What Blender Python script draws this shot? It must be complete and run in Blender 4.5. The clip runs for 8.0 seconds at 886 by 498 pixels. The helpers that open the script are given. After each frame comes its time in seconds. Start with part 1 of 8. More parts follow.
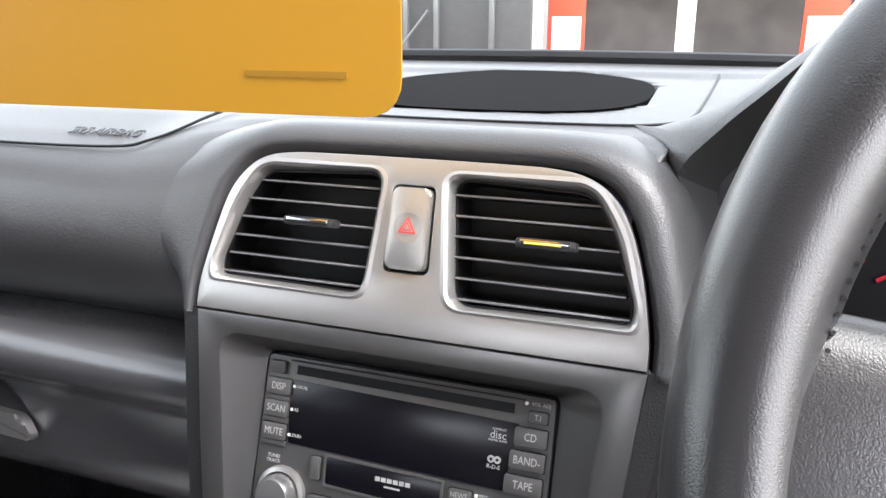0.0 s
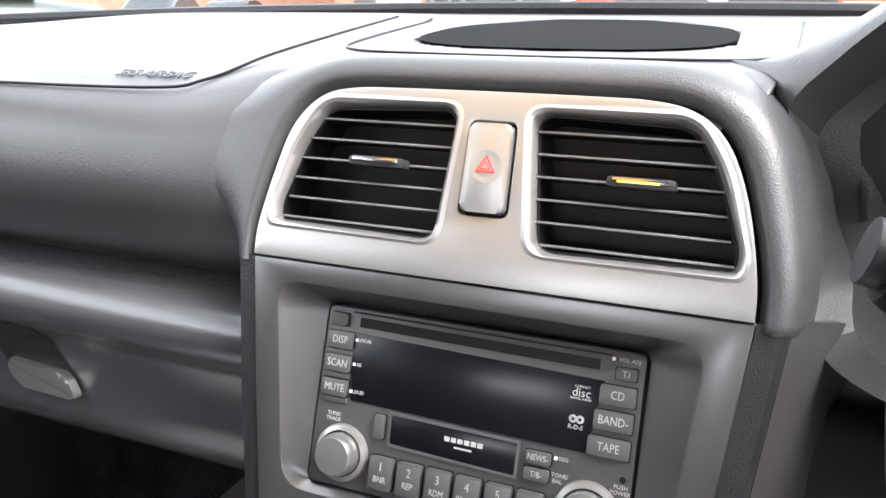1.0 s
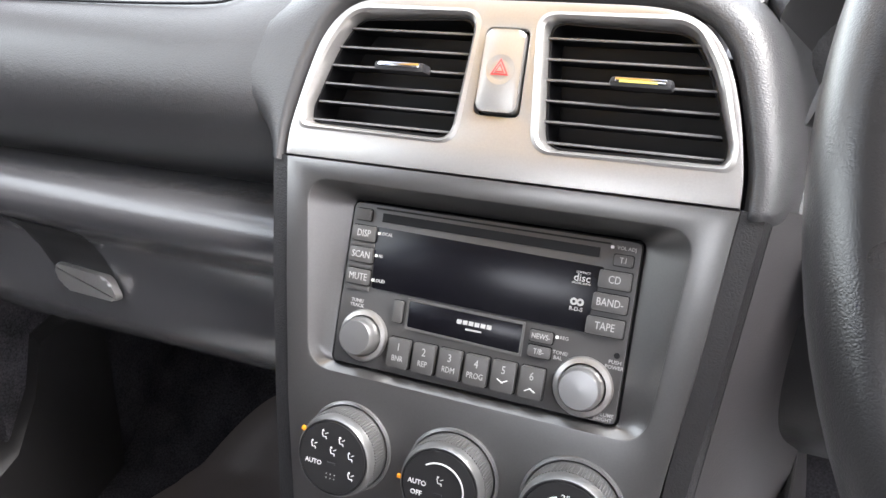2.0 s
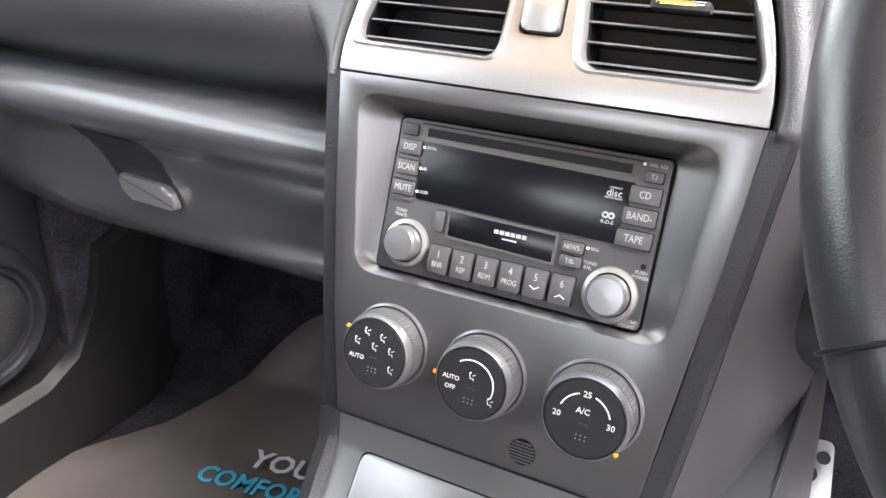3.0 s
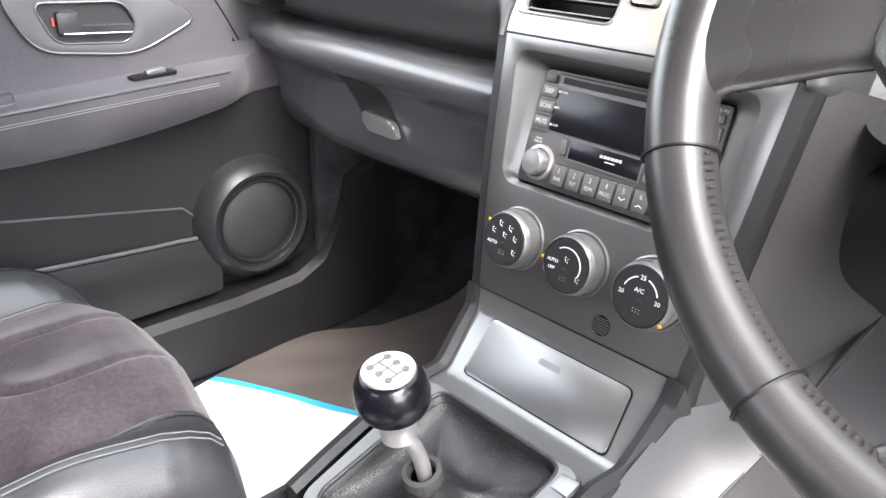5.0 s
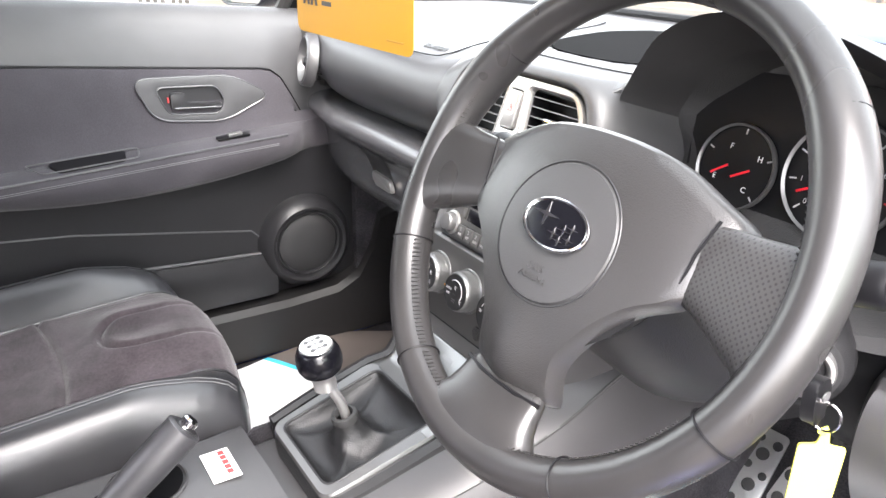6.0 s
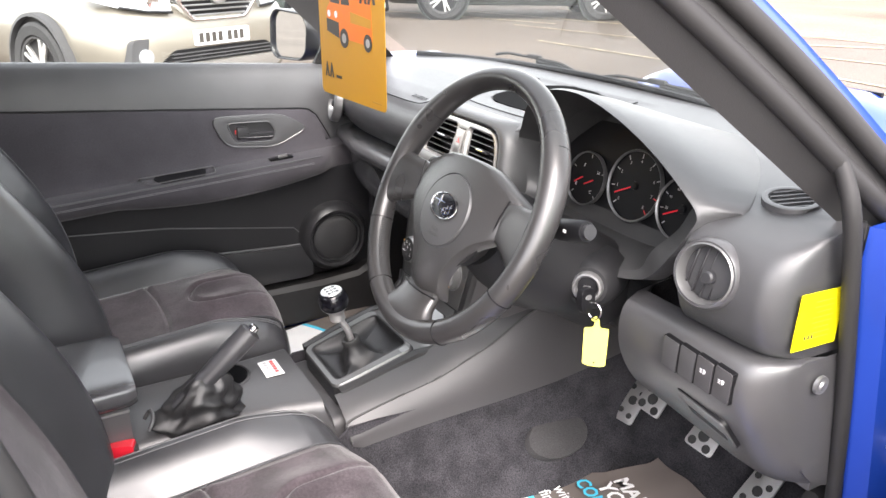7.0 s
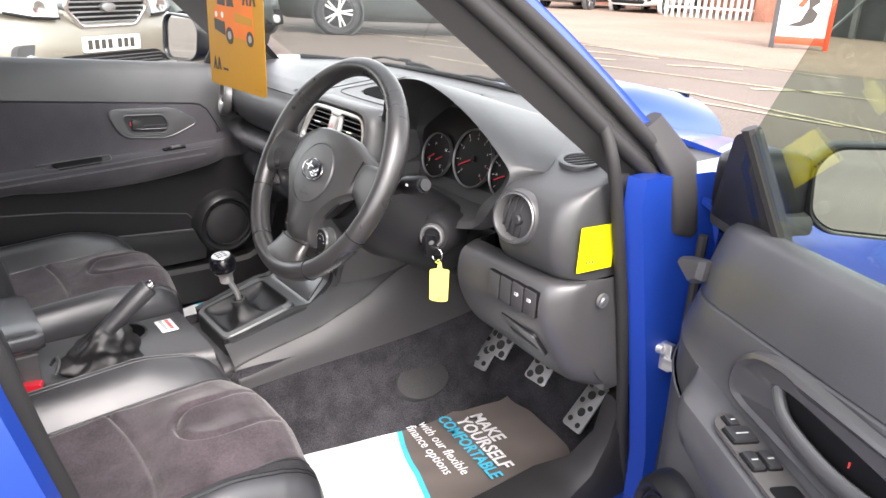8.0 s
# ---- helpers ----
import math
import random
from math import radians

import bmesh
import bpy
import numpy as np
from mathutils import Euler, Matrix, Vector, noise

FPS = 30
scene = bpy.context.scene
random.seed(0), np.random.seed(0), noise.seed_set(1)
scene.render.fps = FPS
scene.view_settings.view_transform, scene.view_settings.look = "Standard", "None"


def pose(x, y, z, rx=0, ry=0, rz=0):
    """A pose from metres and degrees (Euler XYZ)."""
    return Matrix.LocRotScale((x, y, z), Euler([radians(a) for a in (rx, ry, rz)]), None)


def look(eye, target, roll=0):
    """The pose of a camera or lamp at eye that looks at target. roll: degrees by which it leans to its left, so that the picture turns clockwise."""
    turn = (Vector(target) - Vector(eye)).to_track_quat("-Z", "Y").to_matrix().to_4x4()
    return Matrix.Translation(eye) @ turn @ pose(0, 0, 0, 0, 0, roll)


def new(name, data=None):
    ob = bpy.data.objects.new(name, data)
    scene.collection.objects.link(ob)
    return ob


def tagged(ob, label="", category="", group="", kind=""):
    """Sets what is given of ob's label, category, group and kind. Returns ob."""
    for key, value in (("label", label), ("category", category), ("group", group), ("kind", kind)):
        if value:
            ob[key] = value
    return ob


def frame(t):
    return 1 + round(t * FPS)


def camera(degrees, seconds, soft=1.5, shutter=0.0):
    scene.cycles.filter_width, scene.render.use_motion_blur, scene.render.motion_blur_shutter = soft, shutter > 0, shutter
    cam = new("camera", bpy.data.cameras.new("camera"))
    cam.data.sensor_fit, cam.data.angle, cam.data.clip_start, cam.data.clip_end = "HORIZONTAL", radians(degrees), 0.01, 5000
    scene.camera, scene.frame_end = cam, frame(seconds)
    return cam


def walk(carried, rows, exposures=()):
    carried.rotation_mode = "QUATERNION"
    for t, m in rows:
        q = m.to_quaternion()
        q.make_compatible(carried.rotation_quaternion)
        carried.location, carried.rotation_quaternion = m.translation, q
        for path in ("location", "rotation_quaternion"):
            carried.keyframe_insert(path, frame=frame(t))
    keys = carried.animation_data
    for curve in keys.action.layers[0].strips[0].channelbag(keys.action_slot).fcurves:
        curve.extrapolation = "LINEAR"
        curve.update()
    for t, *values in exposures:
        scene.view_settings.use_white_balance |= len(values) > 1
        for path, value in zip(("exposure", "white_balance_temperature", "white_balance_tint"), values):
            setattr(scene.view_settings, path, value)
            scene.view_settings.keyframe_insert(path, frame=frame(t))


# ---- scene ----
cam = camera(60.4, 8.0)
PATH = [
    (0, (0.159, 0.026, 1.074), (-0.497, 1.831, 0.518), 0.2),
    (0.5, (0.126, 0.039, 1.046), (-0.57, 1.825, 0.474), 0.3),
    (1, (0.123, 0.039, 1.042), (-0.585, 1.814, 0.453), 0.4),
    (1.5, (0.132, 0.018, 1.029), (-0.585, 1.78, 0.41), 0.7),
    (2.8, (0.156, -0.035, 1.005), (-0.633, 1.632, 0.23), 2.2),
    (3, (0.158, -0.041, 1.005), (-0.646, 1.606, 0.204), 2.4),
    (3.5, (0.167, -0.069, 1.001), (-0.705, 1.516, 0.147), 2.9),
    (4, (0.19, -0.098, 1.004), (-0.792, 1.41, 0.13), 3.0),
    (4.2, (0.204, -0.108, 1.004), (-0.823, 1.363, 0.12), 3.0),
    (5.3, (0.454, -0.16, 1.026), (-0.956, 1.017, 0.234), 1.1),
    (5.5, (0.536, -0.168, 1.06), (-0.908, 0.972, 0.277), 1.2),
    (6, (0.723, -0.165, 1.17), (-0.814, 0.847, 0.387), 1.3),
    (6.5, (0.937, -0.195, 1.243), (-0.684, 0.703, 0.489), 0.6),
    (7, (1.202, -0.315, 1.308), (-0.41, 0.607, 0.566), 0.3),
    (7.5, (1.374, -0.369, 1.291), (-0.175, 0.67, 0.569), 1.5),
    (8, (1.459, -0.402, 1.303), (-0.026, 0.744, 0.607), 2.3),
]
walk(cam, [(t, look(eye, target, roll)) for t, eye, target, roll in PATH],
     exposures=[(0.0, 3.26, 6500, 14), (0.6, 3.58, 6560, 14), (1.5, 3.74, 6560, 14), (3.0, 4.15, 6560, 14), (4.0, 4.25, 6560, 14), (5.5, 4.13, 6640, 14), (6.5, 3.58, 6780, 14), (7.0, 3.2, 6820, 15), (8.0, 2.88, 6820, 15)])

# ---- light: bright overcast afternoon ----
world = bpy.data.worlds.new("sky")
scene.world = world
world.use_nodes = True
wn, wl = world.node_tree.nodes, world.node_tree.links
wn.clear()
sky = wn.new("ShaderNodeTexSky")
sky.sky_type, sky.sun_disc = "NISHITA", False
sky.sun_elevation, sky.sun_rotation = radians(46), radians(108)
sky.air_density, sky.dust_density = 1.0, 1.5
hsv = wn.new("ShaderNodeHueSaturation")
hsv.inputs["Saturation"].default_value = 0.26
bg = wn.new("ShaderNodeBackground")
bg.inputs["Strength"].default_value = 0.15
wo = wn.new("ShaderNodeOutputWorld")
wl.new(sky.outputs[0], hsv.inputs["Color"])
wl.new(hsv.outputs[0], bg.inputs[0])
wl.new(bg.outputs[0], wo.inputs[0])
sun = new("sun", bpy.data.lights.new("sun", "SUN"))
sun.data.energy, sun.data.angle, sun.data.color = 0.6, radians(30), (1.0, 0.965, 0.95)
sun.matrix_world = look((6.2, -2.0, 6.8), (0, 0, 0))


# ---- materials ----
def mat(name, col, rough=0.5, metal=0.0, var=0.12, vs=7.0, grain=0.0, gs=500.0, bump=0.0, bs=700.0,
        voro=False, coat=0.0, sheen=0.0, spec=0.5, rvar=0.0):
    m = bpy.data.materials.new(name)
    m.use_nodes = True
    n, l = m.node_tree.nodes, m.node_tree.links
    b = n["Principled BSDF"]
    tc = n.new("ShaderNodeTexCoord")
    big = n.new("ShaderNodeTexNoise")
    big.inputs["Scale"].default_value, big.inputs["Detail"].default_value = vs, 2.0
    l.new(tc.outputs["Object"], big.inputs["Vector"])
    rng = n.new("ShaderNodeMapRange")
    rng.interpolation_type = "SMOOTHSTEP"
    rng.inputs["From Min"].default_value, rng.inputs["From Max"].default_value = 0.2, 0.8
    rng.inputs["To Min"].default_value, rng.inputs["To Max"].default_value = 1.0 - var, 1.0 + var
    l.new(big.outputs["Fac"], rng.inputs["Value"])
    value = rng.outputs["Result"]
    if grain:
        fine = n.new("ShaderNodeTexNoise")
        fine.inputs["Scale"].default_value, fine.inputs["Detail"].default_value = gs, 3.0
        l.new(tc.outputs["Object"], fine.inputs["Vector"])
        r2 = n.new("ShaderNodeMapRange")
        r2.inputs["From Min"].default_value, r2.inputs["From Max"].default_value = 0.3, 0.7
        r2.inputs["To Min"].default_value, r2.inputs["To Max"].default_value = 1.0 - grain, 1.0 + grain
        l.new(fine.outputs["Fac"], r2.inputs["Value"])
        mul = n.new("ShaderNodeMath")
        mul.operation = "MULTIPLY"
        l.new(value, mul.inputs[0])
        l.new(r2.outputs["Result"], mul.inputs[1])
        value = mul.outputs[0]
    mix = n.new("ShaderNodeVectorMath")
    mix.operation = "SCALE"
    mix.inputs[0].default_value = col
    l.new(value, mix.inputs["Scale"])
    l.new(mix.outputs["Vector"], b.inputs["Base Color"])
    rr = n.new("ShaderNodeMapRange")
    rr.interpolation_type = "SMOOTHSTEP"
    rr.inputs["From Min"].default_value, rr.inputs["From Max"].default_value = 0.2, 0.8
    rr.inputs["To Min"].default_value, rr.inputs["To Max"].default_value = rough - rvar, rough + rvar
    l.new(big.outputs["Fac"], rr.inputs["Value"])
    b.inputs["Roughness"].default_value = rough
    if rvar:
        l.new(rr.outputs["Result"], b.inputs["Roughness"])
    b.inputs["Metallic"].default_value = metal
    b.inputs["Coat Weight"].default_value = coat
    b.inputs["Coat Roughness"].default_value = 0.04
    b.inputs["Sheen Weight"].default_value = sheen
    b.inputs["Sheen Roughness"].default_value = 0.45
    b.inputs["Specular IOR Level"].default_value = spec
    if bump:
        if voro == "hide":
            # wrinkled cells, as on leather and moulded dash skins
            warp = n.new("ShaderNodeTexNoise")
            warp.inputs["Scale"].default_value, warp.inputs["Detail"].default_value = bs * 0.35, 2.0
            l.new(tc.outputs["Object"], warp.inputs["Vector"])
            mixv = n.new("ShaderNodeVectorMath")
            mixv.operation = "MULTIPLY_ADD"
            mixv.inputs[1].default_value = (2.2 / bs,) * 3
            l.new(warp.outputs["Color"], mixv.inputs[0])
            l.new(tc.outputs["Object"], mixv.inputs[2])
            h = n.new("ShaderNodeTexVoronoi")
            h.feature = "DISTANCE_TO_EDGE"
            h.inputs["Scale"].default_value = bs
            l.new(mixv.outputs["Vector"], h.inputs["Vector"])
            cut = n.new("ShaderNodeMapRange")
            cut.interpolation_type = "SMOOTHSTEP"
            cut.inputs["From Max"].default_value = 0.28
            l.new(h.outputs["Distance"], cut.inputs["Value"])
            out = cut.outputs["Result"]
        elif voro:
            h = n.new("ShaderNodeTexVoronoi")
            h.inputs["Scale"].default_value = bs
            out = h.outputs["Distance"]
        else:
            h = n.new("ShaderNodeTexNoise")
            h.inputs["Scale"].default_value, h.inputs["Detail"].default_value = bs, 4.0
            out = h.outputs["Fac"]
        if voro != "hide":
            l.new(tc.outputs["Object"], h.inputs["Vector"])
        bp = n.new("ShaderNodeBump")
        bp.inputs["Strength"].default_value, bp.inputs["Distance"].default_value = bump, 0.001
        l.new(out, bp.inputs["Height"])
        l.new(bp.outputs["Normal"], b.inputs["Normal"])
    return m


def glass_mat(name, tint, gloss=0.08):
    m = bpy.data.materials.new(name)
    m.use_nodes = True
    n, l = m.node_tree.nodes, m.node_tree.links
    n.clear()
    tr = n.new("ShaderNodeBsdfTransparent")
    tr.inputs[0].default_value = (*tint, 1)
    gl = n.new("ShaderNodeBsdfGlossy")
    gl.inputs["Roughness"].default_value = 0.01
    lw = n.new("ShaderNodeLayerWeight")
    pw = n.new("ShaderNodeMath")
    pw.operation, pw.inputs[1].default_value = "POWER", 4.0
    fr = n.new("ShaderNodeMath")
    fr.operation, fr.inputs[1].default_value, fr.inputs[2].default_value = "MULTIPLY_ADD", 0.55, gloss * 0.4
    l.new(lw.outputs["Facing"], pw.inputs[0])
    l.new(pw.outputs[0], fr.inputs[0])
    mx = n.new("ShaderNodeMixShader")
    o = n.new("ShaderNodeOutputMaterial")
    l.new(fr.outputs[0], mx.inputs[0])
    l.new(tr.outputs[0], mx.inputs[1])
    l.new(gl.outputs[0], mx.inputs[2])
    l.new(mx.outputs[0], o.inputs[0])
    return m


M_SOFT = mat("dash_soft_plastic", (0.048, 0.048, 0.050), 0.38, var=0.1, bump=0.15, bs=560.0, voro="hide", spec=0.6)
M_HARD = mat("interior_plastic", (0.052, 0.051, 0.053), 0.36, var=0.1, bump=0.2, bs=900.0, spec=0.75)
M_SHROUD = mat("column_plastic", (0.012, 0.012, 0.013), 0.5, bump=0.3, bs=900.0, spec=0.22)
M_DOORP = mat("door_trim_plastic", (0.066, 0.066, 0.0695), 0.40, bump=0.15, bs=560.0, voro="hide", spec=0.5)
# black lower door plastic, darkened further to paint the shade down there
M_DOORLOW = mat("lower_door_plastic_shaded", (0.016, 0.016, 0.0175), 0.36, var=0.1, bump=0.2, bs=900.0, spec=0.45)
M_GLOVE = mat("glovebox_plastic", (0.075, 0.075, 0.079), 0.22, var=0.06, bump=0.08, bs=520.0, voro="hide", spec=1.0)
M_PANEL = mat("stack_panel_paint", (0.20, 0.197, 0.194), 0.32, metal=0.85, var=0.05, grain=0.03, gs=900.0)
M_SILVER = mat("silver_trim_paint", (0.42, 0.412, 0.40), 0.36, metal=0.8, var=0.04, grain=0.03, gs=900.0)
M_RECESS = mat("instrument_recess_lining", (0.036, 0.036, 0.037), 0.62, var=0.12, bump=0.3, bs=430.0, voro="hide", spec=0.3)
M_EDGE = mat("black_grained_edge", (0.020, 0.020, 0.021), 0.40, var=0.1, bump=0.2, bs=520.0, voro="hide", spec=0.5)
M_CHEEK = mat("instrument_cheek_plastic", (0.030, 0.0297, 0.0305), 0.6, var=0.12, bump=0.25, bs=700.0, spec=0.3)
M_DULL = mat("dull_grey_ring", (0.16, 0.16, 0.16), 0.34, metal=0.6, var=0.08)
M_SILLP = mat("sill_plastic", (0.016, 0.0155, 0.016), 0.42, var=0.1, bump=0.2, bs=900.0, spec=0.35)
# glovebox plastic darkened to paint the shade of the latch recess
M_LATCHSHADE = mat("latch_painted_shade", (0.022, 0.022, 0.023), 0.5, var=0.1, spec=0.3)
M_PLATE = mat("switch_plate_plastic", (0.085, 0.080, 0.079), 0.38, metal=0.2, var=0.06)
M_SATIN = mat("satin_lid_paint", (0.27, 0.27, 0.268), 0.30, metal=0.8, var=0.06)
M_SIDE = mat("tunnel_side_plastic", (0.048, 0.046, 0.048), 0.42, var=0.06, bump=0.2, bs=900.0)
M_BLACK = mat("black_plastic", (0.006, 0.006, 0.007), 0.45, var=0.2, spec=0.25)
# demister slat grey, also the painted glint on the centre vent slats
M_NOSE = mat("slat_grey_and_glint", (0.17, 0.17, 0.175), 0.3, metal=0.4, var=0.05)
M_SLAT = mat("vent_slat_plastic", (0.026, 0.026, 0.028), 0.34, var=0.05, spec=0.4)
# near-black that paints in the shade of hollows
M_HOLLOWSHADE = mat("hollow_painted_shade", (0.004, 0.004, 0.0045), 0.9, var=0.2, spec=0.05)
M_GLOSS = mat("display_glass", (0.004, 0.004, 0.006), 0.24, var=0.0, rvar=0.01, spec=0.4)
M_RADIO = mat("radio_plastic", (0.070, 0.069, 0.069), 0.40, metal=0.2, var=0.05)
M_BUTTON = mat("radio_button_plastic", (0.088, 0.087, 0.086), 0.36, metal=0.2, var=0.05)
M_CAP = mat("knob_cap_plastic", (0.022, 0.022, 0.023), 0.45, var=0.04, spec=0.35)
M_KNOB = mat("grey_knob_plastic", (0.26, 0.26, 0.26), 0.30, metal=0.7, var=0.04)
M_CHROME = mat("chrome", (0.75, 0.75, 0.76), 0.14, metal=1.0, var=0.03)
M_ALU = mat("brushed_aluminium", (0.74, 0.73, 0.72), 0.40, metal=0.9, var=0.08)
M_HUB = mat("hub_cover_plastic", (0.028, 0.027, 0.027), 0.34, var=0.10, bump=0.15, bs=620.0, voro="hide", spec=0.7)
M_LID = mat("airbag_lid_plastic", (0.045, 0.045, 0.046), 0.38, var=0.05, bump=0.2, bs=900.0)
M_LEATHER = mat("black_leather", (0.034, 0.034, 0.037), 0.32, var=0.15, vs=14.0, bump=0.12, bs=520.0, voro="hide", spec=0.85, rvar=0.04)
M_ARM = mat("armrest_leather", (0.036, 0.036, 0.039), 0.26, var=0.08, bump=0.08, bs=520.0, voro="hide", spec=1.0, coat=0.25)
M_WHEEL = mat("worn_wheel_leather", (0.026, 0.025, 0.025), 0.30, var=0.22, vs=11.0, bump=0.08, bs=1100.0, voro="hide", spec=0.65, rvar=0.05)
M_PERF = mat("perforated_wheel_leather", (0.032, 0.031, 0.031), 0.42, var=0.12, vs=11.0, bump=0.045, bs=900.0, voro=True, spec=0.5)
M_SUEDE = mat("plum_grey_suede", (0.056, 0.045, 0.050), 0.9, var=0.38, vs=16.0, grain=0.22, gs=240.0, bump=0.5, bs=900.0, sheen=0.26, spec=0.15)
M_DSUEDE = mat("door_insert_suede", (0.058, 0.0545, 0.0615), 0.9, var=0.14, vs=9.0, grain=0.12, bump=0.3, bs=900.0, sheen=0.15, spec=0.15)
M_FABRIC = mat("gaiter_leather", (0.016, 0.016, 0.017), 0.36, var=0.2, vs=20.0, bump=0.25, bs=420.0, voro="hide", spec=0.5)
M_THREAD = mat("grey_thread", (0.16, 0.16, 0.165), 0.8)
M_CARPET = mat("black_carpet", (0.0365, 0.0351, 0.0392), 0.95, var=0.35, vs=22.0, grain=0.5, gs=420.0, bump=1.0, bs=900.0, spec=0.1)
M_HEEL = mat("heel_pad_rubber", (0.032, 0.031, 0.032), 0.75, var=0.2, grain=0.3, gs=500.0, bump=1.0, bs=260.0, voro=True)
M_RUBBER = mat("black_rubber", (0.03, 0.03, 0.03), 0.6, var=0.15)
M_SEAL = mat("weatherstrip_rubber", (0.022, 0.021, 0.021), 0.6, var=0.1, spec=0.3)
M_PILLAR = mat("pillar_trim_plastic", (0.028, 0.027, 0.027), 0.6, var=0.06, bump=0.3, bs=700.0, spec=0.3)
M_BLUE = mat("blue_metallic_paint", (0.011, 0.048, 0.31), 0.32, metal=0.25, var=0.03, coat=0.55)
M_ROOF = mat("roof_lining", (0.45, 0.44, 0.42), 0.9, var=0.05)
M_YELLOW = mat("yellow_sticker_vinyl", (0.86, 0.76, 0.006), 0.45, var=0.02)
M_TAG = mat("yellow_key_tag_plastic", (0.80, 0.78, 0.14), 0.4, var=0.03)
M_CARD = mat("orange_yellow_card", (0.50, 0.245, 0.008), 0.5, var=0.02)
M_CARDINK = mat("dark_card_ink", (0.04, 0.035, 0.03), 0.5)
M_CARDORANGE = mat("orange_card_ink", (0.75, 0.18, 0.01), 0.5)
M_WHITE = mat("white_print", (0.72, 0.72, 0.72), 0.6, var=0.02)
M_GREYPRINT = mat("grey_print", (0.36, 0.36, 0.36), 0.6, var=0.02)
M_RED = mat("red_plastic", (0.60, 0.015, 0.03), 0.35, var=0.03)
M_REDPRINT = mat("red_print", (0.6, 0.05, 0.05), 0.6, var=0.03)
M_ORANGE = mat("orange_marker", (0.85, 0.33, 0.02), 0.5)
# flat amber for the reflection painted on a vent tab
M_TABREFLECTION = mat("amber_tab_reflection", (0.75, 0.62, 0.12), 0.3)
M_PAPERW = mat("white_paper", (0.80, 0.80, 0.80), 0.7, var=0.03, vs=9.0)
M_PAPERB = mat("brown_printed_paper", (0.135, 0.115, 0.105), 0.34, var=0.05, vs=8.0)
M_CYAN = mat("cyan_print", (0.05, 0.48, 0.68), 0.55, var=0.02)
M_MIRROR = mat("mirror_glass", (0.85, 0.87, 0.88), 0.02, metal=1.0, var=0.0, rvar=0.01)
M_GLASS = glass_mat("clear_window_glass", (0.93, 0.95, 0.93))
M_TINT = glass_mat("green_tinted_glass", (0.72, 0.78, 0.73))


# ---- mesh helpers ----
BASE = {}


def thing(name, label, category, at=(0, 0, 0), group="", kind=""):
    ob = new(name)
    ob.empty_display_size = 0.05
    ob.location = at
    BASE[ob.name] = Vector(at)
    return tagged(ob, label, category, group, kind)


def part(name, bm, material, parent=None, label="", smooth=True, sharp=38.0):
    """Link a bmesh in world metres as one mesh object under its thing or part."""
    me = bpy.data.meshes.new(name)
    base = BASE[parent.name] if parent else Vector((0, 0, 0))
    bmesh.ops.recalc_face_normals(bm, faces=bm.faces)
    if smooth:
        lim = radians(sharp)
        for e in bm.edges:
            if len(e.link_faces) == 2 and e.calc_face_angle(0.0) > lim:
                e.smooth = False
        for f in bm.faces:
            f.smooth = True
    bmesh.ops.translate(bm, verts=bm.verts, vec=-base)
    bm.to_mesh(me)
    bm.free()
    me.materials.append(material)
    ob = new(name, me)
    if parent:
        ob.parent = parent
        BASE[ob.name] = base
    if label:
        ob["label"] = label
    return ob


def solo(name, bm, material, label, category, group="", kind="", at=(0, 0, 0), sharp=38.0):
    """A top-level thing of one mesh."""
    bmesh.ops.translate(bm, verts=bm.verts, vec=-Vector(at))
    ob = part(name, bm, material, sharp=sharp)
    ob.location = at
    BASE[ob.name] = Vector(at)
    return tagged(ob, label, category, group, kind)


def axes(origin, right, up):
    """A frame on a surface: local x to the right, y up along it, z out of it."""
    r, u = Vector(right).normalized(), Vector(up).normalized()
    n = r.cross(u).normalized()
    u = n.cross(r)
    m = Matrix((r, u, n)).transposed().to_4x4()
    m.translation = origin
    return m


def join(*bms):
    out = bmesh.new()
    for b in bms:
        me = bpy.data.meshes.new("tmp")
        b.to_mesh(me)
        b.free()
        out.from_mesh(me)
        bpy.data.meshes.remove(me)
    return out


def box(c, s, bev=0.003, m=None, segs=2):
    bm = bmesh.new()
    bmesh.ops.create_cube(bm, size=1.0)
    for v in bm.verts:
        v.co = Vector((v.co.x * s[0], v.co.y * s[1], v.co.z * s[2]))
    if bev:
        bmesh.ops.bevel(bm, geom=bm.edges[:], offset=min(bev, min(s) * 0.45), segments=segs, profile=0.6, affect="EDGES")
    bmesh.ops.translate(bm, verts=bm.verts, vec=c)
    if m:
        bm.transform(m)
    return bm


def rrect(w, h, r, n=5, cx=0.0, cy=0.0):
    pts = []
    for sx, sy, a0 in ((1, 1, 0), (-1, 1, 90), (-1, -1, 180), (1, -1, 270)):
        for k in range(n + 1):
            a = radians(a0 + 90 * k / n)
            pts.append((cx + sx * (w / 2 - r) + r * math.cos(a), cy + sy * (h / 2 - r) + r * math.sin(a)))
    return pts


def rounded(pts, r, n=4):
    """Round the corners of a polygon."""
    out = []
    N = len(pts)
    for i in range(N):
        p, a, b = Vector(pts[i]), Vector(pts[i - 1]), Vector(pts[(i + 1) % N])
        da, db = (a - p), (b - p)
        d = min(r, da.length * 0.45, db.length * 0.45)
        p0, p1 = p + da.normalized() * d, p + db.normalized() * d
        for k in range(n + 1):
            t = k / n
            out.append(tuple((1 - t) ** 2 * p0 + 2 * t * (1 - t) * p + t * t * p1))
    return out


def circle(r, n=32, cx=0.0, cy=0.0):
    return [(cx + r * math.cos(2 * math.pi * k / n), cy + r * math.sin(2 * math.pi * k / n)) for k in range(n)]


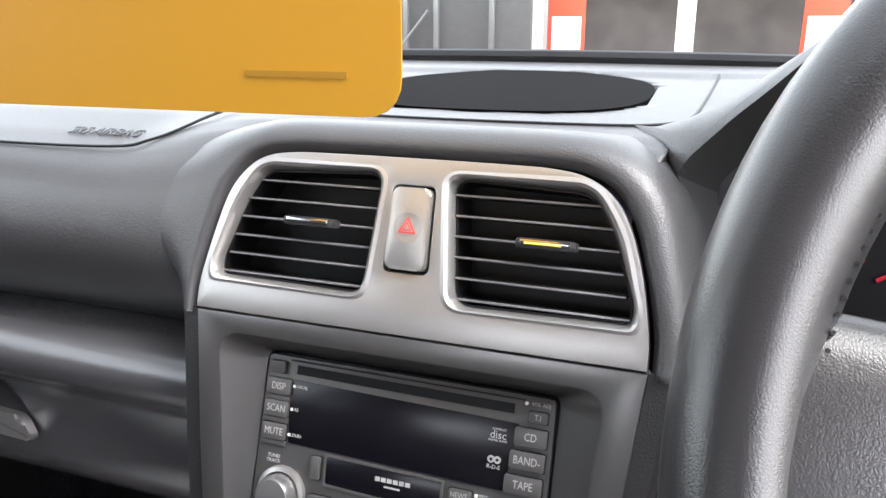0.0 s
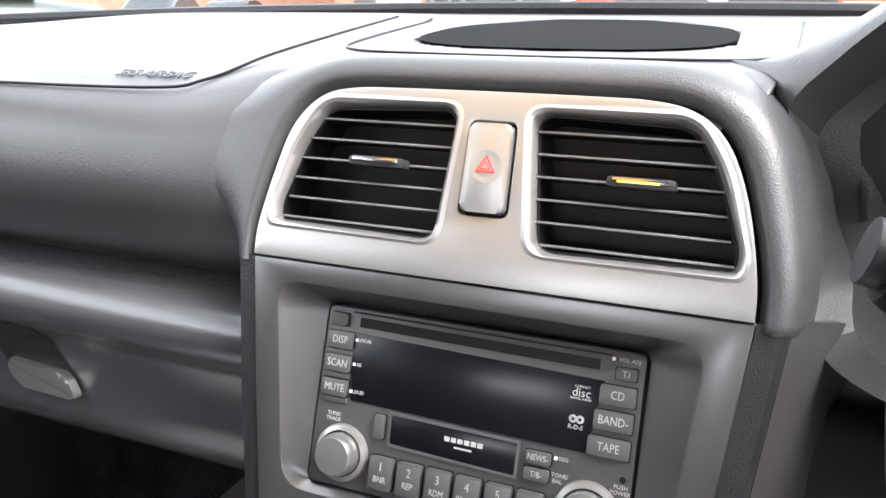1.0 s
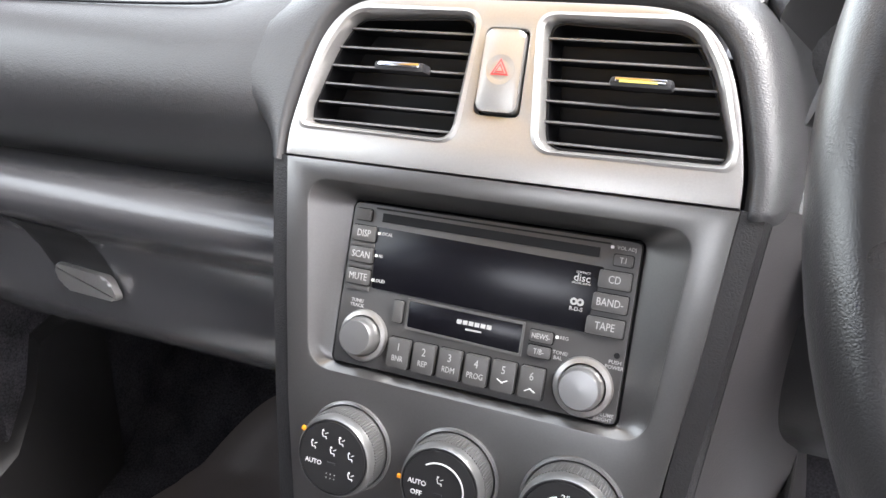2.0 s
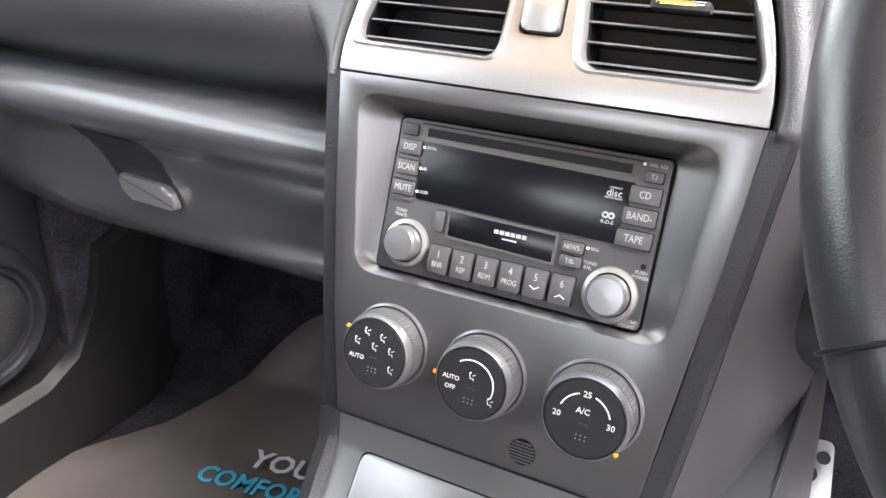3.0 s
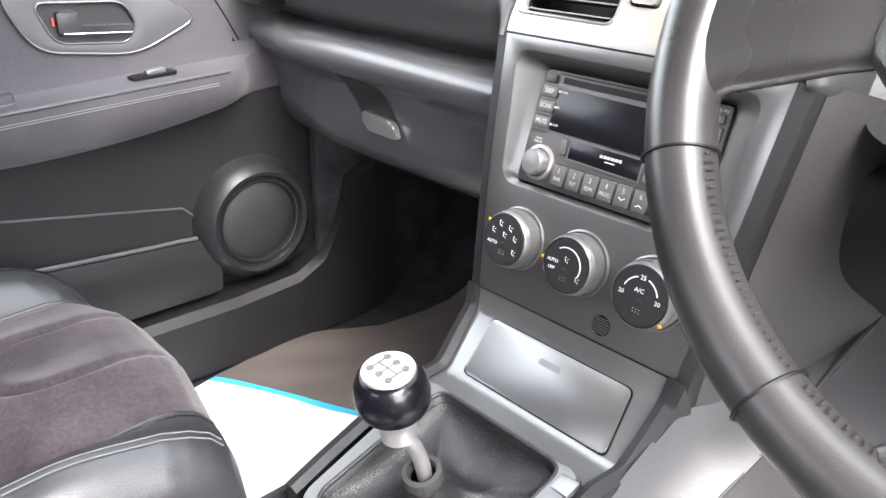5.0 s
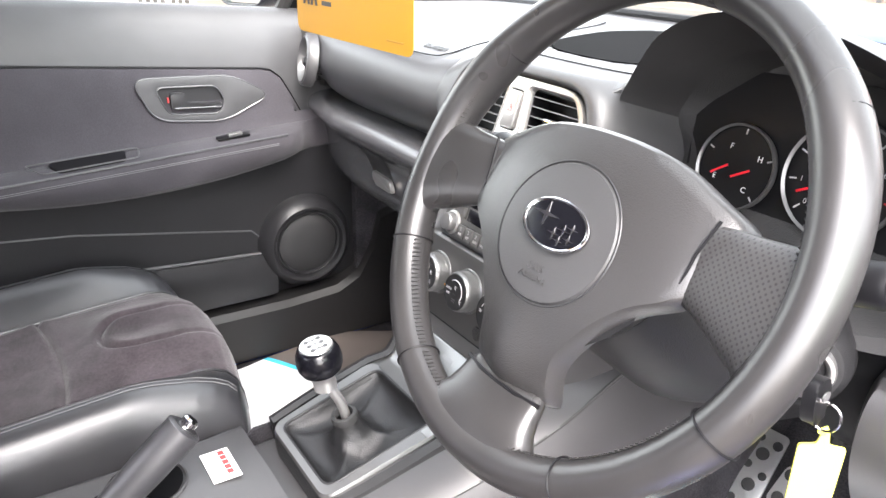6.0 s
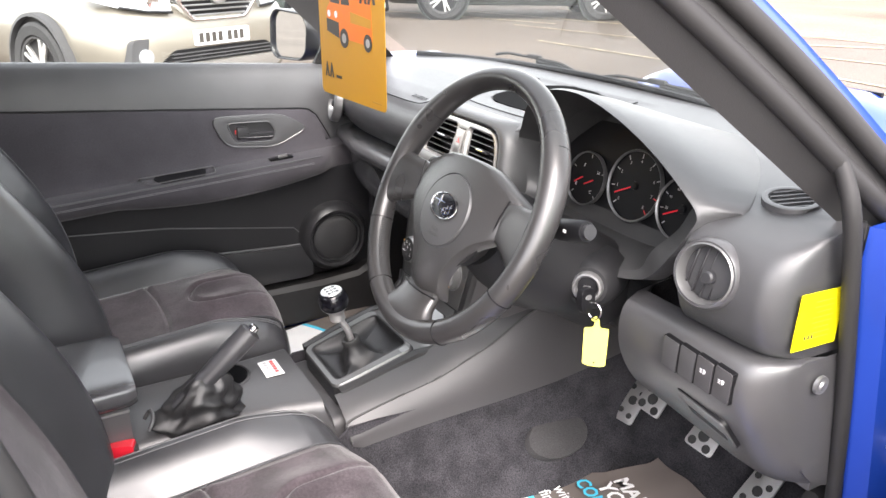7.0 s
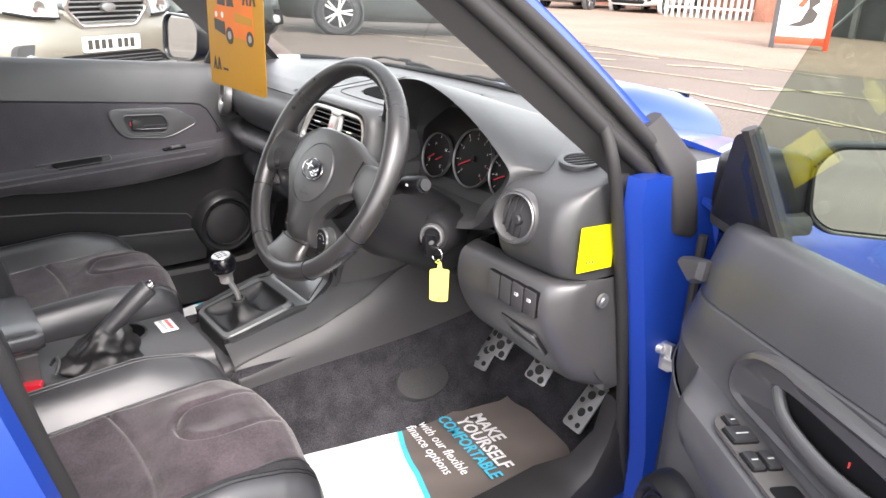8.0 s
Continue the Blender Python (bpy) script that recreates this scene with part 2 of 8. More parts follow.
def plate(outer, holes, m, d0, d1, bev=0.0):
    """A flat plate with holes, from local depth d0 to d1."""
    bm = bmesh.new()
    edges = []
    for loop in (outer, *holes):
        vs = [bm.verts.new((x, y, d1)) for x, y in loop]
        edges += [bm.edges.new((vs[i], vs[(i + 1) % len(vs)])) for i in range(len(vs))]
    bmesh.ops.triangle_fill(bm, edges=edges, use_beauty=True, use_dissolve=False)
    top = bm.faces[:]
    ret = bmesh.ops.extrude_face_region(bm, geom=top)
    vs = [g for g in ret["geom"] if isinstance(g, bmesh.types.BMVert)]
    bmesh.ops.translate(bm, verts=vs, vec=(0, 0, d0 - d1))
    bmesh.ops.recalc_face_normals(bm, faces=bm.faces)
    if bev:
        rim = [e for e in bm.edges if len(e.link_faces) == 2 and e.calc_face_angle(0) > 0.8
               and all(abs(v.co.z - d1) < 1e-6 for v in e.verts)]
        bmesh.ops.bevel(bm, geom=rim, offset=bev, segments=2, profile=0.6, affect="EDGES")
    bm.transform(m)
    return bm


def prism(outline, m, d0, d1, bev=0.0):
    bm = bmesh.new()
    lo = [bm.verts.new((x, y, d0)) for x, y in outline]
    hi = [bm.verts.new((x, y, d1)) for x, y in outline]
    n = len(outline)
    bm.faces.new(lo[::-1])
    cap = bm.faces.new(hi)
    for i in range(n):
        bm.faces.new((lo[i], lo[(i + 1) % n], hi[(i + 1) % n], hi[i]))
    if bev:
        bmesh.ops.bevel(bm, geom=cap.edges[:], offset=bev, segments=2, profile=0.6, affect="EDGES")
    bm.transform(m)
    return bm


def loft(rings, closed=False, caps=False):
    bm = bmesh.new()
    vs = [[bm.verts.new(p) for p in ring] for ring in rings]
    n = len(rings[0])
    for a, b in zip(vs, vs[1:]):
        for i in range(n if closed else n - 1):
            j = (i + 1) % n
            bm.faces.new((a[i], a[j], b[j], b[i]))
    if caps:
        bm.faces.new(vs[0][::-1])
        bm.faces.new(vs[-1])
    return bm


def thick(bm, d):
    """Give a sheet thickness d against its normals."""
    bmesh.ops.recalc_face_normals(bm, faces=bm.faces)
    bmesh.ops.solidify(bm, geom=bm.faces[:], thickness=d)
    return bm


def lathe(profile, m, n=40, caps=True):
    rings = [[(r * math.cos(2 * math.pi * k / n), r * math.sin(2 * math.pi * k / n), z) for k in range(n)] for r, z in profile]
    bm = loft(rings, closed=True, caps=caps)
    bm.transform(m)
    return bm


def spline(pts, n=8, closed=False):
    """Catmull-Rom points through pts."""
    P = [Vector(p) for p in pts]
    out = []
    N = len(P)
    for i in range(N if closed else N - 1):
        if closed:
            a, b, c, d = P[i - 1], P[i], P[(i + 1) % N], P[(i + 2) % N]
        else:
            a, b, c, d = P[max(i - 1, 0)], P[i], P[i + 1], P[min(i + 2, N - 1)]
        for k in range(n):
            t = k / n
            out.append(0.5 * ((2 * b) + (c - a) * t + (2 * a - 5 * b + 4 * c - d) * t * t + (3 * b - a - 3 * c + d) * t ** 3))
    if not closed:
        out.append(P[-1])
    return out


def tube(pts, r, n=12, closed=False, squash=None):
    """A tube along points; r is a number or a function of 0..1. squash: (vector, factor) flattens the section."""
    P = [Vector(p) for p in pts]
    N = len(P)
    rings = []
    up = Vector((0.31, 0.22, 0.93))
    for i in range(N):
        a = P[i - 1] if (i or closed) else P[0]
        b = P[(i + 1) % N] if (i < N - 1 or closed) else P[-1]
        t = (b - a).normalized()
        side = t.cross(up)
        if side.length < 1e-4:
            side = t.cross(Vector((1, 0, 0)))
        side.normalize()
        u = side.cross(t).normalized()
        up = u
        rad = r(i / max(N - 1, 1)) if callable(r) else r
        ring = []
        for k in range(n):
            o = rad * (math.cos(2 * math.pi * k / n) * side + math.sin(2 * math.pi * k / n) * u)
            if squash:
                ax, f = Vector(squash[0]).normalized(), squash[1]
                o += ax * o.dot(ax) * (f - 1)
            ring.append(P[i] + o)
        rings.append(ring)
    if closed:
        rings.append(rings[0])
        bm = loft(rings, closed=True)
        bmesh.ops.remove_doubles(bm, verts=bm.verts, dist=1e-6)
        return bm
    return loft(rings, closed=True, caps=True)


def stitches(pts, m_parent, name="stitching", step=0.006, r=0.0006, material=None):
    """A row of short threads along a line."""
    P = [Vector(p) for p in pts]
    bms = []
    acc = 0.0
    for a, b in zip(P, P[1:]):
        d = (b - a).length
        while acc < d:
            s = a + (b - a) * (acc / d)
            e = s + (b - a).normalized() * step * 0.6
            bms.append(tube([s, e], r, 5))
            acc += step
        acc -= d
    if bms:
        return part(name, join(*bms), material or M_THREAD, m_parent)


def words(s, size, m, material, parent, name="lettering", depth=0.0003, align="CENTER", stretch=1.0, bold=0.0):
    """Writing in the built-in font as a thin mesh in the surface frame m."""
    cu = bpy.data.curves.new("txt", "FONT")
    cu.body, cu.size, cu.align_x, cu.align_y, cu.extrude = s, size, align, "CENTER", depth
    cu.offset = bold
    cu.resolution_u = 2
    ob = bpy.data.objects.new("txt", cu)
    scene.collection.objects.link(ob)
    dg = bpy.context.evaluated_depsgraph_get()
    dg.update()
    me = bpy.data.meshes.new_from_object(ob.evaluated_get(dg))
    bm = bmesh.new()
    bm.from_mesh(me)
    bpy.data.objects.remove(ob)
    bpy.data.meshes.remove(me)
    bm.transform(m @ Matrix.Diagonal((stretch, 1, 1, 1)))
    return part(name, bm, material, parent, smooth=False)


def smoothstep(a, b, x):
    t = min(1.0, max(0.0, (x - a) / (b - a)))
    return t * t * (3 - 2 * t)


# ---- ground ----
M_ASPH = mat("worn_asphalt", (0.128, 0.106, 0.090), 0.9, var=0.18, vs=0.35, grain=0.35, gs=60.0, bump=0.6, bs=90.0, spec=0.2)
M_PAVE = mat("tan_paving", (0.205, 0.150, 0.115), 0.9, var=0.12, vs=0.5, grain=0.25, gs=40.0, bump=0.4, bs=60.0, spec=0.2)
M_LINE = mat("worn_yellow_line", (0.31, 0.26, 0.17), 0.85, var=0.4, vs=5.0, grain=0.5, gs=24.0)


def flat(x0, x1, y0, y1, z, d=0.05):
    return box(((x0 + x1) / 2, (y0 + y1) / 2, z - d / 2), (x1 - x0, y1 - y0, d), 0)


solo("ground", flat(-300, 300, -300, 300, 0.08), M_ASPH, "worn grey asphalt of a car park", "ground", kind="structure")


# ---- car shell ----
def px_i(z):
    return Vector((0.590 + (1.26 - z) * 0.456, 0.205 + (1.26 - z) * 1.176, z))


def px_s(z):
    return Vector((0.643 + (1.264 - z) * 0.444, 0.318 + (1.264 - z) * 1.276, z))


def px_b(z):
    return Vector((0.650 + (1.264 - z) * 0.46, 0.376 + (1.264 - z) * 1.150, z))


MIRX = Matrix.Diagonal((-1, 1, 1, 1))
shell = thing("car_body", "blue metallic saloon car body, driver's door open", "car body", kind="structure")


def pillar(side):
    tf = Matrix.Identity(4) if side > 0 else MIRX
    zs = [0.985, 1.03, 1.08, 1.15, 1.22, 1.3, 1.36, 1.41]
    rings, rb, rs1, rs2 = [], [], [], []
    for z in zs:
        i, s, b = px_i(z), px_s(z), px_b(z)
        low = Vector((0, 0.034 * smoothstep(1.22, 1.02, z), 0))
        s, b = s - low, b - low
        b = s.lerp(b, 0.78)
        mid = i.lerp(s, 0.5) + Vector((0.012, -0.012, 0))
        rings.append([i, mid, s, s.lerp(b, 0.3) + Vector((-0.03, 0.03, 0)), i + Vector((0.004, 0.075, 0)) + (Vector((0.03, 0.05, 0)) if side < 0 else Vector((0, 0, 0)))])
        q = s.lerp(b, 0.55)
        e = b + Vector((0.002, 0.004, 0.002)) * (1.0 + 0.8 * smoothstep(1.2, 1.0, z))
        rb.append([q, b, e, e + Vector((-0.016, 0.012, 0)), q + Vector((-0.012, 0.02, 0))])
        rs1.append(i.lerp(s, 0.62) + Vector((0.012, -0.012, 0)))
        rs2.append(s.lerp(b, 0.22) + Vector((0.008, -0.006, 0)))
    t = loft(rings, closed=True, caps=True)
    t.transform(tf)
    part("pillar_trim", t, M_PILLAR, shell, "grey plastic pillar trim")
    t = loft(rb, closed=True, caps=True)
    t.transform(tf)
    part("pillar", t, M_BLUE, shell)
    for line, r in ((rs1, 0.013), (rs2, 0.012)):
        t = tube(spline(line, 4), r, 10)
        t.transform(tf)
        part("weatherstrip", t, M_SEAL, shell, "black rubber door seal")


pillar(1)
pillar(-1)

# windscreen
rings = []
for k in range(9):
    x = -0.66 + 1.32 * k / 8
    c = (x / 0.66) ** 2
    bot = Vector((x * 1.03, 0.80 - 0.11 * c, 1.035 - 0.02 * c))
    top = Vector((x * 0.80, 0.10 - 0.05 * c, 1.405 - 0.02 * c))
    rings.append([bot.lerp(top, t / 8) + Vector((0, 0.012, 0.02)) * math.sin(math.pi * t / 8) for t in range(9)])
ws = part("windscreen", thick(loft(rings), 0.005), M_GLASS, shell, "curved laminated windscreen")
ws.visible_shadow = False
frit = [[r[0] + Vector((0, -0.006, -0.002)), r[0].lerp(r[1], 0.10) + Vector((0, -0.006, 0.0))] for r in rings]
part("windscreen_border", thick(loft(frit), 0.002), M_BLACK, shell, "black windscreen border")

part("windscreen_seal", tube([(x, 0.782 - 0.10 * (x / 0.70) ** 2, 1.0475 - 0.016 * (x / 0.70) ** 2) for x in [-0.69 + 1.38 * k / 40 for k in range(41)]], 0.0075, 8), M_BLACK, shell, "black rubber seal at the windscreen foot")

# roof, rear and floor
rings = []
for k in range(9):
    x = -0.60 + 1.2 * k / 8
    c = (x / 0.60) ** 2
    rings.append([(x, 0.10 - 0.05 * c, 1.405 - 0.02 * c), (x, -0.25, 1.445 - 0.05 * c), (x, -0.8, 1.435 - 0.05 * c), (x, -1.25, 1.36 - 0.04 * c)])
part("roof", thick(loft(rings), 0.03), M_BLUE, shell)
rings2 = [[Vector(p) - Vector((0, 0, 0.036)) for p in r] for r in rings]
part("headlining", thick(loft(rings2), 0.006), M_ROOF, shell, "pale cloth headlining")
part("rear_bulkhead", box((0, -1.30, 0.70), (1.36, 0.04, 0.75), 0.01), M_SEAL, shell)
for s in (1, -1):
    part("b_pillar", loft([[(s * x, y, z) for x, y in ((0.74 - o, -0.355 - a), (0.79 - o, -0.340 - a), (0.81 - o, -0.35 - a), (0.82 - o, -0.50 - a), (0.72 - o, -0.50 - a))]
                           for z, o, a in ((0.30, 0, -0.08), (0.82, 0.0, -0.02), (0.95, 0.0, 0.012), (1.40, 0.20, 0.09))], closed=True, caps=True), M_BLUE, shell)
    part("weatherstrip", tube(spline([(s * 0.742, -0.262, 0.50), (s * 0.742, -0.308, 0.75), (s * 0.742, -0.331, 0.85), (s * 0.742, -0.360, 0.98), (s * 0.70, -0.39, 1.08), (s * 0.62, -0.42, 1.25)], 6), 0.016, 10), M_SEAL, shell, "black rubber door seal")
    part("rear_quarter", box((s * 0.79, -0.92, 0.66), (0.10, 0.84, 0.66), 0.02), M_BLUE, shell)
    part("c_pillar", loft([[(s * (x - o), y, z) for x, y in ((0.72, -1.1), (0.80, -1.1), (0.80, -1.34), (0.72, -1.34))]
                           for z, o in ((0.95, 0.0), (1.39, 0.20))], closed=True, caps=True), M_BLUE, shell)
    part("rocker", box((s * 0.775, 0.12, 0.30), (0.15, 1.25, 0.20), 0.02), M_BLUE, shell)
part("underbody", box((0, -0.15, 0.235), (1.5, 2.5, 0.03), 0), M_SEAL, shell)
part("firewall", box((0, 0.98, 0.585), (1.5, 0.03, 0.70), 0), M_SEAL, shell)

# bonnet, scoop and wings
def bonnet_z(x, y):
    return 1.0 - 0.10 * (y - 0.85) - 0.10 * (y - 0.85) ** 2 - 0.10 * x * x + 0.012 * smoothstep(0.25, 0.42, abs(x))


rings = [[(x, 1.03 - 0.04 * (x / 0.70) ** 2 + v * (0.83 + 0.06 * (1 - (x / 0.7) ** 2)), 0) for v in [k / 12 for k in range(13)]]
         for x in [-0.70 + 1.4 * k / 24 for k in range(25)]]
rings = [[(x, y, bonnet_z(x, y)) for x, y, _ in r] for r in rings]
part("bonnet", thick(loft(rings), 0.012), M_BLUE, shell, "glossy blue bonnet")
sc = []
for y, w, h in ((0.98, 0.12, 0.012), (1.06, 0.24, 0.055), (1.18, 0.29, 0.082), (1.32, 0.31, 0.088), (1.40, 0.315, 0.085)):
    sc.append([(w * math.cos(a), y, bonnet_z(0.3 * math.cos(a), y) - 0.01 + (h + 0.01) * min(1.0, 1.35 * math.sin(a)) ** 0.8) for a in [math.pi * k / 18 for k in range(19)]])
part("bonnet_scoop", thick(loft(sc), 0.012), M_BLUE, shell, "raised blue intake scoop")
part("scoop_mesh", box((0, 1.36, 0.975), (0.44, 0.01, 0.07), 0), M_BLACK, shell)
for s in (1, -1):
    w = []
    for y, zt, xo in ((0.62, 0.99, 0.84), (0.80, 0.965, 0.855), (1.0, 0.945, 0.87), (1.3, 0.91, 0.875), (1.6, 0.84, 0.85), (1.85, 0.72, 0.78)):
        w.append([(s * 0.695, y, zt + 0.005), (s * 0.76, y, zt + 0.004), (s * 0.82, y, zt - 0.02), (s * xo, y, zt - 0.08), (s * (xo + 0.01), y, zt - 0.22), (s * (xo - 0.01), y, 0.32)])
    part("wing", thick(loft(w), 0.01), M_BLUE, shell, "blue front wing")
part("scuttle", box((0, 0.88, 0.945), (1.38, 0.32, 0.02), 0.006), M_RUBBER, shell, "black scuttle panel")

# hinge posts at the front of each doorway, with seal, kick panel and sill trim
for s in (1, -1):
    post = loft([[(s * x, y, z) for x, y in ((0.748, yp), (0.776, yp + 0.010), (0.786, max(0.56, yp + 0.03)), (0.796, 0.63), (0.835, 0.69), (0.80, 0.80), (0.74, 0.80))]
                 for z, yp in ((0.30, 0.595), (0.5, 0.590), (0.63, 0.566), (0.78, 0.532), (0.89, 0.508), (0.97, 0.488), (1.02, 0.490))], closed=True, caps=True)
    part("hinge_post", post, M_BLUE, shell, "blue painted door post")
    seal = tube(spline([(s * 0.738, 0.60, 0.42), (s * 0.741, 0.572, 0.52), (s * 0.743, 0.552, 0.64), (s * 0.745, 0.524, 0.78), (s * 0.745, 0.498, 0.89), (s * 0.745, 0.478, 0.97), (s * 0.742, 0.463, 1.033), (s * 0.728, 0.462, 1.07), (s * 0.708, 0.464, 1.10)], 6), 0.0100, 10)
    foot = loft([[(s * (xa + (xb - xa) * u), ya + (yb - ya) * v, z + (0.02 * v if z > 1.0 else -0.012 * v)) for u, v in rrect(1, 1, 0.3, 4, 0.5, 0.5)] for z, xa, xb, ya, yb in ((1.085, 0.714, 0.738, 0.53, 0.57), (1.05, 0.738, 0.766, 0.540, 0.59), (1.02, 0.758, 0.790, 0.548, 0.605), (0.97, 0.768, 0.800, 0.556, 0.614), (0.935, 0.770, 0.802, 0.562, 0.618), (0.926, 0.774, 0.796, 0.568, 0.610))], closed=True, caps=True)
    part("pillar_foot", foot, M_PILLAR, shell, "grey plastic pillar foot trim")
    k0 = 0.68 if s > 0 else 0.51
    nar = 0.07 if s > 0 else 0.0
    part("kick_panel", box((s * 0.652, (k0 + 0.97) / 2, 0.56), (0.02, 0.97 - k0, 0.46), 0.006), M_CARPET, shell, "black carpeted kick panel")
    part("weatherstrip", seal, M_SEAL, shell, "black rubber door seal")
    sill = loft([[(s * (0.625 + nar * smoothstep(0.46, 0.55, y)), y, 0.335), (s * (0.628 + nar * smoothstep(0.46, 0.55, y)), y, zt - 0.012), (s * (0.640 + nar * 0.9 * smoothstep(0.46, 0.55, y)), y, zt), (s * 0.715, y, zt + 0.002), (s * 0.735, y, zt - 0.008), (s * 0.745, y, zt - 0.05), (s * 0.745, y, 0.335)]
                 for y, zt in ((-0.5, 0.445), (0.0, 0.445), (0.35, 0.443), (0.46, 0.450), (0.51, 0.475), (0.545, 0.535), (0.562, 0.60), (0.610, 0.615), (0.66, 0.66))], closed=True, caps=True)
    part("sill_trim", sill, M_SILLP, shell, "black plastic sill trim")
    part("sill_clip", lathe([(0.0, 0.004), (0.010, 0.003), (0.016, 0.0), (0.016, -0.004)], axes((s * 0.752, 0.655, 0.485), (0, s, 0), (0, 0, 1)), 20, caps=False), M_HARD, shell)
# door check strap on the driver's side
strap = join(box((0.798, 0.586, 0.711), (0.022, 0.012, 0.05), 0.003), box((0.843, 0.574, 0.706), (0.09, 0.01, 0.018), 0.003),
             lathe([(0.0, 0.012), (0.008, 0.01), (0.009, 0.0)], axes((0.785, 0.578, 0.724), (0, 1, 0), (0, 0, 1)), 14))
part("check_strap", strap, M_ALU, shell, "metal door check strap")

# carpet: floor and toe board
prof = [(-1.28, 0.320), (-0.4, 0.320), (0.45, 0.320), (0.58, 0.326), (0.68, 0.365), (0.80, 0.49), (0.92, 0.66), (0.955, 0.80), (0.955, 0.95)]
ring = lambda x: [(x, y, z + 0.003 * math.sin(x * 23 + y * 9)) for y, z in prof] + [(x, 0.975, 0.95), (x, 0.94, 0.62), (x, 0.70, 0.335), (x, 0.45, 0.29), (x, -1.28, 0.29)]
carpet = loft([ring(-0.64 + 1.28 * k / 64) for k in range(65)], closed=True, caps=True)
solo("floor", carpet, M_CARPET, "black carpeted car floor and toe board", "floor", kind="structure")


# ---- dashboard ----
dash = thing("dashboard", "dark grey soft-touch dashboard with silver centre trim", "dashboard", (0, 0.75, 0.6))


def pocket(x, y):
    """1 on the rim of the display pocket, a rounded rectangle."""
    u, v = x / 0.108, (y - 0.600) / (0.098 if y > 0.600 else 0.080)
    return (abs(u) ** 2.8 + abs(v) ** 2.8) ** (1 / 1.4)


def pad_z(x, y):
    """Height of the dash top."""
    z = float(np.interp(y, [0.43, 0.46, 0.50, 0.60, 0.74], [0.990, 1.001, 1.012, 1.030, 1.043]))
    z -= 0.012 * smoothstep(0.45, 0.74, abs(x)) * smoothstep(0.5, 0.7, y)
    mid = float(np.interp(y, [0.43, 0.445, 0.465, 0.485, 0.52, 0.57, 0.69, 0.706, 0.775], [0.998, 1.0095, 1.0155, 1.0178, 1.0212, 1.0255, 1.0350, 1.0395, 1.043]))
    z += (mid - z) * smoothstep(0.24, 0.13, abs(x))
    z -= 0.085 * smoothstep(1.03, 0.86, pocket(x, y))
    return z


def far_y(x):
    return 0.775 - 0.10 * (x / 0.70) ** 2


# front profiles: passenger's roll and hollow, driver's rounded end
PASS = [(0.436, 0.9905), (0.424, 0.982), (0.414, 0.970), (0.408, 0.955), (0.405, 0.938), (0.408, 0.920), (0.418, 0.900), (0.436, 0.880), (0.468, 0.8610)]
UP = [(0.436, 0.990), (0.418, 0.983), (0.404, 0.972), (0.394, 0.955), (0.389, 0.930), (0.389, 0.905), (0.395, 0.880), (0.405, 0.862), (0.416, 0.852), (0.43, 0.848)]
LEDGE = [(0.475, 0.8635), (0.438, 0.8605), (0.421, 0.857), (0.410, 0.849), (0.4055, 0.837), (0.412, 0.820), (0.430, 0.803), (0.437, 0.785),
         (0.440, 0.765), (0.441, 0.745), (0.446, 0.725), (0.458, 0.705), (0.480, 0.690), (0.52, 0.682), (0.60, 0.680)]


def bow(x):
    return 0.03 * smoothstep(-0.50, -0.72, x)


def corner(x):
    """The fascia turns forward towards the door end."""
    return 0.003 * smoothstep(0.66, 0.70, x) + 0.035 * max(0.0, (x - 0.69) / 0.036) ** 2


def flank(x, z):
    """It dives back beside the instrument hood, whose end leans outwards."""
    end = float(np.interp(z, [0.850, 0.875, 0.890, 0.905, 0.935, 0.970], [0.490, 0.505, 0.530, 0.545, 0.566, 0.570]))
    return 0.06 * max(0.0, (end - x) / 0.05) ** 2


def edge_y(x):
    """Front edge of the pad, cut back behind the instruments."""
    return 0.436 + 0.124 * smoothstep(0.127, 0.155, x) * smoothstep(0.580, 0.520, x)


NF = 33


def front(x, y0, z0):
    if x < -0.140:
        prof = [(y + bow(x) * min(1.0, i / 3.0), z + (z0 - 0.9905) * max(0.0, 1 - i / 4.0)) for i, (y, z) in enumerate(PASS)]
    elif x > 0.512:
        back = y0 - 0.436 - (corner(x) if x > 0.6 else 0)
        prof = [(y + max(corner(x) + flank(x, z) * min(1.0, i / 2.0), back), z + (z0 - 0.990) * max(0.0, 1 - i / 4.0)) for i, (y, z) in enumerate(UP)]
    else:
        prof = [(y0 + 0.0006 * i, z0 - 0.001 * i) for i in range(8)]
    q = spline([(x, y, z) for y, z in prof], 8)
    step = (len(q) - 1) / (NF - 1)
    return [q[round(k * step)] for k in range(NF)][::-1]


def pad_under(x, y):
    """The pad is open under the display pocket."""
    return pad_z(x, y) - 0.03 * smoothstep(1.05, 0.96, pocket(x, y))


cols = []
xs = [-0.715 + 0.0065 * k for k in range(222)]
for x in xs:
    y1 = far_y(x)
    y0 = edge_y(x) + (corner(x) if x > 0.6 else 0)
    z0 = pad_z(x, y0)
    cols.append(front(x, y0, z0)[:-1] + [Vector((x, y0 + (y1 - y0) * k / 70, pad_under(x, y0 + (y1 - y0) * k / 70))) for k in range(71)])
last = cols[-1]
for j in (1, 2, 3, 4, 5):
    yy, xx = 0.44 + 0.03 * j, last[0].x + 0.0018 * j
    col = [Vector((xx, max(p.y, yy), p.z)) for p in last]
    for i, p in enumerate(col):
        lift = smoothstep(12, NF, i)
        p.z += (pad_z(0.715, p.y) - pad_z(0.715, last[i].y)) * lift if last[i].y < yy else 0.0
    cols.append(col)
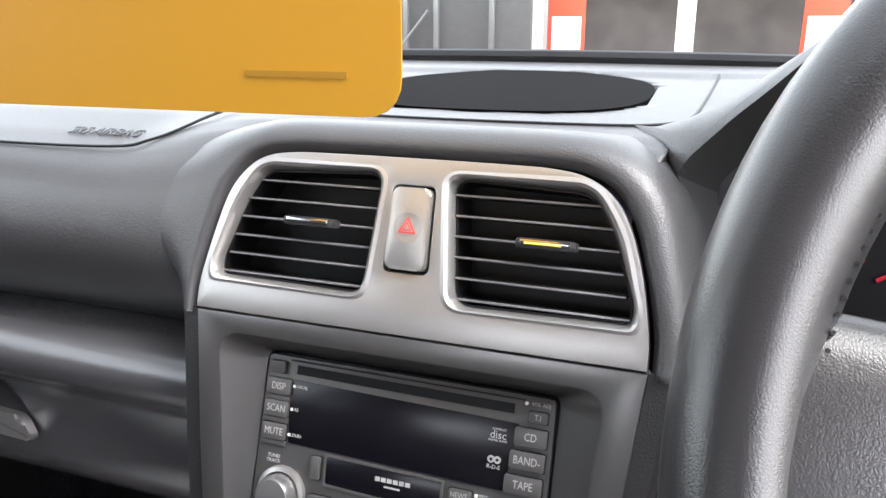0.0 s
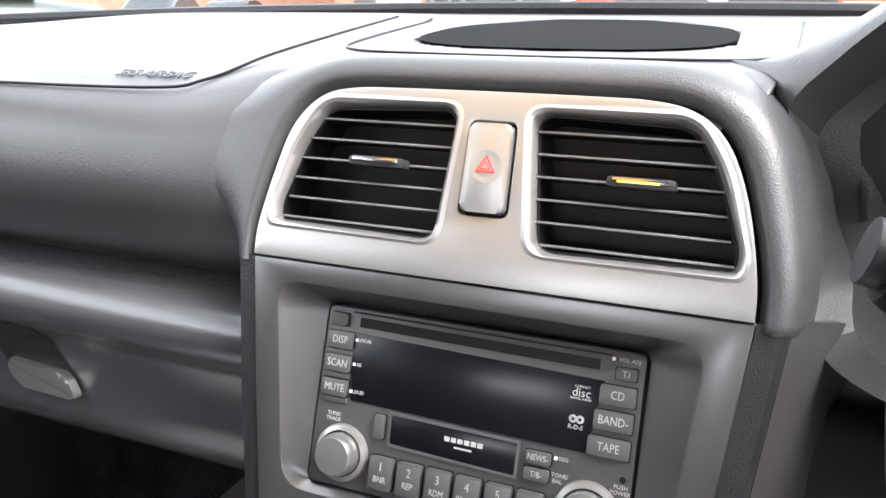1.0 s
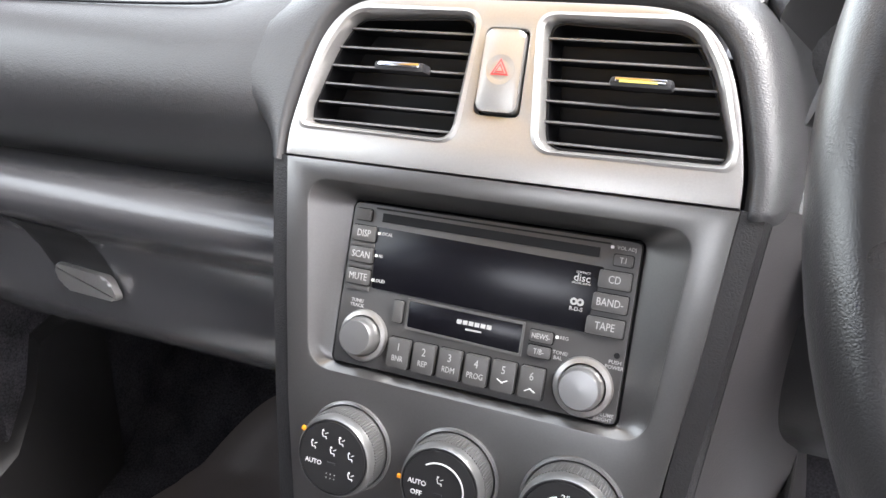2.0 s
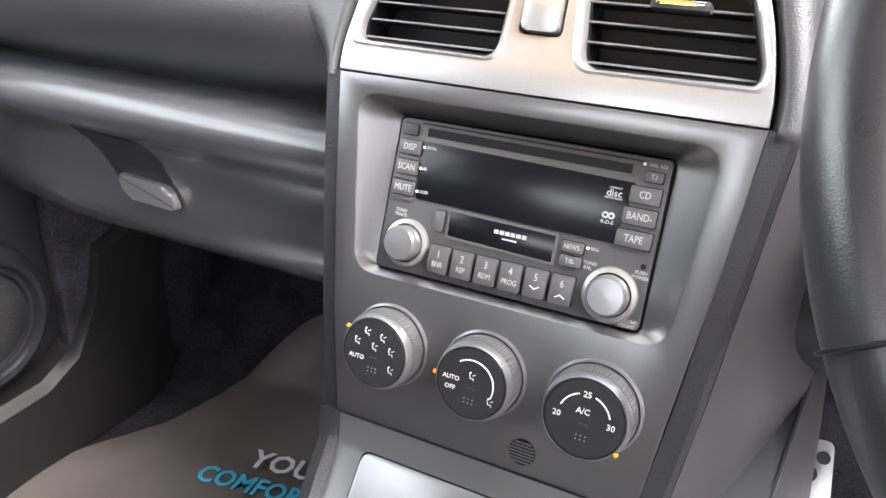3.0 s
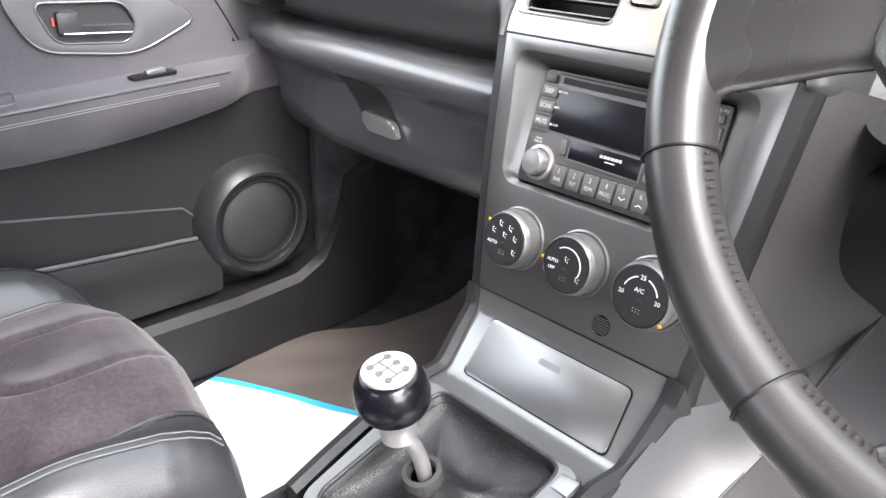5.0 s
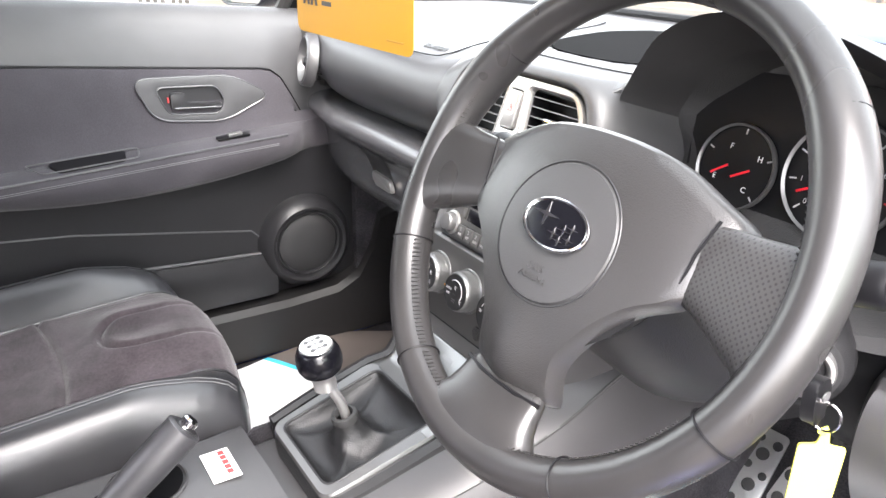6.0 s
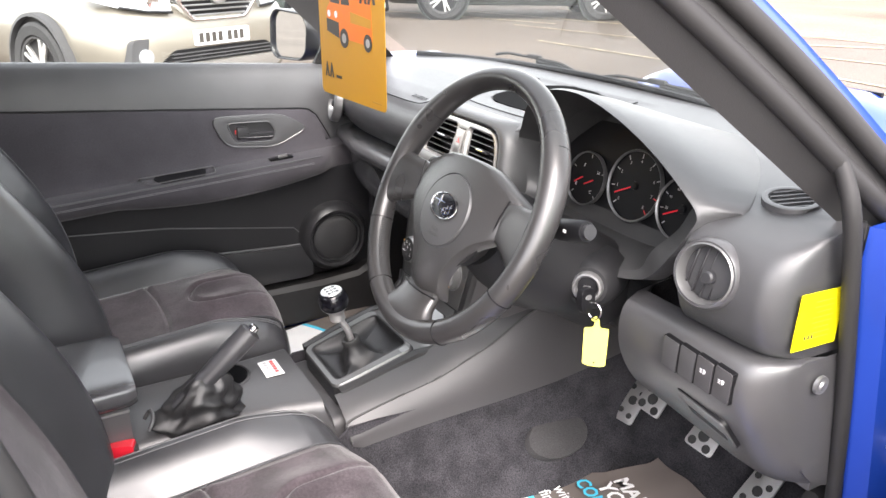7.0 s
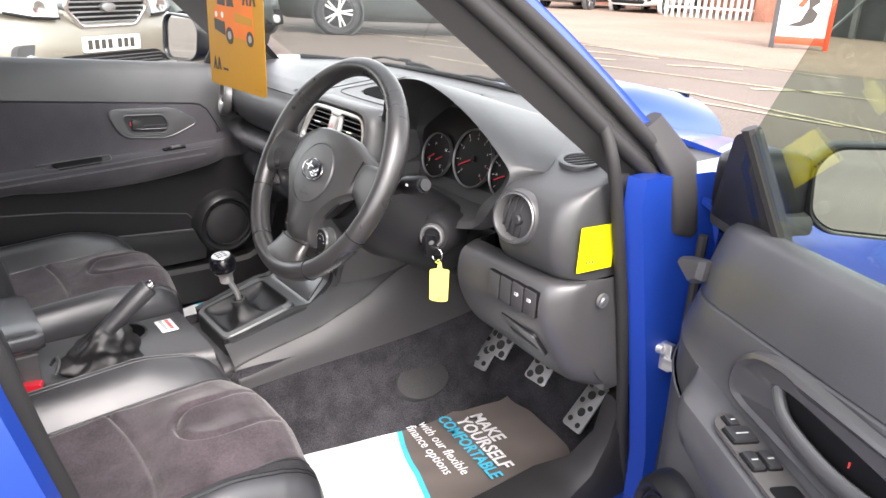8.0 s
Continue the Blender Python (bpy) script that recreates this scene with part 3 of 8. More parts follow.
part("top_pad", loft(cols), M_SOFT, dash, "grained dark grey soft dash top", sharp=60.0)
rim = []
for k in range(96):
    c, s = math.cos(2 * math.pi * k / 96), math.sin(2 * math.pi * k / 96)
    rim.append((math.copysign(abs(c) ** 0.714, c), math.copysign(abs(s) ** 0.714, s)))
# pocket walls and floor, coloured near-black for the shade inside
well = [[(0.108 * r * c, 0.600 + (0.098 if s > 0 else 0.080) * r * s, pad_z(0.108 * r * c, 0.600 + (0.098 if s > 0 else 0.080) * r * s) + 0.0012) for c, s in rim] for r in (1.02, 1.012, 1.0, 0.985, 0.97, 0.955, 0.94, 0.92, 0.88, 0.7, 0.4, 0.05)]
part("display_recess", loft(well, closed=True, caps=True), M_HOLLOWSHADE, dash, "recessed display pocket, its shade painted near-black")
part("display_lens", box((0, 0.672, 0.992), (0.15, 0.006, 0.022), 0.003), M_GLOSS, dash, "black display lens")
rows = [[(p.x, p.y, p.z) for p in spline([(x, y + bow(x), z) for y, z in LEDGE], 3)] for x in [-0.690 + 0.56 * k / 22 for k in range(23)]]
glove = part("glovebox", loft(rows), M_GLOVE, dash, "glovebox door with a rounded ledge")
# latch flap on the glovebox; its recess is shade painted as a dark sheet
G = axes((-0.402, 0.4385, 0.778), (1, 0, 0), (0, 0.05, 1))
lz, ly = [p[1] for p in LEDGE[4:11]][::-1], [p[0] for p in LEDGE[4:11]][::-1]
lr_ = []
for i in range(15):
    t = i / 14
    soft = 0.006 * (math.exp(-t * 9) + math.exp(-(1 - t) * 9))
    xa, xb = -0.455 + 0.040 * t + soft, -0.370 + 0.027 * t - soft
    za, zb = 0.818 - 0.066 * t, 0.812 - 0.064 * t
    lr_.append([(xa + (xb - xa) * k / 12, float(np.interp(za + (zb - za) * k / 12, lz, ly)) - 0.0016 * math.sin(math.pi * min(1, max(0, k / 12))) ** 0.3 - 0.0004, za + (zb - za) * k / 12) for k in range(13)])
part("latch_recess", loft(lr_), M_LATCHSHADE, glove, "finger recess shade painted as a dark sheet")
part("latch_handle", prism(rounded([(-0.014, -0.004), (0.050, -0.008), (0.061, -0.029), (-0.004, -0.027)], 0.008, 5), G, 0.0, 0.0075, 0.004), M_SILVER, glove, "satin grey glovebox latch")
# seams of the airbag lid and its embossed letters
seam = spline([(-0.70, 0.437, 0.9935), (-0.45, 0.4365, 0.9935), (-0.25, 0.4375, 0.995), (-0.205, 0.447, 1.001), (-0.178, 0.48, 1.0155), (-0.165, 0.55, 1.028), (-0.168, 0.66, 1.04)], 6)
part("airbag_seam", tube(seam, 0.0011, 6), M_BLACK, dash)
A = axes((-0.258, 0.4605, pad_z(-0.258, 0.4605) + 0.0008), (1, 0, 0), (0, 1, 0.28))
words("SRS AIRBAG", 0.0165, A, M_SLAT, dash, "embossed_lettering", 0.0003, stretch=0.74)
seam = spline([(-0.153, 0.70, 0), (-0.146, 0.57, 0), (-0.140, 0.520, 0), (-0.124, 0.498, 0), (-0.09, 0.490, 0), (0, 0.487, 0), (0.09, 0.490, 0), (0.124, 0.498, 0), (0.140, 0.520, 0), (0.146, 0.57, 0), (0.153, 0.70, 0)], 6)
seam = [(p.x, p.y, pad_z(p.x, p.y) + 0.0005) for p in seam]
part("display_seam", tube(seam, 0.001, 6), M_BLACK, dash)

# ---- centre stack ----
BZ = axes((0, 0.389, 0.909), (1, 0, 0), (0, 0.018, 0.059))
ST = axes((0, 0.389, 0.909), (1, 0, 0), (0, 0.046, 0.221))
RD = axes((0, 0.384, 0.8315), (1, 0, 0), (0, 0.0325, 0.0970))
bez_out = [(-0.135, 0.0), (-0.134, 0.018), (-0.127, 0.048), (-0.119, 0.073), (-0.108, 0.088), (-0.095, 0.096), (-0.077, 0.099), (-0.055, 0.0996), (-0.02, 0.0998), (0.02, 0.0998), (0.055, 0.0996), (0.077, 0.099), (0.095, 0.096),
           (0.109, 0.088), (0.120, 0.073), (0.129, 0.048), (0.135, 0.018), (0.136, 0.0)]
vent_l = rounded([(-0.099, 0.0915), (-0.0175, 0.0925), (-0.0245, 0.0185), (-0.1255, 0.0195), (-0.1265, 0.030), (-0.1145, 0.068)], 0.011, 7)
vent_r = [(-x + 0.002, y) for x, y in vent_l][::-1]
haz = rounded([(-0.0115, 0.0845), (0.0142, 0.0845), (0.0142, 0.0350), (-0.0132, 0.0350)], 0.0045)
bez_out = [(p.x, p.y) for p in spline([(x, y, 0) for x, y in bez_out], 4)]
bezel = part("centre_bezel", plate(bez_out, [vent_l, vent_r, haz], BZ, -0.012, 0.0, 0.0012), M_SILVER, dash, "satin silver vent surround")


def inset(loop, d):
    c = Vector((sum(p[0] for p in loop) / len(loop), sum(p[1] for p in loop) / len(loop)))
    return [tuple(Vector(p) - (Vector(p) - c).normalized() * d) for p in loop]


for loop, sgn in ((vent_l, -1), (vent_r, 1)):
    # bright rolled lip, sloping down into the vent
    rings = []
    for d, h in ((-0.0035, 0.0002), (-0.001, 0.0008), (0.0008, -0.0004), (0.0026, -0.006), (0.0036, -0.014)):
        rings.append([(x, y, h) for x, y in inset(loop, d)])
    lip = loft(rings, closed=True)
    lip.transform(BZ)
    part("vent_lip", thick(lip, 0.001), M_SILVER, bezel)
    vent = part("air_vent", prism(inset(loop, 0.003), BZ, -0.05, -0.035), M_BLACK, dash, "black slatted air vent")
    walls = loft([[(x, y, h) for x, y in inset(loop, 0.0034)] for h in (-0.008, -0.045)], closed=True)
    walls.transform(BZ)
    part("vent_duct", thick(walls, 0.001), M_BLACK, vent)
    for k in range(6):
        v = 0.0815 - 0.0115 * k
        lo = -0.1115 - 0.012 * min(1, max(0, (0.07 - v) / 0.05)) + 0.012 * max(0, (v - 0.07) / 0.02)
        hi = -0.0195 - 0.005 * max(0, (0.09 - v) / 0.07)
        x0, x1 = (lo, hi) if sgn < 0 else (-hi + 0.002, -lo + 0.002)
        sl_ = part("slat", box(((x0 + x1) / 2, v, -0.0145), (x1 - x0, 0.0018, 0.013), 0.0006, BZ, 1), M_BLACK, vent)
        # pale strip paints the light caught by the slat's front edge
        part("slat_glint", box(((x0 + x1) / 2, v, -0.0075), (x1 - x0, 0.0014, 0.0014), 0.0004, BZ, 1), M_NOSE, sl_, "thin pale glint painted along the slat edge")
    cx = -0.062 if sgn < 0 else 0.0785
    tab = part("vent_tab", box((cx, 0.0585, -0.002), (0.033, 0.0058, 0.012), 0.0025, BZ), M_SLAT, vent)
    part("tab_trim", box((cx, 0.0594, 0.0040), (0.027, 0.0026, 0.002), 0.001, BZ), M_CHROME, tab, "chrome vent tab trim")
    # right-hand tab only: an amber reflection painted on as a strip
    if sgn > 0:
        part("tab_reflection", box((cx - 0.001, 0.0586, 0.0048), (0.020, 0.0012, 0.0008), 0.0003, BZ), M_TABREFLECTION, tab, "amber reflection painted on the metal tab")
hz = part("hazard_button", prism(rounded([(-0.0102, 0.083), (0.0127, 0.083), (0.0127, 0.037), (-0.0115, 0.037)], 0.004), BZ, -0.01, 0.0035, 0.002), M_SILVER, dash, "silver hazard warning button")
part("button_gap", prism(haz, BZ, -0.011, -0.008), M_BLACK, hz)
TZ = BZ @ Matrix.Translation((0.0008, 0.0605, 0.0038))
for r, mt in ((0.0062, M_REDPRINT), (0.0044, M_SILVER), (0.0034, M_REDPRINT), (0.0020, M_SILVER)):
    part("warning_triangle", prism([(0, r), (-r * 0.87, -r * 0.5), (r * 0.87, -r * 0.5)], TZ, 0.0, 0.0002 + 0.0008 * (0.0064 - r) / 0.006), mt, hz)
part("button_dish", lathe([(0.0085, 0.0002), (0.0078, 0.0001), (0.0, -0.0006)], BZ @ Matrix.Translation((0.0008, 0.0605, 0.0036)), 24, caps=False), M_SILVER, hz)

# pad brow rolling over and beside the bezel
bo = [(-0.141, -0.004), (-0.140, 0.02), (-0.133, 0.05), (-0.124, 0.077), (-0.111, 0.094), (-0.096, 0.102), (-0.077, 0.1045), (-0.055, 0.1050), (-0.02, 0.1051), (0.02, 0.1051), (0.055, 0.1050), (0.077, 0.1045), (0.096, 0.102),
      (0.112, 0.094), (0.125, 0.077), (0.134, 0.05), (0.141, 0.02), (0.142, -0.004)]
bo = [(p.x, p.y) for p in spline([(x, y, 0) for x, y in bo], 5)]


def roll_y(z):
    return float(np.interp(z, [p[1] for p in PASS[::-1]], [p[0] for p in PASS[::-1]]))


rolls = []
for i, (x, y) in enumerate(bo):
    a, b = Vector(bo[max(i - 1, 0)]), Vector(bo[min(i + 1, len(bo) - 1)])
    d = (b - a).normalized()
    n = Vector((-d.y, d.x))
    side = smoothstep(0.35, 0.95, abs(n.x))
    p0 = BZ @ Vector((x, y, 0.0004))
    zz = p0.z
    top = Vector((x * 1.06, 0.468, pad_z(x * 1.06, 0.468) + 0.0006))
    if x < 0:
        end = Vector((x - 0.016 - 0.046 * smoothstep(-0.004, 0.06, y), roll_y(zz) + 0.003, zz + 0.002))
    else:
        end = Vector((x + 0.024, 0.446, zz + 0.002))
    end = top.lerp(end, side)
    ctl = BZ @ Vector((x + n.x * (0.018 if x > 0 else 0.009 + 0.015 * smoothstep(-0.004, 0.06, y)), y + n.y * 0.018, 0.003 - (0.004 * side if x < 0 else 0.0)))
    col = [BZ @ Vector((x - n.x * 0.004, y - n.y * 0.004, -0.008)), BZ @ Vector((x - n.x * 0.001, y - n.y * 0.001, -0.001))]
    for k in range(11):
        t = k / 10
        col.append((1 - t) ** 2 * p0 + 2 * t * (1 - t) * ctl + t * t * end)
    rolls.append(col)
tail = rolls[0]
rolls.insert(0, [Vector((p.x - 0.004, max(p.y + 0.012, roll_y(p.z - 0.014) - 0.006 * (1 - i / 12)), p.z - 0.014)) for i, p in enumerate(tail)])
rolls.insert(0, [Vector((p.x - 0.010, roll_y(p.z - 0.034) + 0.004, p.z - 0.034)) for p in tail])
tail = rolls[-1]
rolls.append([p + Vector((0.002, 0.016, -0.012)) for p in tail])
rolls.append([p + Vector((0.004, 0.06, -0.03)) for p in tail])
part("centre_brow", thick(loft(rolls), 0.002), M_SOFT, dash, "soft pad framing the vents", sharp=70.0)

# stack panel, with the radio opening
st_out = [(-0.134, -0.0012), (0.1365, -0.0012), (0.128, -0.087), (0.118, -0.168), (0.1095, -0.240), (-0.1085, -0.240), (-0.1205, -0.159), (-0.1285, -0.077)]
rec = rounded([(-0.117, -0.013), (0.117, -0.014), (0.1065, -0.133), (-0.1065, -0.133)], 0.016, 6)
stack = part("stack_panel", plate(st_out, [rec], ST, -0.012, 0.0, 0.0012), M_PANEL, dash, "dark metallic grey centre stack panel")
face = [(-0.094, 0.054), (0.094, 0.054), (0.0935, -0.054), (-0.0955, -0.054)]
inner = rounded([RDp for RDp in [(-0.0925, 0.0530), (0.0915, 0.0530), (0.0915, -0.0530), (-0.0935, -0.0530)]], 0.006, 6)
ra = [ST @ Vector((x, y, 0.0)) for x, y in inset(rec, -0.001)]
rb = [ST @ Vector((x, y, -0.004)) for x, y in inset(rec, 0.0045)]
rc = [RD @ Vector((x, y, -0.001)) for x, y in inner]
rd = [RD @ Vector((x, y, -0.012)) for x, y in inner]
rim = loft([ra, rb, [a.lerp(b, 0.55) for a, b in zip(rb, rc)], rc, rd], closed=True)
part("radio_surround", rim, M_PANEL, stack, "sloping radio recess")
sd = []
for s in (-1, 1):
    a = [((0.1345 if s < 0 else 0.1370), -0.001), (0.1285, -0.080), (0.1195, -0.164), (0.1095, -0.240), (0.1085, -0.262)]
    ring = []
    for x, y in a:
        p = ST @ Vector((s * x, y, -0.0015))
        ring.append([p, p + Vector((s * 0.012, 0.002, 0)), p + Vector((s * 0.016, 0.010, 0)), p + Vector((s * 0.018, 0.08, 0)), p + Vector((s * 0.03, 0.30, -0.01))])
    part("side_trim", thick(loft(ring), 0.004), M_EDGE, dash, "grained black stack edge")

# radio
radio = thing("car_radio", "grey double-height CD and cassette car radio", "radio", tuple(RD @ Vector((0, -0.05, -0.05))))
part("chassis", box((0, 0, -0.045), (0.185, 0.104, 0.08), 0.002, RD), M_BLACK, radio)
fp = [(-0.0905, 0.051), (0.0895, 0.051), (0.0895, -0.051), (-0.0915, -0.051)]
part("faceplate", prism(rounded(fp, 0.003), RD, -0.005, 0.001, 0.0008), M_RADIO, radio)
part("cd_slot", prism([(-0.070, 0.0465), (0.067, 0.0455), (0.067, 0.0400), (-0.070, 0.0410)], RD, 0.0005, 0.0014), M_BLACK, radio, "black disc slot")
part("upper_strip", prism([(-0.075, 0.0495), (0.073, 0.0490), (0.0725, 0.0480), (-0.075, 0.0485)], RD, 0.0005, 0.0014), M_BLACK, radio)
part("display", prism(rounded([(-0.0735, 0.0375), (0.0705, 0.0350), (0.0655, -0.0030), (-0.0705, -0.0010)], 0.001), RD, 0.0, 0.0018, 0.0004), M_GLOSS, radio, "switched-off black display")


def button(name, x0, y1, x1, y0, text="", size=0.0, h=0.0035, mt=None, shift=(0, 0), label=""):
    b = part(name, prism(rounded([(x0, y1), (x1, y1), (x1, y0), (x0, y0)], 0.0012), RD, 0.0, h, 0.0007), mt or M_BUTTON, radio, label)
    part("button_gap", prism(rounded([(x0 - 0.0006, y1 + 0.0006), (x1 + 0.0006, y1 + 0.0006), (x1 + 0.0006, y0 - 0.0006), (x0 - 0.0006, y0 - 0.0006)], 0.0014), RD, 0.0, 0.0015), M_BLACK, b)
    if text:
        words(text, size, RD @ Matrix.Translation(((x0 + x1) / 2 + shift[0], (y0 + y1) / 2 + shift[1], h + 0.0001)), M_GREYPRINT, b, "lettering", 0.0001, stretch=0.8)
    return b


button("eject_button", -0.0875, 0.0475, -0.0775, 0.0405, mt=M_RADIO)
for y1, s in ((0.0370, "DISP"), (0.0235, "SCAN"), (0.0095, "MUTE")):
    button("function_button", -0.0885, y1, -0.0735 + 0.001, y1 - 0.0095, s, 0.0062)
    part("button_strip", prism([(-0.0885, y1 - 0.0102), (-0.0725, y1 - 0.0102), (-0.0725, y1 - 0.0132), (-0.0885, y1 - 0.0132)], RD, 0.0, 0.0025, 0.0004), M_RADIO, radio)
button("ti_button", 0.0755, 0.0430, 0.0860, 0.0370, "T.I", 0.0045, mt=M_RADIO)
for y1, s in ((0.0335, "CD"), (0.0205, "BAND-"), (0.0070, "TAPE")):
    button("source_button", 0.0688 - 0.12 * (0.0335 - y1), y1, 0.0868, y1 - 0.0098, s, 0.0062)
for s, x, y, z in (("LOCAL", -0.0655, 0.0335, 0.0028), ("AS", -0.0675, 0.0195, 0.0028), ("LOUD", -0.0660, 0.0040, 0.0028), ("VOL ADJ", 0.0815, 0.0468, 0.0028),
                   ("REG", 0.0545, -0.0088, 0.0028), ("TUNE/", -0.0795, -0.0105, 0.003), ("TRACK", -0.0795, -0.0135, 0.003), ("TONE/", 0.0535, -0.0175, 0.003), ("BAL", 0.0525, -0.0205, 0.003),
                   ("PUSH", 0.0845, -0.0165, 0.003), ("POWER", 0.0845, -0.0195, 0.003), ("VOLUME", 0.0825, -0.0465, 0.003), ("BRIGHT", 0.0825, -0.0492, 0.003),
                   ("disc", 0.0595, 0.0268, 0.0062), ("COMPACT", 0.0598, 0.0300, 0.0017), ("DIGITAL AUDIO", 0.0595, 0.0238, 0.0015), ("R-D-S", 0.0585, 0.0090, 0.0032)):
    inside = -0.07 < x < 0.066 and y > -0.002
    words(s, z, RD @ Matrix.Translation((x, y, 0.0020 if inside else 0.0012)), M_GREYPRINT, radio, "lettering", 0.0001, bold=0.00003)
for x, y in ((-0.0705, 0.0335), (-0.0705, 0.0195), (-0.0705, 0.0040), (0.0735, 0.0468), (0.0505, -0.0088)):
    part("led_mark", prism(rrect(0.0017, 0.0017, 0.0003, 1, x, y), RD, 0.0, 0.0021), M_WHITE, radio)
for x in (0.0568, 0.0604):
    part("rds_ring", prism(circle(0.0021, 20, x, 0.0132), RD, 0.0, 0.0020), M_GREYPRINT, radio)
    part("rds_dot", prism(circle(0.0009, 14, x, 0.0132), RD, 0.0, 0.0022), M_GLOSS, radio)
cas = part("cassette_door", prism(rounded([(-0.0435, -0.0045), (0.0295, -0.0055), (0.0295, -0.0225), (-0.0430, -0.0205)], 0.001), RD, 0.0, 0.0016, 0.0004), M_GLOSS, radio, "smoked black cassette door")
part("cassette_frame", plate([(-0.0450, -0.0030), (0.0310, -0.0040), (0.0310, -0.0240), (-0.0445, -0.0222)], [[(-0.0435, -0.0045), (0.0295, -0.0055), (0.0295, -0.0225), (-0.0430, -0.0205)]], RD, 0.0, 0.0018), M_BUTTON, radio)
for k in range(6):
    part("brand_bar", box((-0.0095 + 0.0038 * k, -0.0110, 0.0017), (0.0030, 0.0025, 0.0004), 0, RD), M_GREYPRINT, cas)
part("brand_bar", box((0.0, -0.0148, 0.0017), (0.010, 0.0010, 0.0004), 0, RD), M_GREYPRINT, cas)
button("tape_eject_button", -0.0530, -0.0055, -0.0468, -0.0190)
button("news_button", 0.0348, -0.0070, 0.0482, -0.0135, "NEWS-", 0.0045)
button("tb_button", 0.0348, -0.0158, 0.0482, -0.0222, "T/B-", 0.0045)
for k, (num, s) in enumerate((("1", "BNR"), ("2", "REP"), ("3", "RDM"), ("4", "PROG"), ("5", ""), ("6", ""))):
    cx = -0.0448 + 0.0170 * k
    b = button("preset_button", cx - 0.0070, -0.0282, cx + 0.0070, -0.0462, h=0.0055)
    words(num, 0.0068, RD @ Matrix.Translation((cx, -0.0335, 0.0056)), M_GREYPRINT, b, "lettering", 0.0001, stretch=0.8)
    if s:
        words(s, 0.0050, RD @ Matrix.Translation((cx, -0.0405, 0.0056)), M_GREYPRINT, b, "lettering", 0.0001, stretch=0.8)
    else:
        d = -1 if num == "5" else 1
        part("arrow_mark", join(box((-0.0015, 0, 0), (0.0042, 0.0006, 0.0003), 0, RD @ Matrix.Translation((cx, -0.0405, 0.0057)) @ Matrix.Rotation(radians(28 * d), 4, "Z")),
                                box((0.0015, 0, 0), (0.0042, 0.0006, 0.0003), 0, RD @ Matrix.Translation((cx, -0.0405, 0.0057)) @ Matrix.Rotation(radians(-28 * d), 4, "Z"))), M_WHITE, b)
for cx, cy, R in ((-0.0715, -0.0315, 0.0165), (0.0690, -0.0335, 0.0172)):
    K = RD @ Matrix.Translation((cx, cy, 0))
    kn = part("radio_knob", lathe([(R * 0.74, 0.001), (R * 0.72, 0.010), (R * 0.69, 0.0125), (R * 0.62, 0.0140), (0.0, 0.0145)], K, 36), M_KNOB, radio, "round satin grey knob")
    part("knob_ring", lathe([(R, 0.0), (R, 0.002), (R * 0.96, 0.0035), (R * 0.80, 0.0045), (R * 0.76, 0.002)], K, 40, caps=False), M_SILVER, kn, "bright silver knob ring")
part("led_hole", lathe([(0.0017, 0.0), (0.0017, 0.0014), (0.0, 0.0014)], RD @ Matrix.Translation((0.0850, -0.0125, 0.0)), 14), M_BLACK, radio)

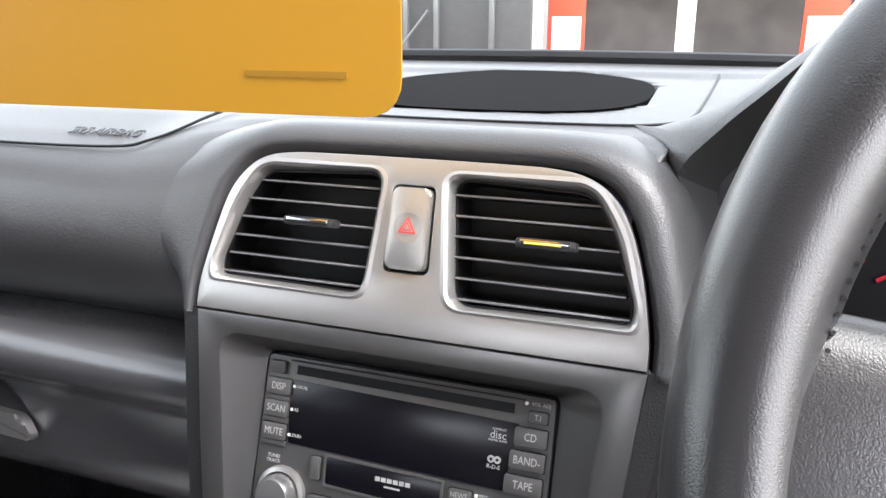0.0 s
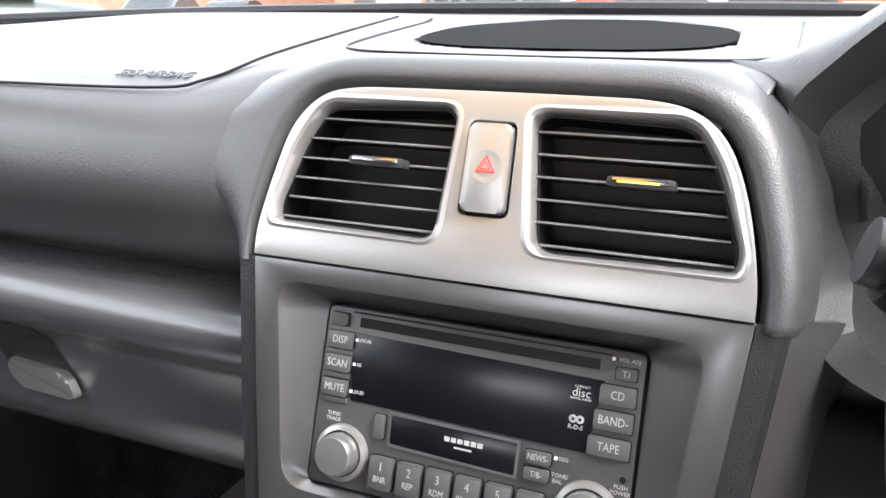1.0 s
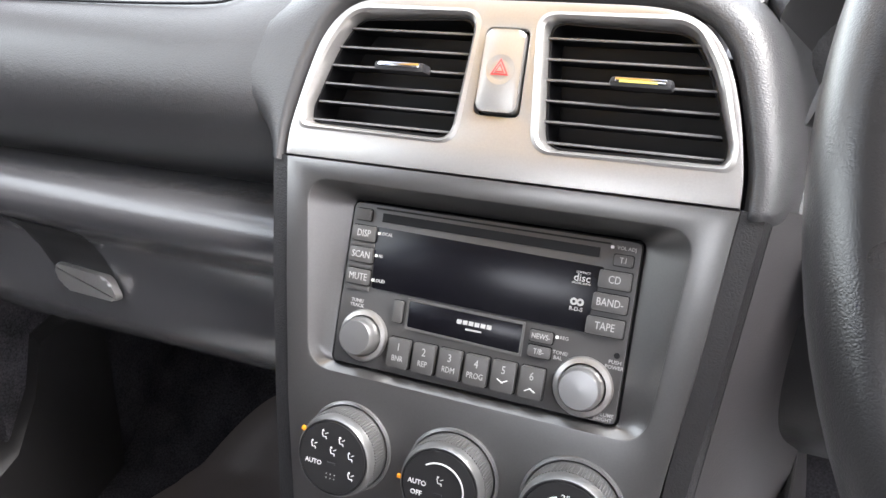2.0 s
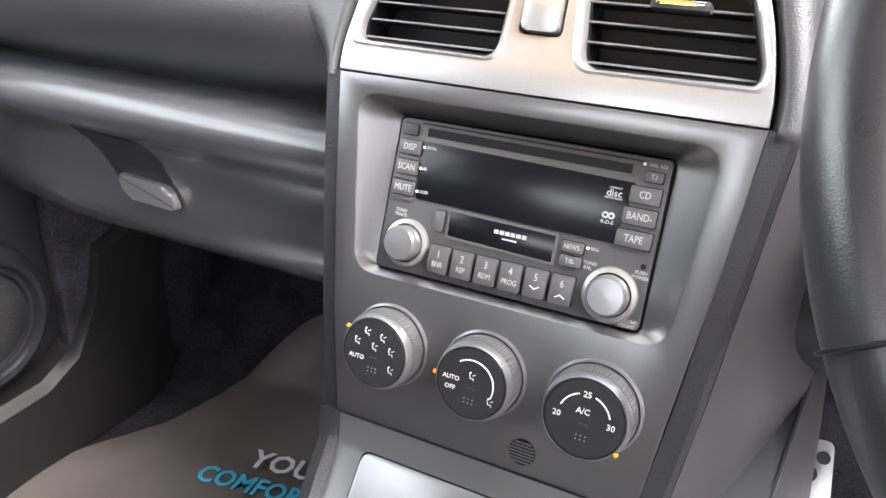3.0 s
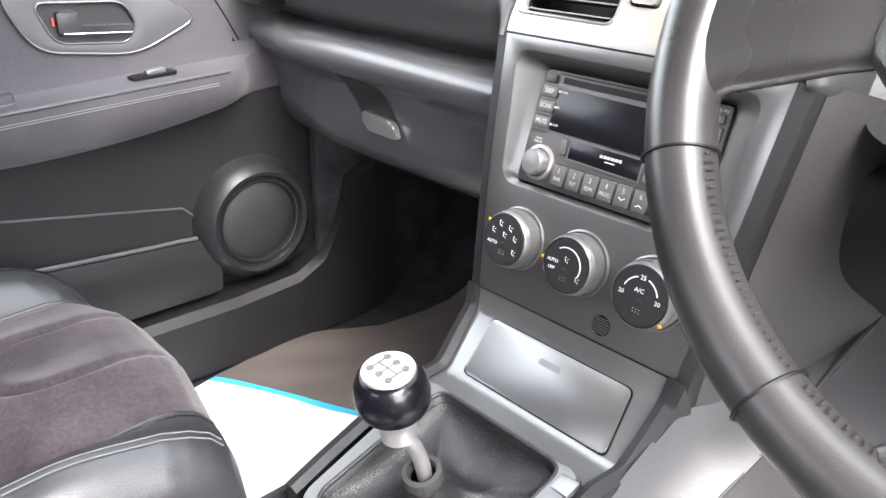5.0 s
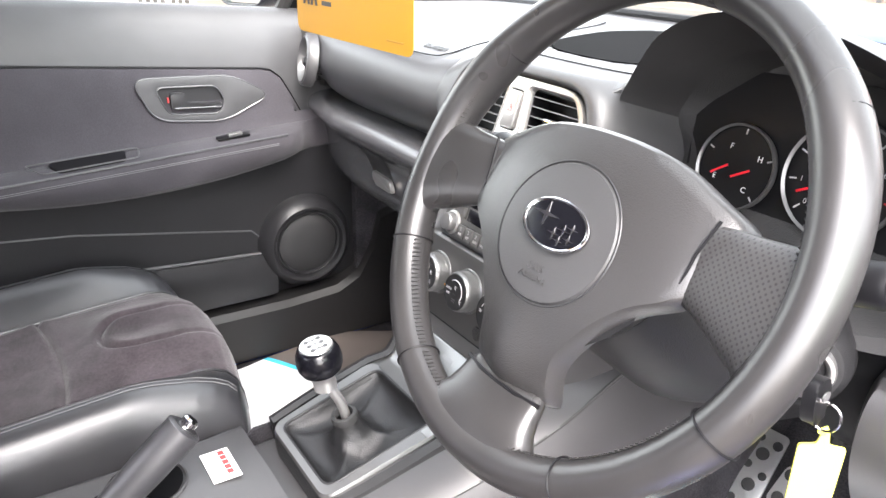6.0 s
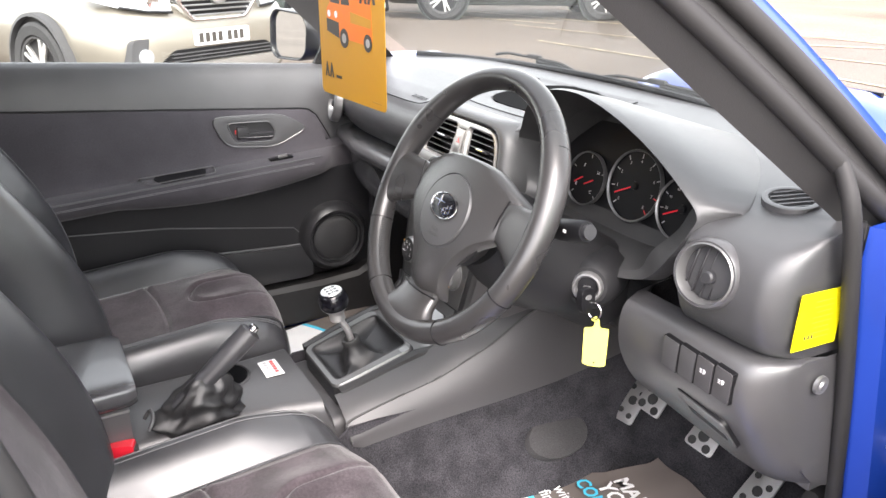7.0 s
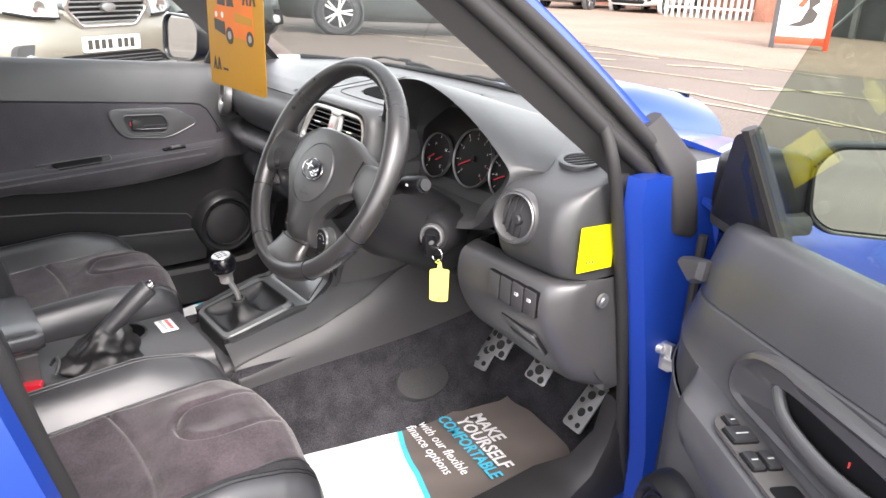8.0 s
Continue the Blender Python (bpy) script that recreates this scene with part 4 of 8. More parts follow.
# climate knobs
def climate(cx, R, marks, spot, texts, group="climate knobs"):
    K = ST @ Matrix.Translation((cx, -0.1800, 0.0))
    t = thing("climate_knob", "silver-ringed rotary climate knob with white symbols", "knob", tuple(K @ Vector((0, 0, 0))), group)
    part("collar", lathe([(R * 1.09, 0.0002), (R * 1.08, 0.0016), (R * 1.03, 0.0022), (R * 1.0, 0.0008)], K, 56, caps=False), M_KNOB, t, "thin silver collar")
    ring = part("grip_ring", lathe([(R * 0.98, 0.0008), (R * 0.97, 0.015), (R * 0.94, 0.019), (R * 0.89, 0.0212), (R * 0.86, 0.0205)], K, 72, caps=False), M_KNOB, t, "ribbed silver grip ring")
    ribs = [box((math.cos(a) * R * 0.972, math.sin(a) * R * 0.972, 0.010), (0.0008, 0.0009, 0.011), 0, K) for a in [2 * math.pi * k / 90 for k in range(90)]]
    part("rib", join(*ribs), M_KNOB, ring)
    cap = part("cap", lathe([(R * 0.855, 0.012), (R * 0.855, 0.0205), (R * 0.83, 0.0218), (0.0, 0.0222)], K, 48), M_CAP, t, "black cap printed in white")
    part("cap_ring", lathe([(R * 0.875, 0.0205), (R * 0.870, 0.0216), (R * 0.855, 0.0216), (R * 0.85, 0.0206)], K, 48, caps=False), M_SLAT, cap)
    a = radians(spot)
    part("pointer_mark", box((0, 0, 0), (0.0042, 0.0022, 0.0024), 0.0004, K @ Matrix.Rotation(a, 4, "Z") @ Matrix.Translation((R * 0.935, 0, 0.0192))), M_ORANGE, t, "orange pointer mark")
    for s, x, y, z in texts:
        words(s, z, K @ Matrix.Translation((x, y, 0.0224)), M_WHITE, cap, "lettering", 0.0001, bold=0.00005)
    for x, y in marks:
        # seat, head and air-flow stroke
        sym = join(tube([K @ Vector((x + px, y + py, 0.0223)) for px, py in ((-0.0018, 0.0014), (-0.0011, -0.0014), (0.0010, -0.0013), (0.0013, -0.0026))], 0.00026, 5),
                   prism(circle(0.0006, 8, x - 0.0013, y + 0.0022), K, 0.0218, 0.0224),
                   tube([K @ Vector((x + px, y + py, 0.0223)) for px, py in ((0.0022, 0.0016), (0.0004, 0.0006))], 0.00022, 5))
        part("symbol", sym, M_WHITE, cap)
    dots = [prism(circle(0.00035, 8, 0.0028 * i, -0.0105 - 0.0026 * j), K, 0.0215, 0.0224) for i in (-1, 0, 1) for j in (0, 1)]
    part("dot", join(*dots), M_GREYPRINT, cap)
    part("lens", box((0, -0.0035, 0.0222), (0.0055, 0.0016, 0.0006), 0.0002, K), M_SLAT, cap)
    return K, cap


def arc_mark(K, cap, R, a0, a1):
    pts = [K @ Vector((R * math.cos(radians(a0 + (a1 - a0) * k / 16)), R * math.sin(radians(a0 + (a1 - a0) * k / 16)), 0.0223)) for k in range(17)]
    part("scale_arc", tube(pts, 0.0005, 6), M_WHITE, cap)


climate(-0.0717, 0.0272, [(-0.013, 0.006), (-0.006, 0.014), (0.006, 0.012), (0.0005, 0.0045), (0.013, 0.004), (0.014, -0.0085)], 150, [("AUTO", -0.0125, -0.0048, 0.0042)])
K, cap = climate(-0.0005, 0.0272, [(0.0005, 0.0050), (0.0145, -0.0085)], 180, [("AUTO", -0.0135, 0.001, 0.0042), ("OFF", -0.0135, -0.0055, 0.0042)])
arc_mark(K, cap, 0.0155, 125, -22)
K, cap = climate(0.0730, 0.0286, [], -38, [("25", 0.0, 0.0155, 0.0052), ("A/C", -0.001, 0.0048, 0.0052), ("20", -0.0165, -0.0005, 0.0052), ("30", 0.0165, -0.0005, 0.0052)])
arc_mark(K, cap, 0.0158, 160, 108)
arc_mark(K, cap, 0.0158, 72, 18)
gr = part("sensor_grille", lathe([(0.0092, 0.0002), (0.0088, 0.0006), (0.0, 0.0006)], ST @ Matrix.Translation((0.0335, -0.2245, 0)), 30), M_BLACK, stack, "round slotted sensor grille")
for k in range(7):
    y = -0.0066 + 0.0022 * k
    w = 2 * math.sqrt(max(0, 0.0088 ** 2 - y * y))
    part("grille_bar", box((0.0335, -0.2245 + y, 0.0008), (w, 0.0011, 0.0008), 0, ST), M_PANEL, gr)


# ---- driver's side of the dashboard ----
LOW = [(0.43, 0.850), (0.405, 0.848), (0.392, 0.842), (0.385, 0.830), (0.382, 0.810), (0.384, 0.785), (0.392, 0.760), (0.408, 0.730), (0.432, 0.700), (0.462, 0.676), (0.50, 0.660), (0.56, 0.650), (0.64, 0.645)]
XL = [0.470, 0.472, 0.478, 0.488, 0.53, 0.60, 0.65, 0.69, 0.705, 0.717, 0.725, 0.730]
rows = []
for x in XL:
    back = 0.07 * max(0.0, (0.488 - x) / 0.018) ** 2
    rows.append([(p.x, p.y, p.z) for p in spline([(x, y + corner(x) + back, z - 0.022 * smoothstep(0.45, 0.7, x) * smoothstep(0.73, 0.66, z)) for y, z in LOW], 3)])
rows += [[(0.732 + 0.002 * j, max(p[1], 0.44 + 0.045 * j), p[2]) for p in rows[-1]] for j in (1, 2, 3)]
lower = part("lower_panel", loft(rows), M_HARD, dash, "smooth grey knee panel")
# knee panel set back under the column, in darker plastic to paint its shade
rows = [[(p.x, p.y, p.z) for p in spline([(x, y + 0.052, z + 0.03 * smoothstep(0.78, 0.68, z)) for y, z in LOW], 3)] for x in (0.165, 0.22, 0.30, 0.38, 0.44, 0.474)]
part("column_cover", loft(rows), M_SHROUD, dash, "cover under the steering column, its shade painted dark")
part("end_filler", box((0.715, 0.60, 0.82), (0.028, 0.16, 0.38), 0.005), M_HARD, dash)
part("panel_bolt", lathe([(0.0, 0.004), (0.006, 0.0035), (0.0075, 0.001), (0.012, 0.0005), (0.0125, -0.004)], axes((0.7405, 0.478, 0.815), (0, 1, 0), (0, 0, 1)), 20, caps=False), M_KNOB, dash, "plastic trim clip")

# instrument hood
LIP = [(0.167, 0.436, 0.885), (0.1625, 0.4435, 0.930), (0.1525, 0.4450, 0.970), (0.1400, 0.4430, 0.9995), (0.157, 0.4355, 1.024), (0.178, 0.424, 1.046), (0.210, 0.411, 1.077), (0.252, 0.403, 1.099), (0.300, 0.400, 1.109),
       (0.348, 0.400, 1.109), (0.400, 0.400, 1.098), (0.452, 0.400, 1.080), (0.505, 0.400, 1.055), (0.551, 0.402, 1.024), (0.580, 0.405, 0.996), (0.576, 0.400, 0.972), (0.556, 0.394, 0.935), (0.527, 0.398, 0.900), (0.505, 0.394, 0.882),
       (0.46, 0.386, 0.872), (0.40, 0.382, 0.868), (0.32, 0.382, 0.868), (0.24, 0.388, 0.870), (0.192, 0.408, 0.874)]
lip = spline(LIP, 4, closed=True)
CC = Vector((0.345, 0.0, 0.96))
ring_a = [p for p in lip]
ring_in1 = []
for p in lip:
    # the overhang's underside leads back to the dials; a flat cheek beside the outer dial
    cheek = smoothstep(0.50, 0.55, p.x) * smoothstep(1.04, 0.98, p.z)
    up = smoothstep(0.90, 0.96, p.z)
    ring_in1.append(p + Vector(((CC.x - p.x) * (0.10 + 0.10 * cheek), 0.012 + (0.062 - 0.03 * cheek) * up, 0.005 * (1 - up) - (0.022 * up + 0.013 * smoothstep(1.02, 1.08, p.z)) * (1 - cheek))))
ring_in2 = [Vector((p.x + (CC.x - p.x) * 0.10, 0.515 + (p.z - 0.96) * 0.25, p.z + (CC.z - p.z) * 0.12)) for p in ring_in1]
ring_in3 = [Vector((p.x + (CC.x - p.x) * 0.97, 0.540 + (p.z - 0.96) * 0.25, p.z + (CC.z - p.z) * 0.97)) for p in ring_in2]
part("cluster_surround", loft([ring_a[12:] + ring_a[:1], ring_in1[12:] + ring_in1[:1]]), M_CHEEK, dash, "grey underside and cheeks round the instruments")
part("brow_side", loft([ring_a[:13], ring_in1[:13]]), M_SOFT, dash, "grained side of the centre brow")
part("cluster_recess", loft([ring_in1, ring_in2, ring_in3], closed=True), M_RECESS, dash, "dark instrument recess")
outs = [[], [], [], [], []]
for p in lip:
    # over the top the hood slopes down into the pad; at the ends and below it is tucked behind the trim
    tx = p.x + (p.x - 0.345) * 0.15
    run = 0.05 + 2.2 * max(0.0, p.z - pad_z(tx, p.y + 0.05))
    ty = min(p.y + run, 0.66)
    tgt = Vector((tx, ty, pad_z(tx, ty) + 0.0012))
    d = Vector((p.x - CC.x, 0, p.z - CC.z)).normalized()
    top = smoothstep(0.985, 1.000, p.z)
    for ring_, f, dz, dy in zip(outs, (0.0, 0.05, 0.35, 1.0, 1.06), (0.0, 0.004, 0.006, 0.0, -0.008), (0.0, 0.004, 0.012, 0.02, 0.03)):
        over = p.lerp(tgt, f) + Vector((0, 0, dz))
        tucked = p + d * dy * 0.3 + Vector((0, dy, 0))
        ring_.append(tucked.lerp(over, top))
hood = part("instrument_hood", loft(outs, closed=True), M_SOFT, dash, "soft hood over the instruments")

# instrument dials
DI = axes((0.345, 0.508, 0.955), (1, 0, 0), (0, 0.25, 1))
clus = thing("instrument_cluster", "black instrument cluster with silver-ringed dials", "gauges", tuple(DI @ Vector((0, -0.07, 0))))
part("dial_panel", prism(rounded([(-0.17, 0.085), (0.03, 0.095), (0.165, 0.02), (0.165, -0.06), (0.13, -0.085), (-0.15, -0.085)], 0.03), DI, -0.02, -0.006), M_BLACK, clus)
for cx, cy, R, nums, ang in ((-0.092, -0.010, 0.044, "FE", 0), (0.018, 0.006, 0.055, "", 1), (0.120, -0.002, 0.046, "", 2)):
    D = DI @ Matrix.Translation((cx, cy, 0))
    g = part("dial", lathe([(R, -0.005), (R, 0.0), (0, 0.0)], D, 48), M_BLACK, clus, "round black dial")
    part("dial_ring", lathe([(R * 1.0, -0.004), (R * 1.04, 0.003), (R * 1.02, 0.006), (R * 0.97, 0.004)], D, 56, caps=False), M_DULL, g, "silver dial ring")
    N = 9 if ang else 5
    for k in range(N):
        a = radians(225 - 270 * k / (N - 1))
        part("tick", box((R * 0.86, 0, 0.0006), (R * 0.13, 0.0016, 0.0004), 0, D @ Matrix.Rotation(a, 4, "Z")), M_GREYPRINT if k < N - 2 or ang != 1 else M_REDPRINT, g)
        if ang == 1:
            words(str(k), 0.0075, D @ Matrix.Translation((R * 0.70 * math.cos(a), R * 0.70 * math.sin(a), 0.0006)), M_GREYPRINT, g, "numeral", 0.0001)
        if ang == 2 and k:
            words(str(20 * k), 0.006, D @ Matrix.Translation((R * 0.66 * math.cos(a), R * 0.66 * math.sin(a), 0.0006)), M_GREYPRINT, g, "numeral", 0.0001)
    if ang == 0:
        for s, x, y in (("F", -0.012, 0.020), ("E", -0.022, -0.014), ("H", 0.024, 0.014), ("C", 0.016, -0.020)):
            words(s, 0.0085, D @ Matrix.Translation((x, y, 0.0006)), M_WHITE, g, "letter", 0.0001)
        for x, a in ((-0.018, 215), (0.008, 210)):
            part("needle", box((R * 0.22, 0, 0.002), (R * 0.5, 0.0022, 0.001), 0, D @ Matrix.Translation((x + 0.008, 0.0, 0)) @ Matrix.Rotation(radians(a), 4, "Z")), M_RED, g)
    else:
        part("needle", box((R * 0.36, 0, 0.002), (R * 0.85, 0.0022, 0.001), 0, D @ Matrix.Rotation(radians(208), 4, "Z")), M_RED, g)
        part("needle_hub", lathe([(0.007, 0.0), (0.006, 0.004), (0, 0.0045)], D, 20), M_BLACK, g)

# round end vents
def round_vent(c, right, up, R, parent_label):
    V = axes(c, right, up)
    v = part("round_vent", lathe([(R * 1.28, -0.014), (R * 1.26, 0.001), (R * 1.18, 0.005), (R * 1.10, 0.0045), (R * 1.0, -0.001), (R * 0.97, -0.012)], V, 48, caps=False), M_HARD, dash, parent_label)
    part("vent_ring", lathe([(R * 1.12, 0.0045), (R * 1.06, 0.0065), (R * 0.99, 0.002), (R * 0.95, -0.010)], V, 48, caps=False), M_DULL, v, "dull grey vent ring")
    part("vent_back", lathe([(R * 1.2, -0.05), (R * 1.1, -0.035), (0, -0.035)], V, 32), M_BLACK, v)
    for k in range(-2, 3):
        y = k * R * 0.34
        w = 2 * math.sqrt(max(R * R * 0.90 - y * y, 0))
        part("slat", box((0, y, -0.014), (w, 0.0026, 0.016), 0.0008, V @ Matrix.Rotation(radians(80), 4, "Z"), 1), M_SLAT, v)
    for k in (-2, -1, 0, 1, 2):
        x = k * R * 0.34
        w = 2 * math.sqrt(R * R * 0.90 - x * x)
        part("fin", box((x, 0, -0.024), (0.0018, w, 0.012), 0.0006, V @ Matrix.Rotation(radians(80), 4, "Z"), 1), M_BLACK, v)
    part("vent_knob", lathe([(0.009, -0.012), (0.0085, 0.003), (0.006, 0.005), (0, 0.005)], V @ Matrix.Translation((0.004, -0.003, 0)), 20), M_SLAT, v)
    return v


round_vent((0.624, 0.3835, 0.9380), (1, 0.16, 0), (0, 0.18, 1), 0.0350, "round driver's air vent")
round_vent((-0.622, 0.405, 0.9350), (1, -0.22, 0), (0, 0.18, 1), 0.0385, "round passenger's air vent")
# oval demister outlet on the dash top
OV = axes((0.634, 0.509, pad_z(0.634, 0.509) + 0.0015), (1, 0.12, -0.02), (0, 1, 0.17))
dv = part("demister_vent", plate([(0.036 * math.cos(a), 0.034 * math.sin(a)) for a in [2 * math.pi * k / 36 for k in range(36)]],
                                 [[(0.028 * math.cos(a), 0.0250 * math.sin(a)) for a in [2 * math.pi * k / 36 for k in range(36)]]], OV, -0.004, 0.004, 0.0015), M_HARD, dash, "oval side demister outlet")
part("vent_well", prism([(0.029 * math.cos(a), 0.0260 * math.sin(a)) for a in [2 * math.pi * k / 30 for k in range(30)]], OV, -0.004, 0.0005), M_BLACK, dv)
for k in range(-2, 3):
    x = 0.011 * k
    part("slat", box((x, 0, 0.0015), (0.0012, 2 * 0.024 * math.sqrt(1 - (x / 0.028) ** 2), 0.002), 0, OV @ Matrix.Rotation(radians(-40), 4, "Z")), M_NOSE, dv)

# yellow sticker on the dash end
SK = axes((0.7302, 0.459, 0.906), (0.004, 0.075, -0.002), (0.0, -0.004, 0.07))
stick = solo("sticker", prism(rounded([(-0.0375, 0.036), (0.0375, 0.036), (0.0375, -0.037), (-0.0375, -0.037)], 0.002), SK, 0.0, 0.0008), M_YELLOW, "bright yellow warning sticker with fine black print", "sticker")
for k in range(9):
    if k in (0,):
        continue
    w = 0.034 if k % 3 else 0.026
    part("print_line", box((0.006, 0.030 - 0.0068 * k, 0.0009), (w, 0.0007, 0.0002), 0, SK), mat("faded_print_%d" % k, (0.42, 0.36, 0.02), 0.6) if k == 1 else bpy.data.materials["faded_print_1"], stick)
for k in range(3):
    part("print_symbol", box((-0.018 + 0.006 * k, -0.022, 0.0009), (0.003, 0.005, 0.0002), 0, SK), M_CARDINK, stick)

# switches and coin tray on the knee panel
SW = axes((0.634, 0.3800, 0.814), (1, 0.02, -0.02), (0, 0.0, 1))
for k in range(4):
    x = -0.0435 + 0.0285 * k
    b = part("switch", prism(rounded([(x - 0.0125, 0.020), (x + 0.0125, 0.018), (x + 0.0125, -0.024), (x - 0.0125, -0.022)], 0.002), SW, -0.004, 0.0022 + (0.001 if k > 1 else 0), 0.0012), M_SIDE if k > 1 else M_HARD, lower, "push switch with a lamp symbol" if k > 1 else "blank switch cover")
    part("switch_gap", prism(rounded([(x - 0.0136, 0.0212), (x + 0.0136, 0.0192), (x + 0.0136, -0.0252), (x - 0.0136, -0.0232)], 0.002), SW, -0.006, 0.0009), M_BLACK, lower)
    if k > 1:
        part("switch_symbol", join(prism([(x + 0.0032 * math.cos(a), 0.002 + 0.0032 * math.sin(a)) for a in [math.pi / 2 - math.pi * j / 10 for j in range(11)]], SW, 0.0035, 0.0043),
                                   *[box((x - 0.0035, 0.002 + 0.0022 * (j - 1), 0.0042), (0.004, 0.0008, 0.0003), 0, SW) for j in range(3)]), M_WHITE, b)
CT = axes((0.640, 0.4035, 0.738), (1, 0.03, -0.16), (0, -0.60, 1))
tray = part("coin_tray", prism(rounded([(-0.046, 0.020), (0.034, 0.020), (0.052, -0.020), (-0.026, -0.022)], 0.008), CT, -0.008, 0.0030, 0.0015), M_HARD, lower, "pull-out coin tray")
part("tray_gap", prism(rounded([(-0.0475, 0.0215), (0.0352, 0.0215), (0.0540, -0.0215), (-0.0272, -0.0237)], 0.009), CT, -0.009, 0.0016), M_BLACK, lower)
# dark slab on the tray face paints the finger pull's shadow
part("tray_pull_shade", prism(rounded([(-0.030, -0.004), (0.034, -0.004), (0.040, -0.013), (-0.024, -0.014)], 0.004), CT, 0.002, 0.0036), M_SHROUD, tray, "finger pull, its shadow painted as a dark patch")

# ---- steering column ----
col = thing("steering_column", "black plastic steering column shroud with stalks", "steering column", (0.35, 0.40, 0.80))
W = axes((0.350, 0.193, 0.980), (1, 0, 0), (0, 0.4726, 0.8813))
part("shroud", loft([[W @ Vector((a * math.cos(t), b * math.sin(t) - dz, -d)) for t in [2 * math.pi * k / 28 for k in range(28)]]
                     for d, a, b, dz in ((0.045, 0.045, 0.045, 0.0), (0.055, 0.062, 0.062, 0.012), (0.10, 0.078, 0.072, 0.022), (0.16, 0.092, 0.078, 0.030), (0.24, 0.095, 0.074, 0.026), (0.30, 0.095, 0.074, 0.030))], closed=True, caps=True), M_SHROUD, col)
for s, tipz in ((1, 0.018), (-1, 0.0)):
    a = W @ Vector((s * 0.07, 0.0, -0.080))
    b = W @ Vector((s * 0.150, 0.026 + tipz * 0.3, -0.068))
    c = W @ Vector((s * 0.188, 0.034 + tipz * 0.3, -0.062))
    st = part("stalk", tube([a, a.lerp(b, 0.5), b], lambda t: 0.0075 + 0.003 * t, 14), M_SLAT, col, "black control stalk")
    part("stalk_grip", tube([b - (c - b) * 0.3, b, c - (c - b) * 0.1, c], lambda t: 0.0145 if t < 0.9 else 0.0125, 18), M_BLACK, st)
    part("stalk_end", tube([c, c + (c - b).normalized() * 0.006], 0.0095, 16), M_SLAT, st)
    part("stalk_symbol", box((0, 0, 0), (0.006, 0.004, 0.0004), 0, Matrix.Translation(b.lerp(c, 0.3) + Vector((0, -0.0146, 0.002))) @ Matrix.Rotation(radians(80), 4, "X")), M_WHITE, st)
# ignition lock, key, ring and tag
IG = axes((0.4575, 0.344, 0.862), (0.80, 0.60, 0), (0, 0.15, 1))
ig = part("ignition_lock", lathe([(0.0225, -0.03), (0.0225, -0.001), (0.0205, 0.003), (0.0175, 0.0032), (0.0150, 0.0), (0.0145, -0.004)], IG, 40, caps=False), M_KNOB, col, "dull metal ignition lock ring")
part("lock_face", lathe([(0.0148, -0.006), (0.0148, -0.0035), (0.0, -0.0030)], IG, 32), M_BLACK, ig)
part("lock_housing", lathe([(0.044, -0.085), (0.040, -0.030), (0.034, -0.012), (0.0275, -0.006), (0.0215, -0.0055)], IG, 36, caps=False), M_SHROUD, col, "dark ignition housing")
key = thing("car_key", "black car key in the ignition with a plain yellow tag", "key", tuple(IG @ Vector((0, 0, 0.0))))
part("key_blade", box((0, 0, 0.010), (0.010, 0.003, 0.03), 0.0008, IG), M_ALU, key)
part("key_head", prism(rounded([(-0.016, 0.020), (0.014, 0.018), (0.020, -0.014), (0.006, -0.030), (-0.010, -0.024), (-0.018, -0.004)], 0.009, 5), IG @ Matrix.Translation((0.006, -0.006, 0.030)) @ Matrix.Rotation(radians(62), 4, "Y") @ Matrix.Scale(0.8, 4), -0.006, 0.006, 0.003), M_BLACK, key, "black moulded key head")
part("key_emblem", prism([(0.006 * math.cos(a), 0.0038 * math.sin(a)) for a in [2 * math.pi * k / 20 for k in range(20)]], IG @ Matrix.Translation((0.006, -0.002, 0.034)) @ Matrix.Rotation(radians(62), 4, "Y"), 0.0055, 0.0066), M_KNOB, key)
kr = Vector((0.4840, 0.338, 0.838))
part("key_ring", tube([kr + Vector((0.010 * math.cos(a), 0.003 * math.cos(a), 0.012 * math.sin(a))) for a in [2 * math.pi * k / 28 for k in range(28)]], 0.0011, 8, closed=True), M_CHROME, key, "steel split ring")
tg = axes((0.4825, 0.346, 0.785), (0.72, 0.69, 0), (0.04, 0, 1)) @ Matrix.Diagonal((0.80, 0.92, 1, 1))
part("key_tag", plate(rounded([(-0.0215, 0.024), (-0.006, 0.027), (-0.003, 0.040), (0.003, 0.042), (0.006, 0.027), (0.0215, 0.026), (0.0205, -0.038), (0.010, -0.041), (-0.010, -0.041), (-0.0205, -0.038)], 0.003), [circle(0.0022, 12, 0.0, -0.035)], tg, -0.0012, 0.0012), M_TAG, key, "yellow plastic key tag")
part("tag_loop", tube(spline([tg @ Vector((0, 0.038, 0)), kr + Vector((-0.002, 0, -0.014)), kr + Vector((0.002, 0.004, -0.010))], 5), 0.0018, 8), M_TAG, key)

# ---- steering wheel ----
wheel = thing("steering_wheel", "black leather three-spoke steering wheel, rim worn shiny", "steering wheel", (0.346, 0.193, 0.980))
RW = 0.1815
rings = []
